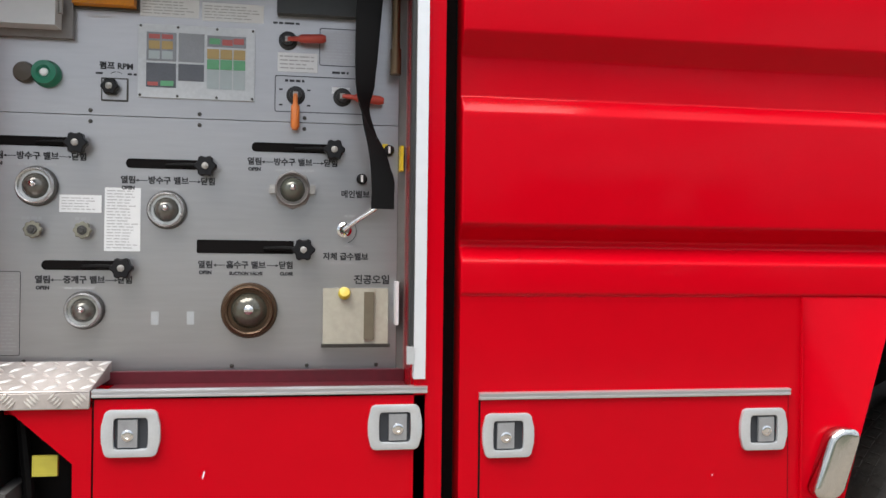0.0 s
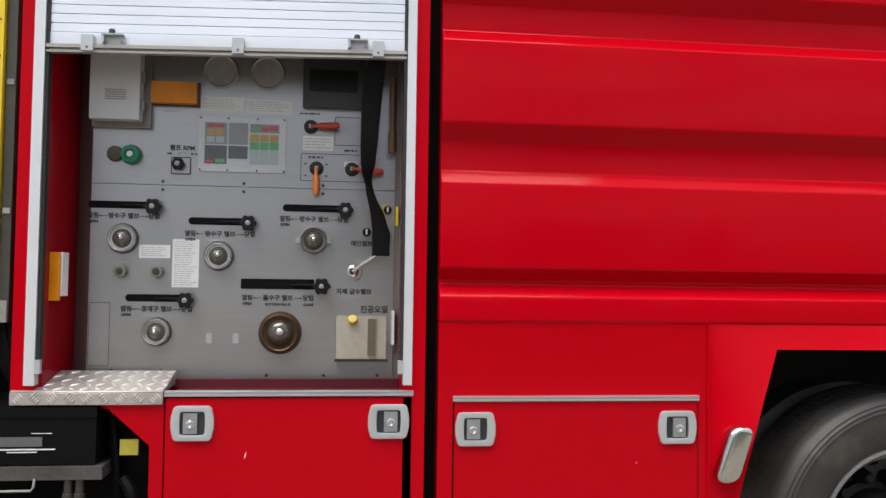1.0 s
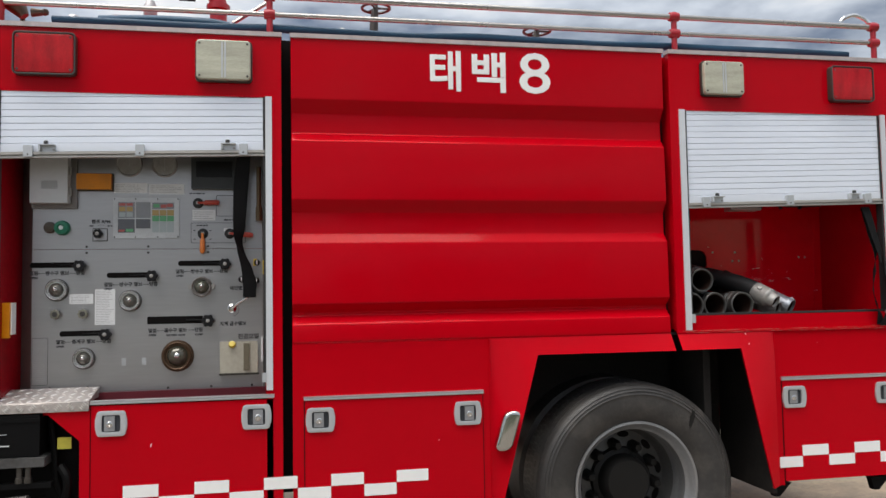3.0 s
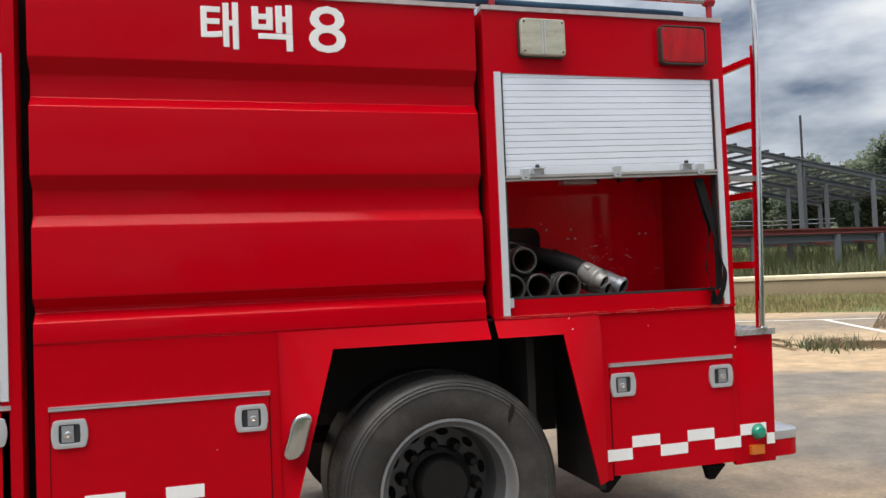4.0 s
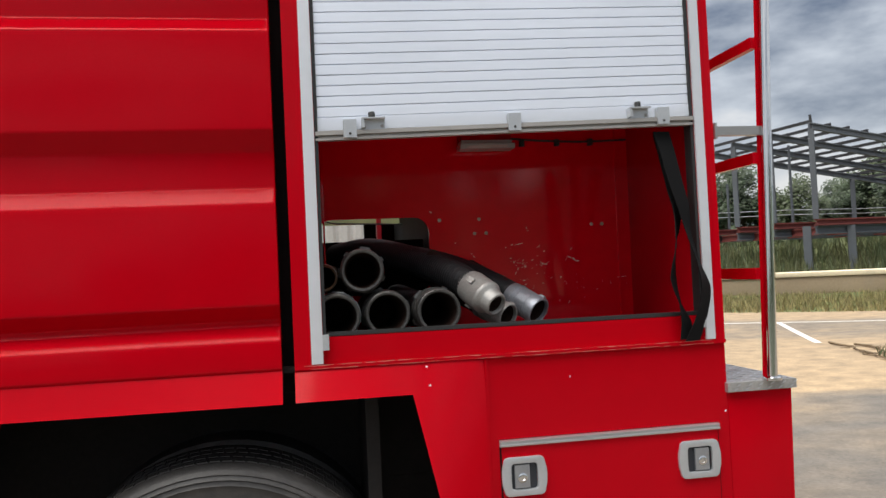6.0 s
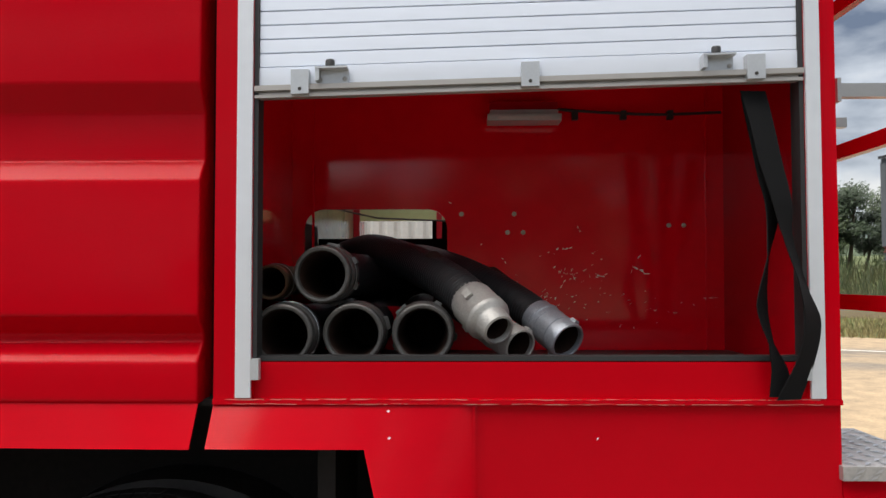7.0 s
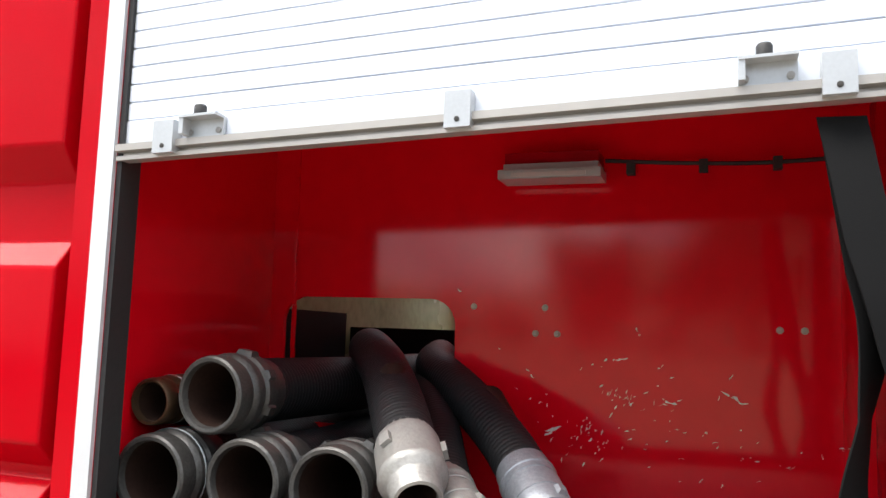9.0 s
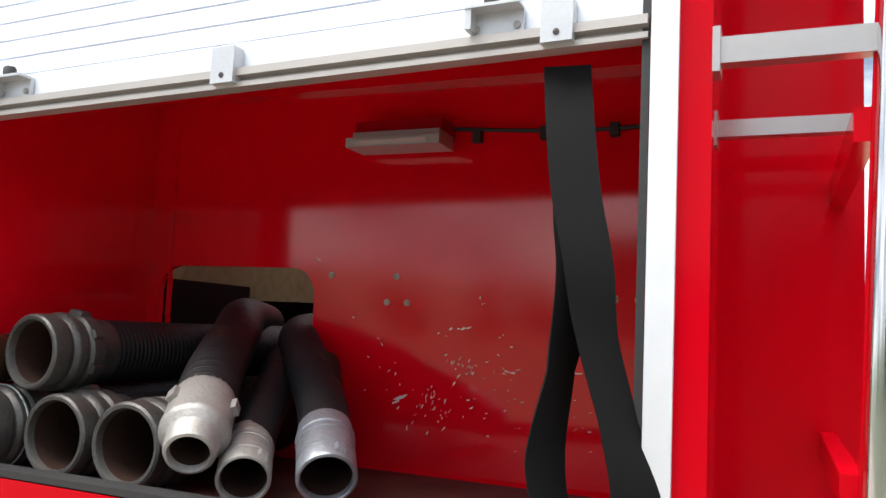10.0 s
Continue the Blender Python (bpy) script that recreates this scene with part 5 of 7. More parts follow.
tank = on_panel("oil_tank", -0.002, 0.180, 1.168, 1.325, 0.022, OIL_BOX, "cloudy plastic vacuum oil tank", 0.005)
on_panel("tank_bracket", -0.006, 0.186, 1.160, 1.170, 0.026, BEZEL, "", 0.001)
on_panel("level_tube", 0.112, 0.140, 1.182, 1.315, 0.008, mat("dark_level_window", (0.16, 0.14, 0.10), 0.2, var=0.1), "", 0.003, PY - 0.022)
bm = new_bm()
lathe(bm, [(0.017, 0), (0.017, 0.012), (0.014, 0.016), (0.0, 0.017)], (0.057, PY - 0.022, 1.308), axis=(0, -0.85, 0.5), seg=18)
part("oil_cap", bm, mat("yellow_cap", (0.62, 0.48, 0.05), 0.4, var=0.1), panel, "yellow filler cap")
for kx, kz in ((0.102, 1.632), (0.175, 1.625), (0.178, 1.715)):
    bm = new_bm()
    lathe(bm, [(0.015, 0), (0.015, 0.02), (0.010, 0.026), (0, 0.026)], (kx, PY, kz), seg=16)
    part("black_knob", bm, KNOB, panel)
    bm = new_bm()
    box(bm, kx - 0.003, kx + 0.003, PY - 0.028, PY - 0.026, kz - 0.010, kz + 0.010)
    part("knob_mark", bm, PAPER, panel)
on_panel("yellow_tag", 0.160, 0.176, 1.700, 1.735, 0.001, YELLOW, "", 0)
on_panel("yellow_tag", 0.207, 0.216, 1.655, 1.725, 0.05, YELLOW, "", 0, PY)
on_panel("white_tag", 0.198, 0.207, 1.225, 1.345, 0.055, PAPER, "", 0, PY)
on_panel("mark_strip", -0.466, -0.446, 1.222, 1.258, 0.001, LATCH, "", 0)
on_panel("mark_strip", -0.372, -0.352, 1.222, 1.258, 0.001, LATCH, "", 0)
bm = new_bm()
tube(bm, [(0.19, 0.15, 2.19), (0.19, 0.15, 1.97)], 0.012, 10)
tube(bm, [(0.19, 0.15, 1.99), (0.19, 0.15, 1.92)], 0.016, 10)
part("sight_tube", bm, mat("bronze_tube", (0.16, 0.11, 0.06), 0.4, 0.6, var=0.2), panel, "bronze sight tube")
for rx, rz in ((-0.63, 1.77), (-0.63, 1.80), (-0.345, 1.77), (-0.345, 1.80), (-0.06, 1.77), (-0.06, 1.80), (-0.62, 1.125), (-0.25, 1.108), (-0.045, 1.108), (0.15, 1.108), (-0.79, 1.125)):
    bm = new_bm()
    lathe(bm, [(0.006, 0), (0.005, 0.003), (0, 0.004)], (rx, PY, rz), seg=10)
    part("panel_screw", bm, BEZEL, panel)

# marker lamp on the inner wall, step tread plate
bm = new_bm()
box(bm, FO[0] + 0.013, FO[0] + 0.05, 0.07, 0.125, 1.385, 1.53)
bevelled(bm, 0.006, 2)
ml = part("marker_lamp", bm, WHITE, truck, "white and amber marker lamp on the locker wall")
bm = new_bm()
box(bm, FO[0] + 0.013, FO[0] + 0.045, 0.056, 0.069, 1.37, 1.53)
bevelled(bm, 0.004, 2)
part("amber_lens", bm, LENS_ORANGE, ml)


def tread_plate():
    bm = new_bm()
    box(bm, -1.02, -0.548, -0.012, 0.0, 1.038, 1.078)
    prism_yz_pl = [(-0.012, 1.078), (-0.012, 1.082), (0.195, 1.126), (0.195, 1.078)]
    prism_yz(bm, -1.02, -0.548, prism_yz_pl)
    bevelled(bm, 0.002, 1)
    p = part("tread_plate", bm, mat("worn_tread_aluminium", (0.46, 0.42, 0.40), 0.42, 0.5, var=0.2, scale=12, dirt=(0.20, 0.15, 0.11), dirt_amount=0.4, dirt_scale=8), truck, "aluminium checker plate step")
    bm = new_bm()
    for i in range(12):
        for j in range(5):
            x, y = -1.0 + 0.04 * i, 0.012 + 0.04 * j
            a = radians(45 if (i + j) % 2 else -45)
            c, s = math.cos(a), math.sin(a)
            z = 1.0822 + 0.2126 * (y + 0.012)
            top = [(-0.020, 0), (0, -0.0055), (0.020, 0), (0, 0.0055)]
            lo = [bm.verts.new((x + u * c - v * s, y + u * s + v * c, z + 0.2126 * (u * s + v * c))) for u, v in top]
            hi = [bm.verts.new((x + 0.5 * (u * c - v * s), y + 0.5 * (u * s + v * c), z + 0.0035 + 0.5 * 0.2126 * (u * s + v * c))) for u, v in top]
            bm.faces.new(hi)
            for k in range(4):
                bm.faces.new((lo[k], lo[(k + 1) % 4], hi[(k + 1) % 4], hi[k]))
    for i in range(9):
        a = radians(45 if i % 2 else -45)
        c, s = math.cos(a), math.sin(a)
        for j in (-1.5, -0.5, 0.5, 1.5):
            x, z = -0.995 + 0.053 * i - s * 0.0085 * j, 1.0605 + c * 0.0085 * j
            lo = [bm.verts.new((x + u * c - v * s, -0.0122, z + u * s + v * c)) for u, v in [(-0.014, 0), (0, -0.0034), (0.014, 0), (0, 0.0034)]]
            hi = [bm.verts.new((x + 0.6 * (u * c - v * s), -0.0155, z + 0.6 * (u * s + v * c))) for u, v in [(-0.014, 0), (0, -0.0034), (0.014, 0), (0, 0.0034)]]
            bm.faces.new(hi)
            for k in range(4):
                bm.faces.new((lo[k], lo[(k + 1) % 4], hi[(k + 1) % 4], hi[k]))
    bmesh.ops.recalc_face_normals(bm, faces=bm.faces[:])
    tagged(part("tread_bump", bm, mat("worn_bright_tread", (0.80, 0.78, 0.75), 0.35, 0.7, var=0.1), p), kind="stuff")


tread_plate()


panel.location, panel.scale = (-0.0055, 0.021, 0), (0.9924, 1, 0.9965)

# ---------------------------------------------------------------- lamps on the sides
def side_lamp(x0, x1, z0, z1, lens, label):
    bm = new_bm()
    ring(bm, round_rect(x0, x1, z0, z1, 0.022, 5), round_rect(x0 + 0.008, x1 - 0.008, z0 + 0.008, z1 - 0.008, 0.016, 5), -0.042 if lens is LENS_RED else -0.020, 0.0)
    bevelled(bm, 0.003, 2)
    l = part("side_lamp", bm, BEZEL, truck, label)
    bm = new_bm()
    g = 0.009 if lens is LENS_RED else 0.007
    prism(bm, round_rect(x0 + g, x1 - g, z0 + g, z1 - g, 0.018, 5), -0.040 if lens is LENS_RED else -0.046, -0.002)
    bevelled(bm, 0.006, 3)
    if lens is LENS_CLEAR:
        for k in range(2):
            st = new_bm()
            xx = (x0 + x1) / 2 - 0.010 + 0.014 * k
            box(st, xx, xx + 0.007, -0.0475, -0.0455, z0 + 0.016, z1 - 0.016)
            part("lens_strip", st, LATCH, l)
    part("lens", bm, lens, l)
    for dx, dz in ((0.022, 0.024), (-0.022, 0.024), (0.022, z1 - z0 - 0.024), (-0.022, z1 - z0 - 0.024)):
        bm = new_bm()
        xx = x0 + dx if dx > 0 else x1 + dx
        lathe(bm, [(0.006, 0), (0.005, 0.002), (0, 0.002)], (xx, -0.0395 if lens is LENS_RED else -0.0455, z0 + dz), seg=8)
        part("screw", bm, BEZEL, l)


side_lamp(-0.880, -0.611, 2.558, 2.757, LENS_RED, "red side warning lamp")
side_lamp(-0.089, 0.173, 2.554, 2.756, LENS_CLEAR, "clear side scene lamp")
side_lamp(2.493, 2.735, 2.561, 2.752, LENS_CLEAR, "clear side scene lamp")
side_lamp(3.256, 3.518, 2.552, 2.750, LENS_RED, "red side warning lamp")
writing("side_lettering", "태", 1.116, 2.636, -0.002, 0.218, WHITE, truck, bold=0.005, wide=0.93, label="white vinyl lettering")
writing("side_lettering", "백", 1.340, 2.636, -0.002, 0.218, WHITE, truck, bold=0.005, wide=1.05)
writing("side_lettering", "8", 1.580, 2.643, -0.002, 0.298, WHITE, truck, bold=0.002, wide=1.24)

bm = new_bm()
lathe(bm, [(0.010, -0.04), (0.024, -0.028), (0.045, -0.008), (0.049, 0.016), (0.046, 0.024), (0.042, 0.019), (0.024, 0.006), (0.0, 0.0)], (-0.998, -0.03, 2.685), axis=(0.72, -0.66, -0.2), seg=24)
part("spot_lamp", bm, CHROME, truck, "round chrome spot lamp")
bm = new_bm()
tube(bm, [(-1.03, 0.01, 2.69), (-1.02, 0.05, 2.70)], 0.016, 8)
part("spot_bracket", bm, BEZEL, truck)
# rear corner lamps and bumper
bm = new_bm()
lathe(bm, [(0.043, 0), (0.043, 0.006), (0.040, 0.01)], (3.735, 0.006, 0.660), seg=24)
part("round_lamp_base", bm, BEZEL, truck)
bm = new_bm()
lathe(bm, [(0.039, 0.008), (0.037, 0.022), (0.026, 0.036), (0.0, 0.041)], (3.735, 0.006, 0.660), seg=24)
part("green_side_lamp", bm, LENS_GREEN, truck, "domed green side lamp")
bm = new_bm()
box(bm, 3.682, 3.758, -0.018, 0.006, 0.548, 0.593)
bevelled(bm, 0.006, 2)
part("amber_marker", bm, LENS_AMBER, truck, "small amber marker lamp")
bm = new_bm()
prism_xy(bm, [(3.846, 0.02), (3.955, 0.022), (3.995, 0.034), (4.022, 0.060), (4.036, 0.095), (4.040, 0.15), (4.040, DEEP - 0.15), (3.995, DEEP - 0.03), (3.846, DEEP - 0.02)], 0.600, 0.648)
bevelled(bm, 0.008, 2)
part("bumper_top", bm, ALU, truck, "dusty aluminium rear bumper")
bm = new_bm()
prism_xy(bm, [(3.846, 0.025), (3.950, 0.027), (3.990, 0.039), (4.017, 0.064), (4.031, 0.098), (4.035, 0.15), (4.035, DEEP - 0.15), (3.990, DEEP - 0.035), (3.846, DEEP - 0.025)], 0.515, 0.600)
part("bumper_skirt", bm, RED, truck)
for fx in (2.90, 3.50):
    bm = new_bm()
    prism(bm, [(fx - 0.05, BOT), (fx + 0.07, BOT), (fx + 0.0, BOT - 0.07), (fx - 0.03, BOT - 0.07)], 0.05, 0.09)
    part("jack_bracket", bm, BLACK, truck)

# chrome marker on the front of the arch
bm = new_bm()
prism(bm, round_rect(-0.042, 0.042, -0.098, 0.098, 0.036, 6), -0.052, 0.0)
bevelled(bm, 0.018, 3)
for v in bm.verts:
    x, z = v.co.x + 0.30 * v.co.z, v.co.z
    v.co = (1.384 + x, v.co.y - 0.012 - 0.12 * x, 0.862 + z)
part("chrome_marker", bm, mat("smoked_chrome", (0.55, 0.55, 0.53), 0.14, 1.0, var=0.15, scale=14), truck, "chrome oval side marker")


# ---------------------------------------------------------------- wheel
def rear_wheel(place):
    x, y, z = place
    bm = new_bm()
    r = 0.525
    prof = [(0.33, 0.010), (0.335, -0.012), (0.36, -0.028), (0.395, -0.039), (0.425, -0.0415), (0.455, -0.0410), (0.47, -0.0400), (0.474, -0.0425), (0.478, -0.0398), (0.486, -0.0385), (0.489, -0.0415), (0.493, -0.0365), (0.500, -0.0340), (0.503, -0.0360), (0.507, -0.0315), (0.512, -0.0285), (0.528, -0.008), (0.531, 0.03), (0.531, 0.24), (0.50, 0.28), (0.42, 0.30), (0.33, 0.27)]
    lathe(bm, [(a, -b) for a, b in prof], (x, y, z), seg=64, caps=False)
    w = part("rear_wheel", bm, TYRE, truck, "dusty black rear tyre on a grey rim")
    bm = new_bm()                                                  # tread blocks
    for k in range(96):
        a = 2 * math.pi * k / 96
        for row in range(4):
            aa = a + (0.02 if row % 2 else 0)
            y0 = y + 0.012 + 0.058 * row
            c, s = math.cos(aa), math.sin(aa)
            tx, tz = -s, c
            vs = []
            for rr in (0.520, 0.532):
                for yy in (y0, y0 + 0.046):
                    for hw in (-0.013, 0.013):
                        vs.append(bm.verts.new((x + rr * c + hw * tx, yy, z + rr * s + hw * tz)))
            for f in ((0, 1, 3, 2), (4, 6, 7, 5), (0, 4, 5, 1), (2, 3, 7, 6), (0, 2, 6, 4), (1, 5, 7, 3)):
                bm.faces.new([vs[i] for i in f])
    bmesh.ops.recalc_face_normals(bm, faces=bm.faces[:])
    tagged(part("tread_block", bm, TYRE, w), kind="stuff")
    bm = new_bm()
    lathe(bm, [(0.335, 0.012), (0.334, 0.020), (0.322, 0.022), (0.315, 0.014), (0.306, -0.012), (0.288, -0.030), (0.284, -0.09), (0.287, -0.10), (0.283, -0.11), (0.280, -0.15)], (x, y, z), seg=56, caps=False)
    part("rim", bm, RIM, w, "grey steel rim")
    # the dish's darker grey puts the shade of the deep recess into colour
    bm = new_bm()
    lathe(bm, [(0.280, -0.15), (0.276, -0.20), (0.256, -0.235), (0.20, -0.225), (0.13, -0.210)], (x, y, z), seg=56, caps=False)
    part("rim_dish", bm, RIM_DK, w, "rim dish in darker grey for its shade")
    for k in range(10):
        a = radians(36 * k + 10)
        q = Vector((math.cos(a), 0, math.sin(a)))
        t_ = Vector((-math.sin(a), 0, math.cos(a)))
        c = Vector((x, y + 0.2275, z)) + q * 0.232
        bm = new_bm()
        bm.faces.new([bm.verts.new(c + q * 0.018 * math.cos(b) + t_ * 0.034 * math.sin(b)) for b in [2 * math.pi * i / 16 for i in range(16)]])
        part("hand_hole", bm, SEAM, w)
    bm = new_bm()
    lathe(bm, [(0.168, -0.215), (0.163, -0.185), (0.138, -0.175), (0.130, -0.11), (0.112, -0.09), (0.0, -0.085)], (x, y, z), seg=36)
    part("hub", bm, HUB, w, "greasy black hub")
    for k in range(10):
        a = radians(36 * k + 28)
        bm = new_bm()
        lathe(bm, [(0.032, -0.22), (0.031, -0.170), (0.026, -0.160), (0.018, -0.135), (0, -0.132)], (x + 0.186 * math.cos(a), y, z + 0.186 * math.sin(a)), seg=8)
        part("wheel_nut", bm, HUB, w)
    bm = new_bm()                                                  # wet stain on the sidewall
    rnd = random.Random(8)
    out = []
    for k in range(18):
        b = 2 * math.pi * k / 18
        g = 1 + rnd.uniform(-0.25, 0.25)
        out.append((x + 0.300 + 0.014 * g * math.cos(b) + 0.012 * math.sin(b), z + 0.335 + 0.050 * g * math.sin(b)))
    bm.faces.new([bm.verts.new((px_, y - 0.0445, pz_)) for px_, pz_ in out])
    part("tyre_stain", bm, HUB, w, "dark wet stain")
    bm = new_bm()                                                  # inner twin
    lathe(bm, [(0.33, -0.30), (0.45, -0.30), (0.527, -0.34), (0.527, -0.58), (0.45, -0.62), (0.33, -0.60)], (x, y, z), seg=48)
    part("inner_tyre", bm, TYRE, w)


rear_wheel((2.083, 0.045, 0.532))
bm = new_bm()
tube(bm, [(2.083, 0.3, 0.527), (2.083, 2.3, 0.527)], 0.09, 14)
box(bm, -2.2, 3.7, 0.72, 0.80, 0.885, 1.09)
box(bm, -2.2, 3.7, 1.62, 1.70, 0.885, 1.09)
tube(bm, [(-0.5, 0.76, 0.712), (1.95, 0.76, 0.712)], 0.045, 14)
part("chassis", bm, BLACK, truck, "black chassis rails and axle")
bm = new_bm()
lathe(bm, [(0.33, 0), (0.527, 0.03), (0.527, 0.5), (0.33, 0.55)], (2.083, DEEP - 0.02, 0.527), seg=40)
part("far_wheel", bm, TYRE, truck)
bm = new_bm()
lathe(bm, [(0.33, 0), (0.50, 0.0), (0.527, 0.03), (0.527, 0.27), (0.33, 0.3)], (-2.6, 0.4, 0.527), seg=40)
part("front_wheel", bm, TYRE, truck)
bm = new_bm()
lathe(bm, [(0.33, 0), (0.50, 0.0), (0.527, 0.03), (0.527, 0.27), (0.33, 0.3)], (-2.6, DEEP - 0.1, 0.527), seg=40)
part("front_wheel", bm, TYRE, truck)

# ---------------------------------------------------------------- roof gear
RY = 0.09
bm = new_bm()
for x0_, x1_ in ((FX0, FX1), (TX0, TX1), (RX0, RX1)):
    box(bm, x0_ - 0.004, x1_ + 0.004, -0.010, 0.05, TOP + 0.0005, TOP + 0.022)
part("roof_edge", bm, mat("worn_pinkish_edge_plate", (0.46, 0.40, 0.39), 0.45, 0.4, var=0.2, scale=25, stretch=(3, 1, 1), dirt=(0.25, 0.20, 0.18), dirt_amount=0.3, dirt_scale=8), truck, "worn aluminium roof edge strip")
bm = new_bm()
tube(bm, [(-0.97, RY, 2.930), (3.64, RY, 2.930)], 0.013, 12)
part("roof_rail", bm, RAIL, truck, "stainless roof rail")
bm = new_bm()
tube(bm, [(-0.9, RY, 3.022), (3.635, RY, 3.022)], 0.015, 12)
part("roof_rail", bm, RAIL, truck, "stainless roof rail")
bm = new_bm()
tube(bm, smooth_path([(3.445, RY + 0.02, 3.03), (3.455, RY + 0.02, 3.065), (3.50, RY + 0.02, 3.088), (3.545, RY + 0.02, 3.094), (3.60, RY + 0.015, 3.07), (3.637, RY, 3.02)], 6), 0.011, 12)
part("rail_hook", bm, CHROME, truck, "curved rail end")
for px_ in (-0.99, 0.252, 2.405, 3.635):
    bm = new_bm()
    tube(bm, [(px_, RY, TOP + 0.001), (px_, RY, 3.046)], 0.034 if px_ < -0.9 else 0.016, 12)
    for zz in (2.930, 3.022):
        lathe(bm, [(0.0, -0.03), (0.024, -0.026), (0.028, 0), (0.024, 0.026), (0.0, 0.03)], (px_, RY, zz), axis=(1, 0, 0), seg=12)
    lathe(bm, [(0.038, 0), (0.038, 0.01), (0.02, 0.016), (0, 0.016)], (px_, RY, TOP + 0.001), axis=(0, 0, 1), seg=12)
    part("rail_post", bm, RED_POST, truck, "dark red rail post")
bm = new_bm()
pts = [(-0.76 + 0.345 * k, 0.135 + 0.010 * math.sin(k * 1.7), 2.870 + 0.004 * math.sin(k * 2.3)) for k in range(13)] + [(3.50, 0.14, 2.868)]
tube(bm, smooth_path(pts, 5), 0.021, 12)
bl = new_bm()
tube(bl, smooth_path([(-0.56, 0.165, 2.886), (-0.3, 0.19, 2.908), (-0.05, 0.17, 2.898), (0.05, 0.165, 2.882)], 6), 0.026, 10)
hose_blue = part("roof_hose", bm, BLUE, None)
part("hose_loop", bl, BLUE, hose_blue)
tagged(hose_blue, "blue hose lying along the roof edge", "hose")
for hx, hy, hz in ((0.806, 0.35, 3.085), (1.71, 0.35, 3.0)):
    bm = new_bm()
    tube(bm, [(hx - 0.02, hy, TOP), (hx - 0.01, hy, hz - 0.06), (hx, hy, hz + 0.02)], [0.024, 0.024, 0.012], 10)
    part_v = part("roof_valve", bm, BEZEL, truck, "roof valve with a hand wheel")
    bm = new_bm()
    tube(bm, [(hx + 0.075 * math.cos(radians(a)), hy + 0.075 * math.sin(radians(a)), hz) for a in range(0, 361, 15)], 0.008, 8, False)
    for a in (0, 120, 240):
        tube(bm, [(hx, hy, hz), (hx + 0.075 * math.cos(radians(a)), hy + 0.075 * math.sin(radians(a)), hz)], 0.006, 6)
    part("hand_wheel", bm, BEZEL, part_v)
bm = new_bm()
tube(bm, smooth_path([(-0.03, 0.5, TOP), (-0.03, 0.5, 3.02), (-0.035, 0.5, 3.14), (-0.09, 0.5, 3.24), (-0.2, 0.5, 3.28)], 6), 0.045, 16)
lathe(bm, [(0.075, 0), (0.075, 0.03), (0.05, 0.035)], (-0.03, 0.5, TOP), axis=(0, 0, 1), seg=18)
lathe(bm, [(0.05, 0), (0.062, 0.004), (0.062, 0.03), (0.05, 0.034)], (-0.03, 0.5, 3.08), axis=(0, 0, 1), seg=18)
monitor = part("water_monitor", bm, RED_POST, truck, "red roof water cannon")
bm = new_bm()
tube(bm, [(-0.16, 0.5, 3.20), (-0.24, 0.5, 3.19)], [0.07, 0.06], 14)
part("monitor_gear", bm, BLACK, monitor)
bm = new_bm()
tube(bm, [(0.06, 0.3, 2.95), (0.26, 0.3, 3.085)], 0.011, 8)
part("brace_tube", bm, RAIL, monitor)
for bx, by, bw, bh in ((-0.735, 0.4, 0.035, 0.20), (-0.379, 0.5, 0.035, 0.33), (0.622, 0.3, 0.022, 0.16), (1.19, 0.4, 0.045, 0.15), (2.05, 0.3, 0.02, 0.14), (-0.19, 0.5, 0.03, 0.23)):
    bm = new_bm()
    lathe(bm, [(bw * 0.7, 0), (bw * 0.7, bh * 0.72), (bw, bh * 0.76), (bw * 1.0, bh * 0.9), (bw * 0.6, bh), (0, bh * 1.02)], (bx, by, TOP), axis=(0, 0, 1), seg=16)
    part("roof_vent", bm, mat("dull_vent_metal", (0.45, 0.45, 0.46), 0.45, 0.4, var=0.15), truck, "dull grey roof vent cap")
bm = new_bm()
box(bm, -0.58, -0.14, 0.55, 0.85, TOP, 3.055)
bevelled(bm, 0.02, 2)
part("roof_box", bm, WHITE_ALU, truck, "pale roof box")
bm = new_bm()
tube(bm, [(-0.98, 0.16, 2.99), (-0.93, 0.16, 2.95), (-0.89, 0.16, 2.89)], [0.055, 0.05, 0.022], 14)
tube(bm, [(-0.90, 0.2, 3.02), (-0.92, 0.2, TOP)], 0.012, 8)
tube(bm, [(-0.85, 0.13, 2.90), (-0.80, 0.13, 2.902)], [0.022, 0.014], 10)
lathe(bm, [(0.0, -0.018), (0.013, -0.013), (0.018, 0), (0.013, 0.013), (0, 0.018)], (-0.79, 0.125, 2.902), axis=(1, 0, 0), seg=14)
part("branch_nozzle", bm, mat("tarnished_bronze_nozzle", (0.12, 0.09, 0.07), 0.4, 0.5, var=0.3, scale=20), truck, "tarnished bronze branch nozzle")

# ---------------------------------------------------------------- rear ladder and grab rails
def leaning(bm, x0, x1, y0, y1, z0, z1, lean):
    for v in box(bm, x0, x1, y0, y1, z0, z1):
        v.co.x += lean * (v.co.z - 1.19)


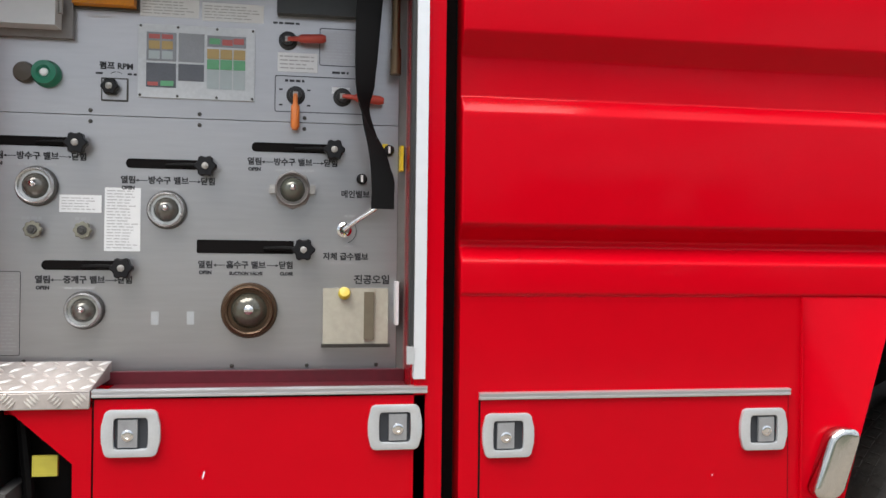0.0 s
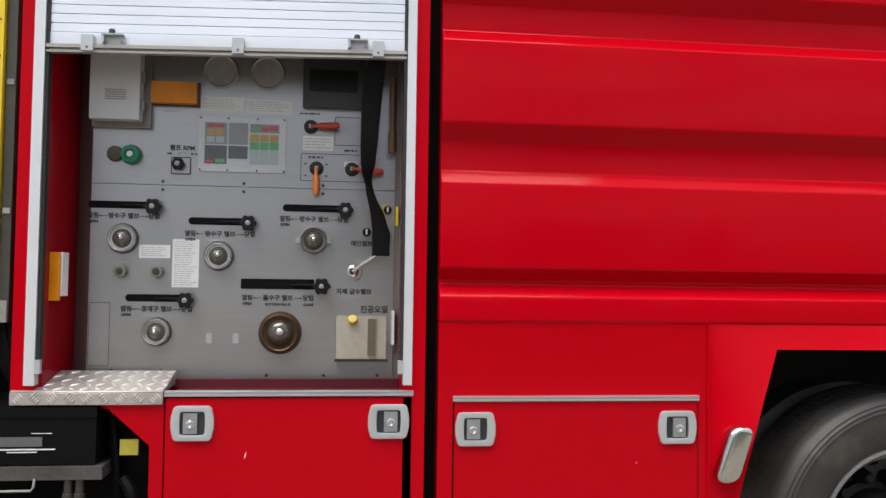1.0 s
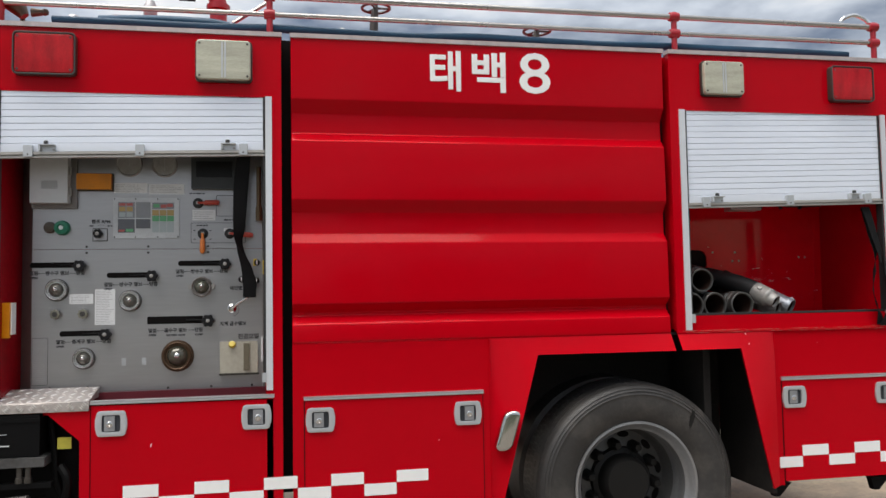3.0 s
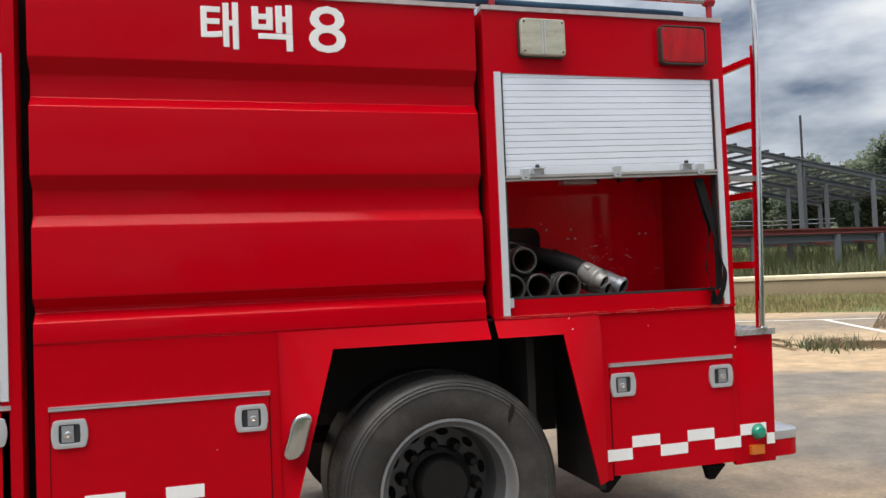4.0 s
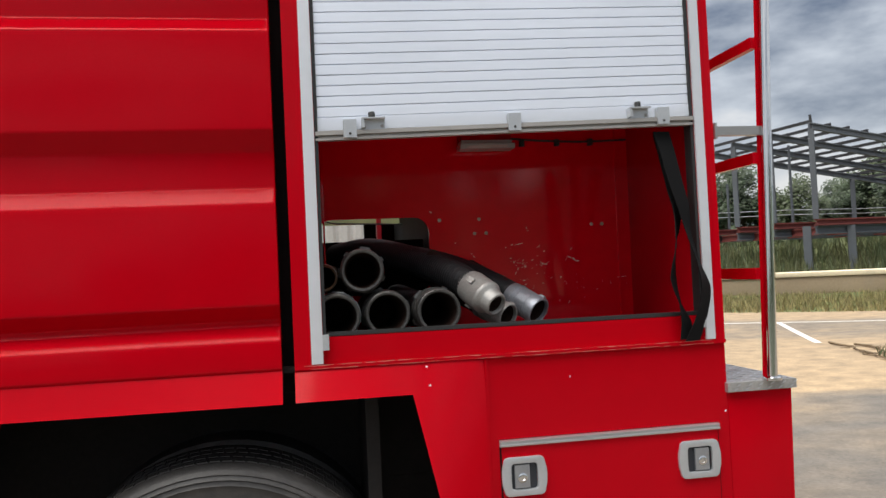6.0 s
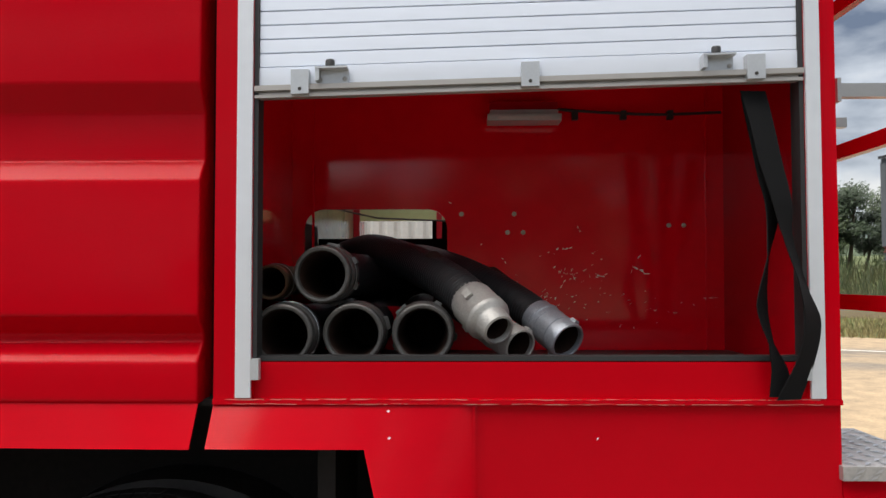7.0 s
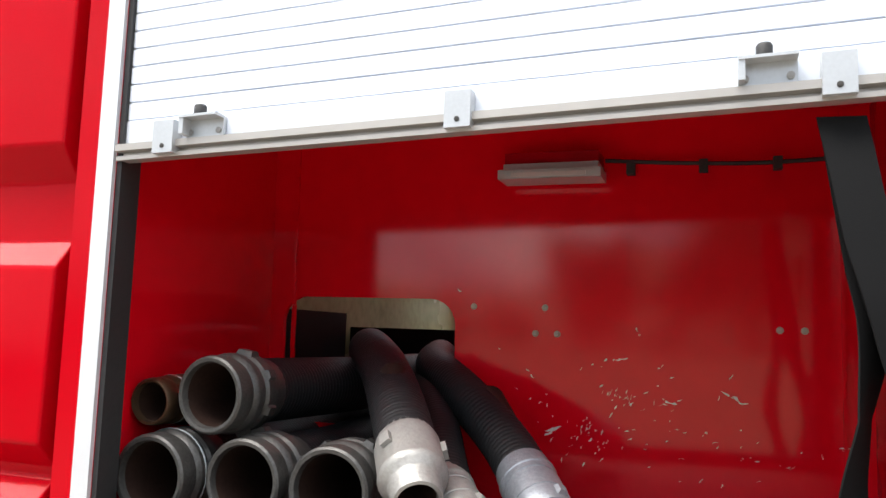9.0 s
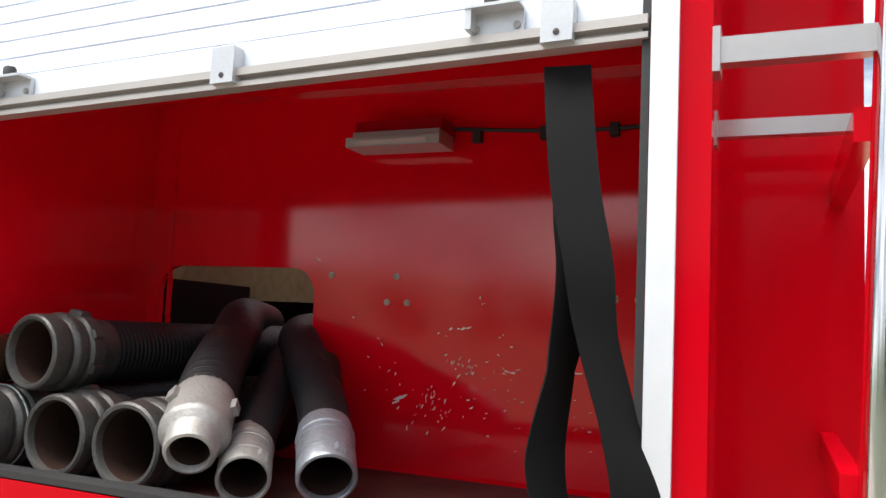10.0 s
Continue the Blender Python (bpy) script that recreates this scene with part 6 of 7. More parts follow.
LEAN = 0.036
bm = new_bm()
leaning(bm, 3.764, 3.777, 0.002, 0.012, 1.19, 2.68, LEAN)
part("ladder_stile", bm, RED, truck, "red ladder stile")
for lz in (1.52, 1.887, 2.256, 2.60):
    bm = new_bm()
    x_ = 3.760 + LEAN * (lz - 1.19)
    box(bm, x_ - 0.012, x_ + 0.010, 0.010, 0.42, lz - 0.018, lz + 0.018)
    part("ladder_rung", bm, RED, truck, "red ladder rung")
bm = new_bm()
tube(bm, smooth_path([(3.781, -0.015, 1.19), (3.806, -0.015, 1.9), (3.834, -0.015, 2.7), (3.83, 0.02, 3.05), (3.74, 0.07, 3.15)], 6), 0.016, 12)
lathe(bm, [(0.03, 0), (0.03, 0.008), (0.02, 0.012)], (3.781, -0.015, 1.188), axis=(0, 0, 1), seg=14)
part("grab_rail", bm, CHROME, truck, "tall bright grab rail")
for gy, gz, gt in ((0.008, 1.973, 0.0145), (0.30, 1.962, 0.012)):
    bm = new_bm()
    box(bm, RX1 + (0.004 if gy < 0.1 else -0.018), 3.80, gy - 0.012, gy + 0.010, gz - gt, gz + gt)
    off = 0.0 if gy < 0.1 else -0.022
    box(bm, RX1 + off, RX1 + off + 0.008, gy - 0.018, gy + 0.016, gz - 0.025, gz + 0.025)
    bevelled(bm, 0.003, 1)
    part("rail_bracket", bm, RAIL, truck, "flat aluminium rail bracket")
# ---------------------------------------------------------------- cab and chassis gear ahead of the pump module
def cab():
    bm = new_bm()
    prism(bm, [(-3.6, 0.95), (-1.42, 0.95), (-1.355, 1.02), (-1.355, 2.9), (-1.43, 3.12), (-3.5, 3.12), (-3.75, 1.9)], -0.05, DEEP + 0.02)
    bevelled(bm, 0.03, 3)
    c = part("cab", bm, CAB_RED, truck, "glossy bright red crew cab")
    bm = new_bm()
    box(bm, -1.36, -1.335, 0.10, DEEP - 0.1, 1.84, 3.04)
    bevelled(bm, 0.02, 2)
    part("cab_back_panel", bm, CAB_RED, c)
    bm = new_bm()                                                  # upright grab rail on the cab's side
    tube(bm, smooth_path([(-1.497, -0.052, 1.736), (-1.520, -0.085, 1.740), (-1.532, -0.098, 1.775), (-1.536, -0.098, 2.05), (-1.540, -0.098, 2.375), (-1.534, -0.085, 2.408), (-1.522, -0.052, 2.413)], 6), 0.011, 10)
    rail = part("cab_grab_rail", bm, RAIL, c, "upright metal grab rail")
    for x, z in ((-1.495, 1.736), (-1.52, 2.413)):
        bm = new_bm()
        lathe(bm, [(0.026, 0), (0.026, 0.006), (0.014, 0.014), (0.0, 0.014)], (x, -0.0505, z), seg=16)
        part("rail_foot", bm, CAST, rail)
    bm = new_bm()
    box(bm, -1.353, -1.30, 0.12, DEEP - 0.1, 1.03, 1.84)
    part("engine_cover", bm, BLACK, truck, "black engine cover behind the cab")
    bm = new_bm()
    box(bm, -1.3535, -1.180, -0.018, 0.118, 1.558, 1.825)
    bevelled(bm, 0.01, 2)
    b = part("air_filter_box", bm, BLACK, truck, "black box with white instruction labels")
    for z0, z1, n in ((1.705, 1.803, 7), (1.597, 1.700, 8)):
        bm = new_bm()
        box(bm, -1.345, -1.195, -0.0195, -0.0182, z0, z1)
        l = part("label", bm, PAPER, b, "white printed label")
        bm = new_bm()
        rnd = random.Random(n)
        for k in range(n):
            zz = z1 - 0.01 - (z1 - z0 - 0.015) * k / n
            box(bm, -1.335, -1.21 - rnd.uniform(0, 0.03), -0.0202, -0.0195, zz - 0.004, zz)
        part("label_print", bm, INK_PALE, b)


cab()

# battery box with its bracket and handle
bm = new_bm()
box(bm, -1.240, -0.752, -0.01, 0.35, 0.850, 1.032)
box(bm, -1.243, -0.749, -0.014, 0.355, 1.000, 1.016)
bevelled(bm, 0.010, 2)
bat = part("battery_box", bm, BLACK, truck, "black battery box")
bm = new_bm()
box(bm, -1.052, -0.915, -0.0135, -0.0105, 0.908, 0.938)
part("worn_logo", bm, mat("worn_grey_print", (0.10, 0.10, 0.10), 0.5, var=0.3), bat)
bm = new_bm()
box(bm, -1.10, -0.875, -0.0135, -0.0105, 0.897, 0.901)
box(bm, -1.02, -0.93, -0.0135, -0.0105, 0.889, 0.892)
lathe(bm, [(0.008, 0), (0.008, 0.002), (0.004, 0.002), (0.004, 0.0)], (-1.09, -0.0105, 0.946), seg=14)
box(bm, -0.95, -0.886, -0.0125, -0.0105, 0.9485, 0.9505)
part("print_line", bm, PAPER, bat)
bm = new_bm()
box(bm, -1.27, -0.725, -0.03, 0.36, 0.806, 0.846)
bevelled(bm, 0.004, 2)
part("battery_tray", bm, mat("worn_galvanised_tray", (0.075, 0.074, 0.074), 0.45, 0.3, var=0.4, scale=10, dirt=(0.02, 0.018, 0.016), dirt_amount=0.5, dirt_scale=5), truck, "worn steel battery tray")
for xx in (-1.203, -1.168, -0.832, -0.797):
    bm = new_bm()
    lathe(bm, [(0.013, 0), (0.013, 0.045), (0.017, 0.047), (0.017, 0.07), (0.0, 0.07)], (xx, -0.012, 0.806), axis=(0, 0, -1), seg=14)
    part("tray_leg", bm, BEZEL, truck)
bm = new_bm()
box(bm, -1.245, -0.70, -0.02, 0.02, 0.712, 0.734)
bevelled(bm, 0.003, 1)
part("tray_crossbar", bm, BLACK, truck)
bm = new_bm()
tube(bm, [(-1.072, -0.034, 0.812), (-1.074, -0.045, 0.790), (-1.066, -0.045, 0.777), (-0.933, -0.045, 0.777), (-0.925, -0.045, 0.790), (-0.927, -0.034, 0.812)], 0.004, 8)
part("tray_handle", bm, CAST, truck, "thin metal pull handle")
bm = new_bm()
box(bm, -1.95, -0.70, 0.25, 0.6, 0.45, 0.99)
box(bm, -1.299, -1.03, 0.40, 0.46, 0.992, 1.84)
part("frame_box", bm, BLACK, truck)
for z_, r_ in ((0.86, 0.125), (0.60, 0.12)):
    bm = new_bm()
    lathe(bm, [(0.0, -0.03), (r_ * 0.7, -0.02), (r_ * 0.95, 0.02), (r_, 0.06), (r_, 0.7), (r_ * 0.8, 0.78), (0, 0.8)], (-1.375, 0.10, z_), axis=(-1, 0, 0), seg=28)
    part("air_tank", bm, mat("dull_grey_air_tank", (0.11, 0.10, 0.088), 0.6, 0.1, var=0.15), truck, "dull grey compressed air tank")
bm = new_bm()
tube(bm, smooth_path([(-1.20, 0.02, 0.64), (-1.0, 0.0, 0.62), (-0.8, 0.0, 0.63)], 5), 0.05, 12)
part("lower_tank", bm, STEEL_DK, truck)
bm = new_bm()
box(bm, -0.690, -0.632, 0.035, 0.045, 0.868, 0.918)
part("yellow_plate", bm, mat("faded_yellow_plate", (0.45, 0.40, 0.05), 0.5, var=0.15), truck, "small faded yellow plate")
bm = new_bm()
box(bm, -0.76, -0.60, 0.12, 0.16, 0.6, 1.03)
tube(bm, smooth_path([(-0.73, 0.08, 1.0), (-0.71, 0.07, 0.85), (-0.70, 0.07, 0.72), (-0.66, 0.08, 0.6)], 6), 0.014, 8)
tube(bm, smooth_path([(-0.68, 0.05, 0.79), (-0.645, 0.03, 0.73), (-0.66, 0.05, 0.62)], 6), 0.020, 8)
part("chassis_cable", bm, BLACK, truck, "black cables and fittings")
for k in range(3):
    bm = new_bm()
    tube(bm, smooth_path([(-1.22 + 0.03 * k, 0.05 + 0.03 * k, 2.28), (-1.19 + 0.025 * k, 0.05, 1.9), (-1.13 + 0.03 * k, 0.06, 1.45), (-1.08 + 0.03 * k, 0.05, 1.22 - 0.03 * k), (-1.02 + 0.02 * k, 0.08, 1.06)], 6), 0.016 if k else 0.019, 8)
    part("mast_cable", bm, BLACK, truck, "black cables and fittings")
bm = new_bm()
box(bm, -1.165, -1.125, 0.03, 0.06, 1.36, 1.42)
lathe(bm, [(0.016, 0), (0.016, 0.02), (0.010, 0.026), (0.0, 0.026)], (-1.145, 0.03, 1.375), seg=12)
part("cable_joint", bm, STEEL_DK, truck)

# telescopic mast tubes standing between the cab and the module
for nm, a, b, y0, z0, z1, m_ in (("mast_rail", -1.188, -1.150, 0.02, 2.315, 2.872, YELLOW), ("mast_rail", -1.112, -1.078, 0.0, 1.27, 2.86, YELLOW), ("mast_tube", -1.222, -1.190, 0.03, 2.33, 2.868, GREY_TUBE), ("mast_tube", -1.148, -1.114, 0.03, 2.33, 2.868, GREY_TUBE), ("mast_tube", -1.072, -1.042, 0.015, 1.30, 2.866, GREY_TUBE)):
    bm = new_bm()
    box(bm, a, b, y0, y0 + 0.035, z0, z1)
    bevelled(bm, 0.005, 2)
    r_ = part(nm, bm, m_, truck, "yellow mast rail" if m_ is YELLOW else "grey mast tube")
    if m_ is YELLOW:
        bm = new_bm()
        k = z0 + 0.05
        while k < z1:
            lathe(bm, [(0.0035, 0), (0.0035, 0.0006)], ((a + b) / 2 + 0.007, y0, k), seg=8)
            k += 0.12
        tagged(part("rail_hole", bm, BEZEL, r_), kind="stuff")
    else:
        for zz in (z0 + 0.02, z0 + 0.36, z0 + 0.78, z0 + 1.2):
            if zz < z1 - 0.1:
                bm = new_bm()
                box(bm, a + 0.004, b - 0.004, y0 - 0.004, y0 + 0.02, zz - 0.009 if zz > z0 + 0.1 else zz - 0.02, zz + (0.009 if zz > z0 + 0.1 else 0.05))
                part("tube_clip", bm, CAST, r_)


# ---------------------------------------------------------------- suction hoses in the rear locker
def mouth(bm, o, d, r, lug=3, turn=0.0):
    """A coupling at the end of a hose: open bore, rolled lip, collars and lugs. o is the lip's centre, d points out."""
    prof = [(0.80, -0.03), (0.81, -0.006), (0.84, -0.001), (0.92, 0.0), (0.975, -0.003), (0.995, -0.010), (0.995, -0.030), (0.94, -0.034), (0.94, -0.040), (1.03, -0.046), (1.045, -0.050),
            (1.045, -0.061), (0.97, -0.066), (0.97, -0.072), (1.045, -0.077), (1.045, -0.100), (0.93, -0.107), (0.88, -0.145), (0.80, -0.15)]
    lathe(bm, [(r * k, h) for k, h in prof], o, axis=d, seg=36, caps=False)
    q = Vector(d).to_track_quat("Z", "Y")
    lugs = []
    for k in range(lug):
        bl = new_bm()
        a = 2 * math.pi * k / lug + turn
        c, s = math.cos(a), math.sin(a)
        vs = []
        half = 0.017 if lug < 5 or k % 2 else 0.010
        for rr, e in ((r * 1.0, 0.0), (r * 1.135, 0.003)):
            for hh in (-0.098 + e, -0.074 - e):
                for w in (-half + e, half - e):
                    vs.append(bl.verts.new(Vector(o) + q @ Vector((rr * c - w * s, rr * s + w * c, hh))))
        for f in ((0, 1, 3, 2), (4, 6, 7, 5), (0, 4, 5, 1), (2, 3, 7, 6), (0, 2, 6, 4), (1, 5, 7, 3)):
            bl.faces.new([vs[i] for i in f])
        bmesh.ops.recalc_face_normals(bl, faces=bl.faces[:])
        lugs.append(bl)
    return lugs


def neck(bm, o, d, r, turn=0.0):
    """A stepped bright coupling: narrow open neck in front of a broad collar with lugs."""
    lathe(bm, [(r * 0.565, -0.02), (r * 0.565, -0.003), (r * 0.60, 0.0), (r * 0.69, -0.0015), (r * 0.74, -0.008), (r * 0.765, -0.030), (r * 0.81, -0.036), (r * 0.95, -0.041), (r * 1.0, -0.046), (r * 1.03, -0.050), (r * 1.03, -0.055), (r * 1.0, -0.058), (r * 1.0, -0.122), (r * 0.96, -0.130), (r * 0.86, -0.15)], o, axis=d, seg=30, caps=False)
    q = Vector(d).to_track_quat("Z", "Y")
    lugs = []
    for k in range(3):
        bl = new_bm()
        a = 2 * math.pi * k / 3 + turn
        c, s = math.cos(a), math.sin(a)
        vs = []
        for rr in (r * 0.96, r * 1.14):
            for hh in (-0.108, -0.086):
                for w in (-0.009, 0.009):
                    vs.append(bl.verts.new(Vector(o) + q @ Vector((rr * c - w * s, rr * s + w * c, hh))))
        for f in ((0, 1, 3, 2), (4, 6, 7, 5), (0, 4, 5, 1), (2, 3, 7, 6), (0, 2, 6, 4), (1, 5, 7, 3)):
            bl.faces.new([vs[i] for i in f])
        bmesh.ops.recalc_face_normals(bl, faces=bl.faces[:])
        lugs.append(bl)
    return lugs


def sleeve(bm, o, d, r, turn=0.0):
    """A straight turned coupling: wide thin-lipped bore, grooves, a back ring and two small lugs near the lip."""
    lathe(bm, [(r * 0.84, -0.03), (r * 0.85, -0.002), (r * 0.89, 0.0), (r * 0.97, -0.001), (r, -0.004), (r, -0.032), (r * 0.965, -0.033), (r * 0.965, -0.036), (r, -0.037), (r, -0.074), (r * 0.965, -0.075), (r * 0.965, -0.078), (r, -0.079), (r, -0.090), (r * 1.035, -0.092), (r * 1.035, -0.100), (r * 0.98, -0.103), (r * 0.97, -0.125), (r * 0.86, -0.13)], o, axis=d, seg=34, caps=False)
    q = Vector(d).to_track_quat("Z", "Y")
    lugs = []
    for k in range(2):
        bl = new_bm()
        a = math.pi * k + turn
        c, s = math.cos(a), math.sin(a)
        vs = []
        for rr, e in ((r * 0.98, 0.0), (r * 1.13, 0.003)):
            for hh in (-0.028 + e, -0.008 - e):
                for w in (-0.009 + e, 0.009 - e):
                    vs.append(bl.verts.new(Vector(o) + q @ Vector((rr * c - w * s, rr * s + w * c, hh))))
        for f in ((0, 1, 3, 2), (4, 6, 7, 5), (0, 4, 5, 1), (2, 3, 7, 6), (0, 2, 6, 4), (1, 5, 7, 3)):
            bl.faces.new([vs[i] for i in f])
        bmesh.ops.recalc_face_normals(bl, faces=bl.faces[:])
        lugs.append(bl)
    return lugs


def suction_hose(pts, r, metal, label, end, turn=0.0, lug=3, band=0.0):
    pts = [Vector(p) for p in pts]
    h = thing("suction_hose", tuple(pts[0]), label, "hose", "suction hoses in the locker")
    path = smooth_path(pts, 10)
    d = (path[0] - path[4]).normalized()
    bm = new_bm()
    if end == "mouth":
        lugs = mouth(bm, pts[0], d, r, lug, turn)
    else:
        lugs = (neck if end == "neck" else sleeve)(bm, pts[0], d, r, turn)
    bmesh.ops.recalc_face_normals(bm, faces=bm.faces[:])
    coupling = part("coupling", bm, metal, h, "worn metal hose coupling")
    for bl in lugs:
        part("lug", bl, metal, coupling)
    if band:
        bm = new_bm()
        lathe(bm, [(r * 1.035, -band), (r * 1.06, -band - 0.001), (r * 1.06, -band - 0.004), (r * 1.035, -band - 0.005)], pts[0], axis=d, seg=30, caps=False)
        part("wire_band", bm, LATCH, coupling, "bright wire band")
    bm = new_bm()
    line = [pts[0] - d * 0.11]
    for a, b in zip(path, path[1:]):
        n = max(1, int((b - a).length / 0.0024))
        for k in range(n):
            q = a.lerp(b, k / n)
            if (q - pts[0]).length > 0.12:
                line.append(q)
    wide = 0.89 if end == "mouth" else 0.94
    tube(bm, line, [r * wide * (0.974, 0.993, 1.0, 0.993)[k % 4] for k in range(len(line))], 24, False)
    part("hose_body", bm, HOSE, h, "ribbed black rubber")
    bm = new_bm()
    rb = r * {"mouth": 0.805, "neck": 0.56, "sleeve": 0.835}[end]
    lathe(bm, [(rb, -0.013), (rb * 0.97, -0.05), (rb * 0.9, -0.13), (rb * 0.88, -0.34), (0.0, -0.34)], pts[0], axis=d, seg=26, caps=False)
    part("bore", bm, BORE, h, "dark brown bore")
    return h


ZF = 1.379
DULL = "black suction hose with a dull dark coupling"
suction_hose([(2.446, 0.072, ZF + 0.0735), (2.446, 0.30, ZF + 0.072), (2.45, 0.50, ZF + 0.072), (2.46, 0.9, ZF + 0.09)], 0.070, CAST_DK, DULL, "mouth", 0.4, 0, 0.055)
suction_hose([(2.600, 0.108, ZF + 0.0735), (2.598, 0.32, ZF + 0.072), (2.595, 0.50, ZF + 0.072), (2.59, 0.9, ZF + 0.09)], 0.070, CAST_DK, DULL, "mouth", 0.3, 4)
suction_hose([(2.758, 0.104, ZF + 0.0735), (2.752, 0.32, ZF + 0.072), (2.735, 0.50, ZF + 0.072), (2.72, 0.9, ZF + 0.09)], 0.070, CAST_DK, DULL, "mouth", 1.1, 5)
suction_hose([(2.528, 0.108, ZF + 0.208), (2.54, 0.32, ZF + 0.208), (2.57, 0.54, ZF + 0.208), (2.60, 0.9, ZF + 0.212)], 0.066, CAST_DK, "black suction hose lying on top of the stack", "mouth", 0.5, 7)
suction_hose([(2.412, 0.105, ZF + 0.190), (2.413, 0.30, ZF + 0.194), (2.42, 0.50, ZF + 0.196), (2.47, 0.9, ZF + 0.20)], 0.041, BROWN, "thinner black hose with a dark bronze coupling and wire band", "mouth", 0.5, 3, 0.052)
suction_hose([(2.927, 0.055, ZF + 0.084), (2.828, 0.22, ZF + 0.180), (2.70, 0.44, ZF + 0.246), (2.585, 0.62, ZF + 0.280), (2.48, 0.85, ZF + 0.272)], 0.052, CAST, "black suction hose ending in a stepped pale aluminium coupling", "neck", 0.3)
suction_hose([(3.092, 0.166, ZF + 0.051), (2.99, 0.31, ZF + 0.135), (2.87, 0.44, ZF + 0.205), (2.75, 0.60, ZF + 0.250), (2.67, 0.85, ZF + 0.265)], 0.046, CAST_BLUE, "black suction hose ending in a blue-grey metal sleeve", "sleeve", 1.2)
suction_hose([(2.979, 0.117, ZF + 0.044), (2.92, 0.21, ZF + 0.080), (2.84, 0.38, ZF + 0.15), (2.75, 0.58, ZF + 0.215), (2.66, 0.85, ZF + 0.24)], 0.041, CAST, "thin black hose ending in a small bright metal sleeve", "sleeve", 0.9)


# stand-in block for the unidentified dark mass low in the passage
bm = new_bm()
box(bm, 2.37, 2.84, 0.95, 1.40, 1.401, 1.712)
bevelled(bm, 0.01, 2)
crate = part("storage_crate", bm, BLACK, None)
tagged(crate, "plain black block for the dark mass in the passage", "crate")


# ---------------------------------------------------------------- surroundings
def place_from(az, dist, z=0.0, eye=(1.77, -2.94)):
    return Vector((eye[0] + dist * math.sin(radians(az)), eye[1] + dist * math.cos(radians(az)), z))


def strip(name, pts, width, z, material, label, category):
    bm = new_bm()
    for a, b in zip(pts, pts[1:]):
        a, b = Vector((*a, z)), Vector((*b, z))
        d = (b - a).normalized().cross(Vector((0, 0, 1))) * width / 2
        bm.faces.new([bm.verts.new(p) for p in (a - d, b - d, b + d, a + d)])
    bmesh.ops.recalc_face_normals(bm, faces=bm.faces[:])
    ob = part(name, bm, material, None)
    return tagged(ob, label, category, kind="structure")


strip("road_marking", [(8.0, 18.3), (13.39, 15.07), (16.10, 13.52), (22.0, 10.4)], 0.16, 0.006, LINE, "worn white parking line on the pavement", "marking")
strip("road_marking", [(13.35, 15.0), (12.2, 12.55), (11.3, 10.6)], 0.13, 0.006, LINE, "worn white parking line on the pavement", "marking")
strip("road_marking", [(16.1, 13.44), (14.58, 10.25), (12.6, 6.2)], 0.14, 0.006, LINE, "worn white parking line on the pavement", "marking")

# white container beyond the engine, seen through the lockers
box_c = thing("container", (1.2, 9.0, 0), "white ribbed container parked beyond the engine", "container")
bm = new_bm()
box(bm, -1.2, 3.4, 9.03, 11.4, 0.1, 2.55)
part("shell", bm, DULL_WHITE, box_c)
for k in range(23):
    bm = new_bm()
    prism_xy(bm, [(-1.18 + 0.2 * k, 9.029), (-1.14 + 0.2 * k, 8.995), (-1.06 + 0.2 * k, 8.995), (-1.02 + 0.2 * k, 9.029)], 0.2, 2.45)
    part("rib", bm, DULL_WHITE, box_c)
for cx_ in (-1.1, 3.3):
    bm = new_bm()
    box(bm, cx_ - 0.1, cx_ + 0.1, 9.05, 11.3, 0.0, 0.1)
    part("skid", bm, BLACK, box_c)

# grassy bank and the low concrete wall on it
A = Vector((8.0, 24.8, 0))
B = Vector((23.0, 11.5, 0))
along = (B - A).normalized()
away = Vector((-along.y, along.x, 0))
if away.y < 0:
    away = -away


BANK = [(0.0, -0.03), (0.7, 0.08), (2.2, 0.25), (3.0, 0.36), (6, 0.50), (10, 0.72), (16, 1.1), (30, 2.3), (50, 3.4), (80, 4.4), (200, 7.0)]


def bank():
    rnd = random.Random(3)
    bm = new_bm()
    prof = BANK
    n = 60
    rows = []
    for k in range(n + 1):
        p = A + along * (-40 + 110 * k / n)
        rows.append([bm.verts.new(p + away * (d + rnd.uniform(-0.15, 0.15)) + Vector((0, 0, z + (rnd.uniform(-0.05, 0.05) if i else 0)))) for i, (d, z) in enumerate(prof)])
    for a, b in zip(rows, rows[1:]):
        for i in range(len(prof) - 1):
            bm.faces.new((a[i], a[i + 1], b[i + 1], b[i]))
    bmesh.ops.recalc_face_normals(bm, faces=bm.faces[:])
    for f in bm.faces:
        f.smooth = True
    if bm.faces[0].normal.z < 0:
        bmesh.ops.reverse_faces(bm, faces=bm.faces[:])
    tagged(part("grass_bank", bm, MEADOW, None), "overgrown grassy bank beyond the pavement", "bank", kind="structure")


bank()


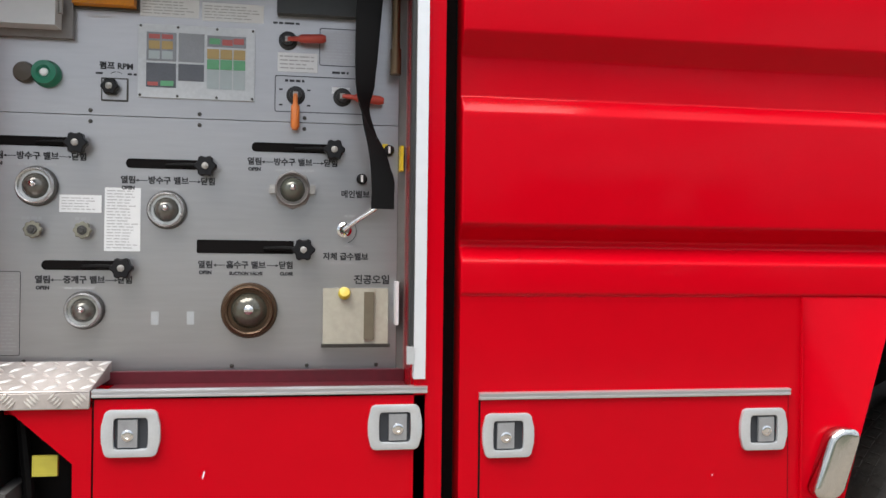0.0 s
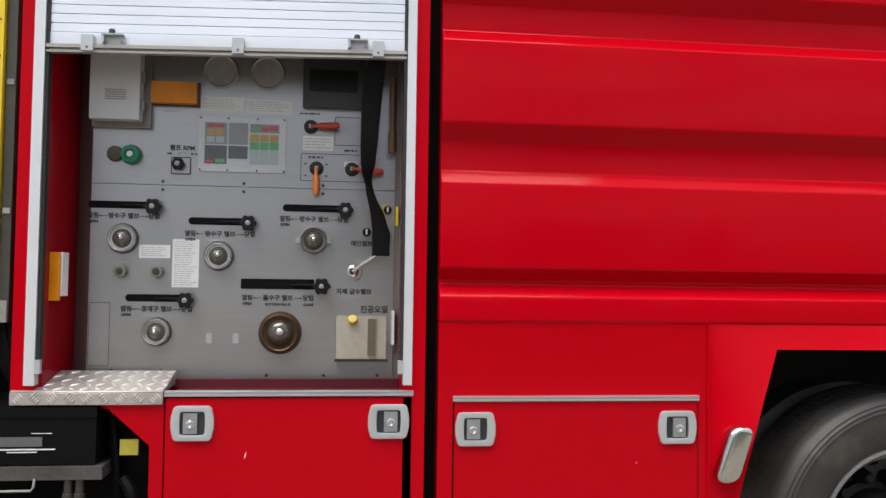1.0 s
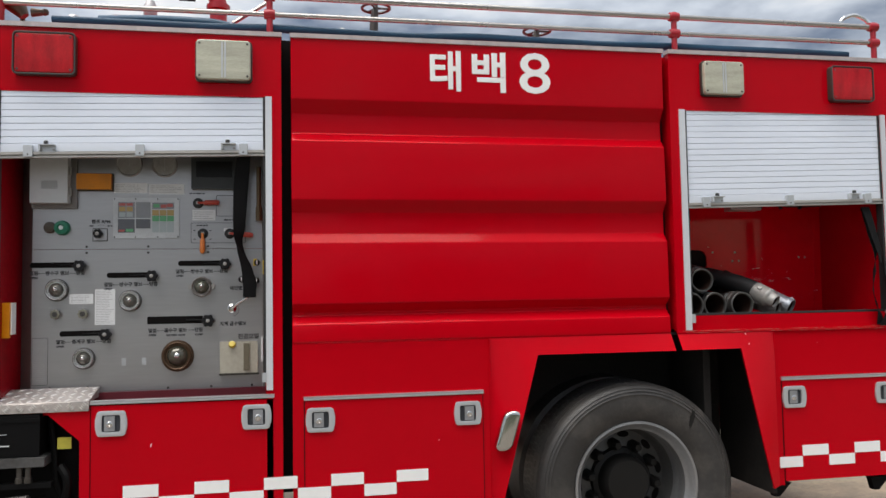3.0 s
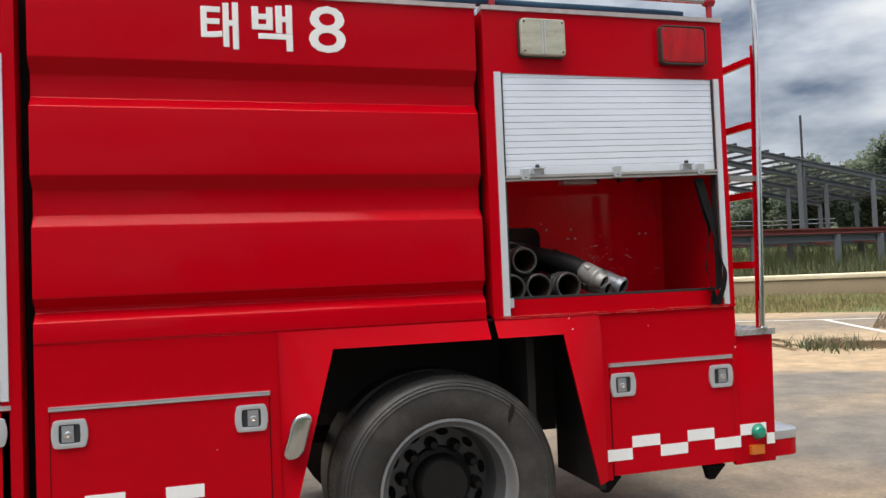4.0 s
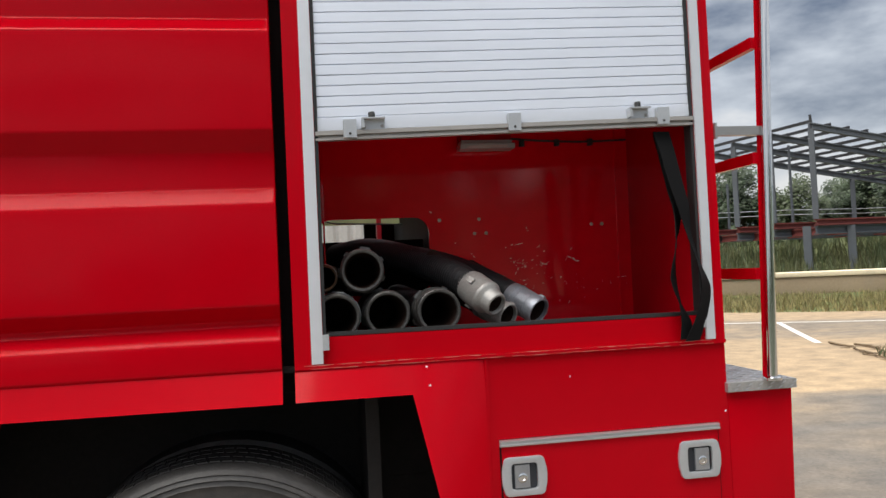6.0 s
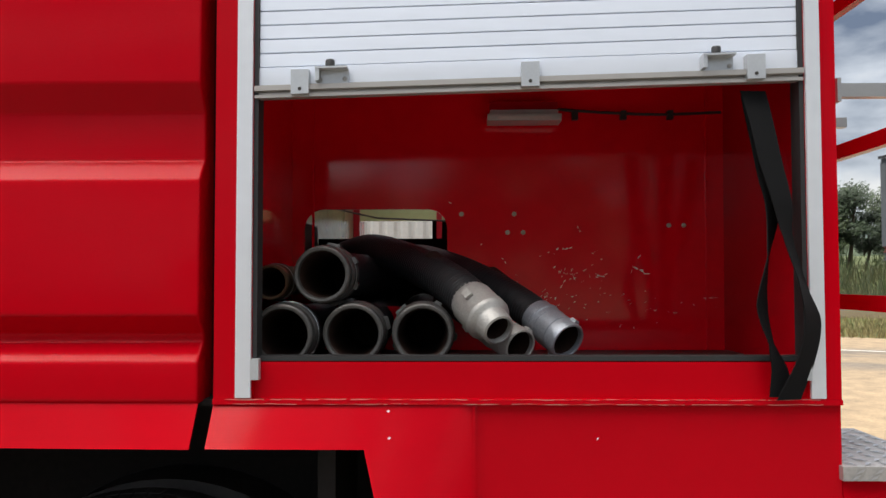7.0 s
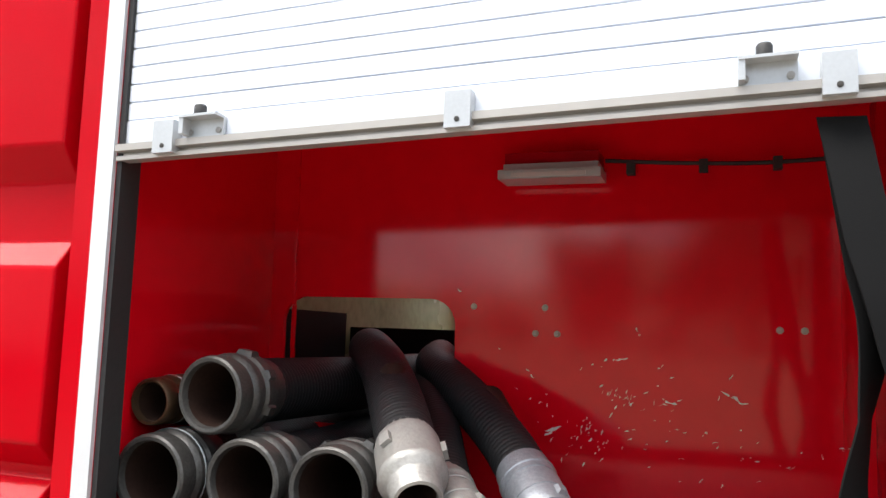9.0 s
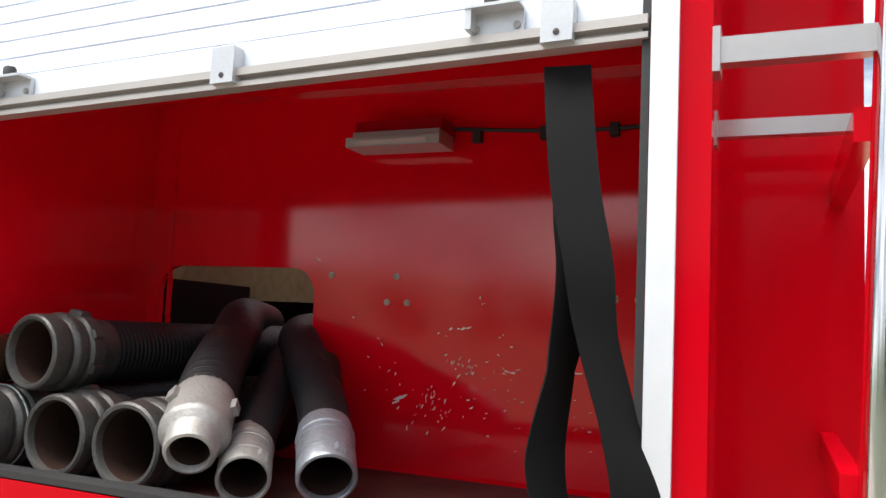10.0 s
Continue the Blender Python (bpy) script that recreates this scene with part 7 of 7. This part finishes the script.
def low_wall():
    rnd = random.Random(9)
    for k in range(-4, 9):
        p = A + along * (7.3 * k + 2.0) + away * 3.2
        ang = math.atan2(along.y, along.x) + rnd.uniform(-0.006, 0.006)
        bm = new_bm()
        h = 0.74
        prism_yz(bm, 0.02, 7.22, [(-0.15, 0), (-0.13, h * 0.78), (0.13, h * 0.78), (0.15, 0)])
        bevelled(bm, 0.02, 2)
        w = part("low_concrete_wall", bm, CONCRETE, None)
        # cap coloured paler than the wall face for the sun on top
        bm = new_bm()
        prism_yz(bm, 0.0, 7.24, [(-0.19, h * 0.782), (-0.20, h * 0.97), (-0.12, h), (0.12, h), (0.20, h * 0.97), (0.19, h * 0.782)])
        bevelled(bm, 0.02, 2)
        part("cap", bm, WALL_CAP, w, "concrete cap, sunlight put in its paler colour")
        w.location = (p.x, p.y, 0.34 + rnd.uniform(-0.02, 0.02))
        w.rotation_euler = (0, rnd.uniform(-0.006, 0.006), ang)
        tagged(w, "pale weathered low concrete wall section on the bank", "wall", "wall sections")


low_wall()


def tufts(name, n, region, h, material, label, seed):
    rnd = random.Random(seed)
    verts, faces = [], []
    for _ in range(n):
        p, z = region(rnd)
        for _ in range(5):
            a = rnd.uniform(0, 6.28)
            l = h * rnd.uniform(0.5, 1.3)
            w = 0.012 + 0.03 * rnd.random() * h
            q = p + Vector((rnd.gauss(0, 0.12), rnd.gauss(0, 0.12), 0))
            s = Vector((math.cos(a) * w, math.sin(a) * w, 0))
            lean = Vector((rnd.gauss(0, 0.3), rnd.gauss(0, 0.3), 1)) * l
            i = len(verts)
            verts += [(q.x - s.x, q.y - s.y, z), (q.x + s.x, q.y + s.y, z), (q.x + lean.x, q.y + lean.y, z + lean.z)]
            faces.append((i, i + 1, i + 2))
    me = bpy.data.meshes.new(name)
    me.from_pydata(verts, [], faces)
    me.materials.append(material)
    tagged(new(name, me), label, "grass", kind="stuff")


def on_bank(d0, d1, s0, s1):
    prof = BANK

    def f(rnd):
        s, d = rnd.uniform(s0, s1), rnd.uniform(d0, d1)
        z = 0
        for (a, za), (b, zb) in zip(prof, prof[1:]):
            if a <= d <= b:
                z = za + (zb - za) * (d - a) / (b - a)
        return A + along * s + away * d, z - 0.02
    return f


tufts("bank_grass", 6000, on_bank(0.1, 2.9, -6, 36), 0.20, VERGE, "dry grass on the bank", 1)
tufts("verge_weeds", 2200, on_bank(0.4, 2.9, -6, 36), 0.17, GRASS, "green weeds among the dry grass", 7)
tufts("meadow_grass", 7000, on_bank(3.7, 26, -8, 46), 0.7, MEADOW_GRASS, "tall rough meadow grass", 2)
tufts("meadow_weeds", 2500, on_bank(3.7, 40, -10, 56), 1.0, LEAF, "tall green weeds", 4)


def brushwood(x, y, h, spread, seed, turn=0.75, count=110):
    rnd = random.Random(seed)
    bm = new_bm()
    for _ in range(count):
        a, r = rnd.uniform(0, 6.28), spread * rnd.random() ** 0.7
        p = Vector((x + r * math.cos(a) * 0.8, y + r * math.sin(a) * 1.1, 0.006 + rnd.uniform(0, 0.5) * h * (1 - r / spread)))
        l = rnd.uniform(0.4, 1.3) * spread * (0.6 if turn > 0.3 else 1.6)
        d = -0.75 + rnd.gauss(0, turn)
        q = p + Vector((l * math.cos(d), l * math.sin(d), rnd.uniform(0.0, 0.8) * h))
        tube(bm, [p, p.lerp(q, 0.6) + Vector((0, 0, 0.03)), q], [0.009, 0.007, 0.003], 4)
    w = part("brushwood", bm, TWIG, None)
    tagged(w, "flat heap of cut dry brushwood on the pavement", "brushwood")


def stick(a, b, r, seed):
    rnd = random.Random(seed)
    a, b = Vector((*a, r)), Vector((*b, r))
    bm = new_bm()
    pts = [a.lerp(b, k / 5) + Vector((rnd.gauss(0, 0.05), rnd.gauss(0, 0.05), r * rnd.uniform(0, 0.6))) for k in range(6)]
    tube(bm, pts, [r * (1 - 0.12 * k) for k in range(6)], 7)
    for _ in range(7):
        p = a.lerp(b, rnd.random())
        q = p + (b - a).normalized() * rnd.uniform(0.2, 0.5) + Vector((rnd.gauss(0, 0.15), rnd.gauss(0, 0.15), rnd.uniform(0.0, 0.06)))
        tube(bm, [p, q], [r * 0.5, r * 0.15], 5)
    tagged(part("branch", bm, TWIG, None), "long dry dark branch lying on the sandy pavement", "branch", "fallen branches")


brushwood(11.4, 8.1, 0.17, 0.45, 1)
tufts("heap_weeds", 46, lambda r: (Vector((11.35 + r.gauss(0, 0.28), 8.15 + r.gauss(0, 0.35), 0)), 0.0), 0.20, LEAF, "green weeds growing through the brushwood", 11)
brushwood(11.85, 7.9, 0.09, 0.5, 2, 0.10, 60)
brushwood(15.1, 10.3, 0.5, 0.45, 3)
stick((11.35, 10.34), (10.78, 8.38), 0.024, 4)
stick((11.55, 9.95), (10.97, 8.02), 0.02, 5)
stick((11.0, 9.2), (10.55, 7.9), 0.015, 6)
for rx, d, s in ((14.4, 4.7, 0.62),):
    bm = new_bm()
    bmesh.ops.create_icosphere(bm, subdivisions=3, radius=s)
    for v in bm.verts:
        v.co = Vector((v.co.x * 1.3, v.co.y, v.co.z * 0.7)) * (1 + 0.25 * noise.noise(v.co * 1.7 + Vector((rx, 0, 0))))
    rk = part("boulder", bm, ROCK, None)
    rk.location = A + along * rx + away * d + Vector((0, 0, 0.62))
    tagged(rk, "pale boulder behind the low wall", "rock")


# ---------------------------------------------------------------- unfinished steel frame building
def i_beam(bm, a, b, h, w):
    a, b = Vector(a), Vector(b)
    d = (b - a).normalized()
    up = Vector((0, 0, 1)) if abs(d.z) < 0.9 else away
    side = d.cross(up).normalized()
    up = side.cross(d).normalized()
    for u0, u1, s0, s1 in ((-h / 2, -h / 2 + 0.05, -w / 2, w / 2), (h / 2 - 0.05, h / 2, -w / 2, w / 2), (-h / 2 + 0.05, h / 2 - 0.05, -0.03, 0.03)):
        vs = [bm.verts.new(p + up * u + side * s) for p in (a, b) for u in (u0, u1) for s in (s0, s1)]
        for f in ((0, 1, 3, 2), (4, 6, 7, 5), (0, 4, 5, 1), (2, 3, 7, 6), (0, 2, 6, 4), (1, 5, 7, 3)):
            bm.faces.new([vs[i] for i in f])


def steel_building():
    o = place_from(35.232, 35.5)
    u = Vector((math.cos(0.058), math.sin(0.058), 0))                   # along its front
    v = Vector((-math.sin(0.154), math.cos(0.154), 0))                  # towards its back
    b = thing("steel_frame_building", tuple(o), "unfinished grey steel frame building on a raised red beam platform", "building")

    def P(s, d, z):
        return o + u * s + v * d + Vector((0, 0, z))

    def add(name, p, q, h, w, m_):
        bm = new_bm()
        i_beam(bm, p, q, h, w)
        bmesh.ops.recalc_face_normals(bm, faces=bm.faces[:])
        part(name, bm, m_, b)

    plat, span, bay = 3.0, 4.32, 2.315

    def roof(s):
        return 6.695 - 0.152 * s

    for k in range(4):
        d = bay * k
        for s in ((0, span, 2 * span, 3 * span) if k == 0 else (0, 8.36, 3 * span)):
            add("column", P(s, d, plat), P(s, d, roof(s) - 0.1), 0.21, 0.21, BLDG_STEEL)
        add("roof_beam", P(-0.1, d, roof(-0.1)), P(3 * span + 0.1, d, roof(3 * span + 0.1)), 0.26, 0.15, BLDG_STEEL)
    add("column", P(span + 0.24, 0.05, plat), P(span + 0.24, 0.05, roof(span)), 0.14, 0.2, BLDG_STEEL)
    for s, d, z in ((0, 0, 7.15), (span + 0.22, 0, 8.15)):
        bm = new_bm()
        tube(bm, [P(s, d, roof(s) - 0.2), P(s, d, z)], 0.055, 6)
        part("lifting_rod", bm, BLDG_DARK, b)
    for s, d, z in ((0.9, bay, 6.3), (1.3, 3 * bay, 5.2), (3.2, 3 * bay, 5.0)):
        bm = new_bm()
        tube(bm, [P(s, d, plat), P(s, d, z)], 0.06, 6)
        part("thin_post", bm, BLDG_STEEL, b)
    for k in range(16):
        s = span * k / 5
        add("purlin", P(s, -0.06, roof(s) + 0.19), P(s, 3 * bay + 0.3, roof(s) + 0.19), 0.12, 0.08, BLDG_DARK)
    for k in range(4):
        add("platform_beam", P(0, bay * k, plat - 0.13), P(15.0, bay * k, plat - 0.13), 0.25, 0.28, BLDG_RED)
        add("floor_beam", P(0.05, bay * k + 0.1, plat - 0.44), P(15.0, bay * k + 0.1, plat - 0.44), 0.33, 0.25, BLDG_STEEL)
    for s in (0.9, 2.6, 7.2, 10.0, 12.8):
        add("platform_beam", P(s, 0.3, plat - 0.45), P(s, 3 * bay, plat - 0.45), 0.3, 0.2, BLDG_RED)
    # rear stilts take the dark steel for the shade beneath the platform
    for s, d, m_ in ((-0.45, 0, BLDG_STEEL), (1.6, 0, BLDG_STEEL), (6.3, 0, BLDG_STEEL), (8.9, 0, BLDG_STEEL), (11.6, 0, BLDG_STEEL), (14.2, 0, BLDG_STEEL), (3.75, bay, BLDG_DARK), (5.95, bay, BLDG_DARK), (10.4, bay, BLDG_DARK), (13.0, bay, BLDG_DARK)):
        add("stilt", P(s, d, 0.6), P(s, d, plat - 0.28), 0.28, 0.28, m_)
    for z in (3.62, 3.85):
        bm = new_bm()
        tube(bm, [P(0.4, 3 * bay, z - 0.05), P(4.5, 3 * bay, z), P(9.0, 3 * bay, z - 0.04), P(14.0, 3 * bay, z + 0.05)], 0.018, 5)
        part("safety_rope", bm, LATCH, b, "pale safety rope")


steel_building()


# ---------------------------------------------------------------- trees
def tree(place, h, seed, leafy=LEAF, cards=1500, label="leafy green tree at the edge of the field"):
    rnd = random.Random(seed)
    t = thing("tree", tuple(place), label, "tree", "background trees")
    base = Vector(place)
    bm = new_bm()
    tip = base + Vector((rnd.gauss(0, h * 0.04), rnd.gauss(0, h * 0.04), h * 0.8))
    tube(bm, smooth_path([base - Vector((0, 0, 0.3)), base.lerp(tip, 0.4) + Vector((rnd.gauss(0, 0.2), rnd.gauss(0, 0.2), 0)), tip], 5), [0.03 * h * (1 - k / 12) for k in range(11)], 8)
    clumps = []
    for _ in range(16):
        f = rnd.uniform(0.25, 0.95)
        a = rnd.uniform(0, 6.28)
        r = h * 0.30 * (1.1 - abs(f - 0.5)) * rnd.uniform(0.4, 1.0)
        c = base.lerp(tip, f) + Vector((r * math.cos(a), r * math.sin(a), h * rnd.uniform(0.0, 0.12)))
        clumps.append((c, h * rnd.uniform(0.09, 0.17)))
        s = base.lerp(tip, f * 0.8)
        tube(bm, [s, s.lerp(c, 0.6) + Vector((0, 0, 0.05 * h)), c], [0.009 * h, 0.006 * h, 0.002 * h], 5)
    part("trunk", bm, BARK, t)
    verts, faces = [], []
    for k in range(cards):
        c, r = clumps[k % len(clumps)]
        d = Vector((rnd.gauss(0, 1), rnd.gauss(0, 1), rnd.gauss(0, 0.8)))
        d = d.normalized() * r * rnd.uniform(0.45, 1.15)
        p = c + d - base
        s = h * rnd.uniform(0.009, 0.021)
        u = Vector((rnd.gauss(0, 1), rnd.gauss(0, 1), rnd.gauss(0, 0.6))).normalized() * s
        w = u.orthogonal().normalized() * s * rnd.uniform(0.5, 0.9)
        i = len(verts)
        verts += [tuple(p - u), tuple(p + w), tuple(p + u), tuple(p - w)]
        faces.append((i, i + 1, i + 2, i + 3))
    me = bpy.data.meshes.new("crown")
    me.from_pydata(verts, [], faces)
    me.materials.append(leafy)
    cr = new("crown", me)
    cr.parent = t


rt = random.Random(21)
for i, az in enumerate((21.5, 22.8, 24.0, 25.1, 26.2, 27.3, 28.4, 29.5, 30.6, 31.7, 32.6, 33.5, 34.5, 35.4, 36.3, 37.2, 38.1, 39, 39.9, 40.8, 41.7, 42.6, 43.5, 44.4, 45.3, 46.5, 48.5, 51)):
    tree(place_from(az + rt.uniform(-0.4, 0.4), 62 + rt.uniform(-6, 8), 2.4), (4.6 + 0.12 * i + rt.uniform(-1.2, 1.6)) * (0.95 if az > 38.5 else 0.70 if az > 34 else 0.60 if az > 31 else 0.92), 100 + i, LEAF_DK if i % 3 else LEAF, 8000)
tree(place_from(47.6, 46, 1.4), 7.4, 301, LEAF_DK, 6000, "tall dark tree beside the steel frame")
tree(place_from(49.8, 45, 1.4), 7.4, 302, LEAF_DK, 6000, "tall dark tree beside the steel frame")
bm = new_bm()
grid = [[bm.verts.new((-60 + 6 * i, -8.5 - 6 * j + (0.5 * math.sin(i * 1.3) if j == 0 else 0), 0.02 + (0.06 * j if j else 0))) for i in range(21)] for j in range(11)]
for ra, rb in zip(grid, grid[1:]):
    for k in range(20):
        bm.faces.new((ra[k], rb[k], rb[k + 1], ra[k + 1]))
bmesh.ops.recalc_face_normals(bm, faces=bm.faces[:])
tagged(part("grass_verge", bm, DARK_WEEDS, None), "rough dark grass across the yard", "grass", kind="structure")
# trees behind the viewer, mirrored in the paint: low to one side, a taller dense clump opposite the rear locker
for i in range(24):
    x = -30 + 2.6 * i
    tall = -1.5 < x < 18
    tree((x + rt.uniform(-1, 1), -30 + rt.uniform(-2, 2), 0), (7.2 if 6 < x < 18 else 5.6 if tall else 2.7) + rt.uniform(-0.4, 0.5), 400 + i, LEAF_DK if i % 2 else LEAF, 3600 if tall else 2200, "tall leafy tree across the yard" if tall else "small leafy tree across the yard")
    tree((x + 1.3 + rt.uniform(-0.6, 0.6), -26 + rt.uniform(-1, 1), -0.5), (3.9 if tall else 2.2) + rt.uniform(-0.3, 0.5), 450 + i, LEAF_DK, 2200, "dense dark shrub across the yard")


def far_ridge(name, az0, az1, dist, h, seed, material, label):
    bm = new_bm()
    n = 60
    rnd = random.Random(seed)
    rows = []
    for k in range(n + 1):
        az = az0 + (az1 - az0) * k / n
        hh = h * (0.65 + 0.5 * noise.noise(Vector((k * 0.11, seed, 0))) + 0.08 * noise.noise(Vector((k * 0.9, seed, 3))))
        a, c = place_from(az, dist, -2), place_from(az, dist * 1.25, -2)
        m_ = place_from(az, dist * 1.1, max(2, hh))
        rows.append([bm.verts.new(p) for p in (a, m_, c)])
    for a, b in zip(rows, rows[1:]):
        for i in range(2):
            f = bm.faces.new((a[i], a[i + 1], b[i + 1], b[i]))
            f.smooth = True
    bmesh.ops.recalc_face_normals(bm, faces=bm.faces[:])
    tagged(part(name, bm, material, None), label, "hill", kind="structure")


far_ridge("backdrop_hill", -60, 110, 420, 46, 2, HILL, "wooded hills in the distance")
far_ridge("backdrop_woods", 110, 184, 55, 10.5, 6, LEAF_DK, "dark wood across the yard")
far_ridge("backdrop_woods", 183, 300, 58, 5.2, 9, LEAF_DK, "low dark wood across the yard")
far_ridge("backdrop_woods", 20, 75, 110, 10.5, 8, LEAF_DK, "dark line of distant woods")
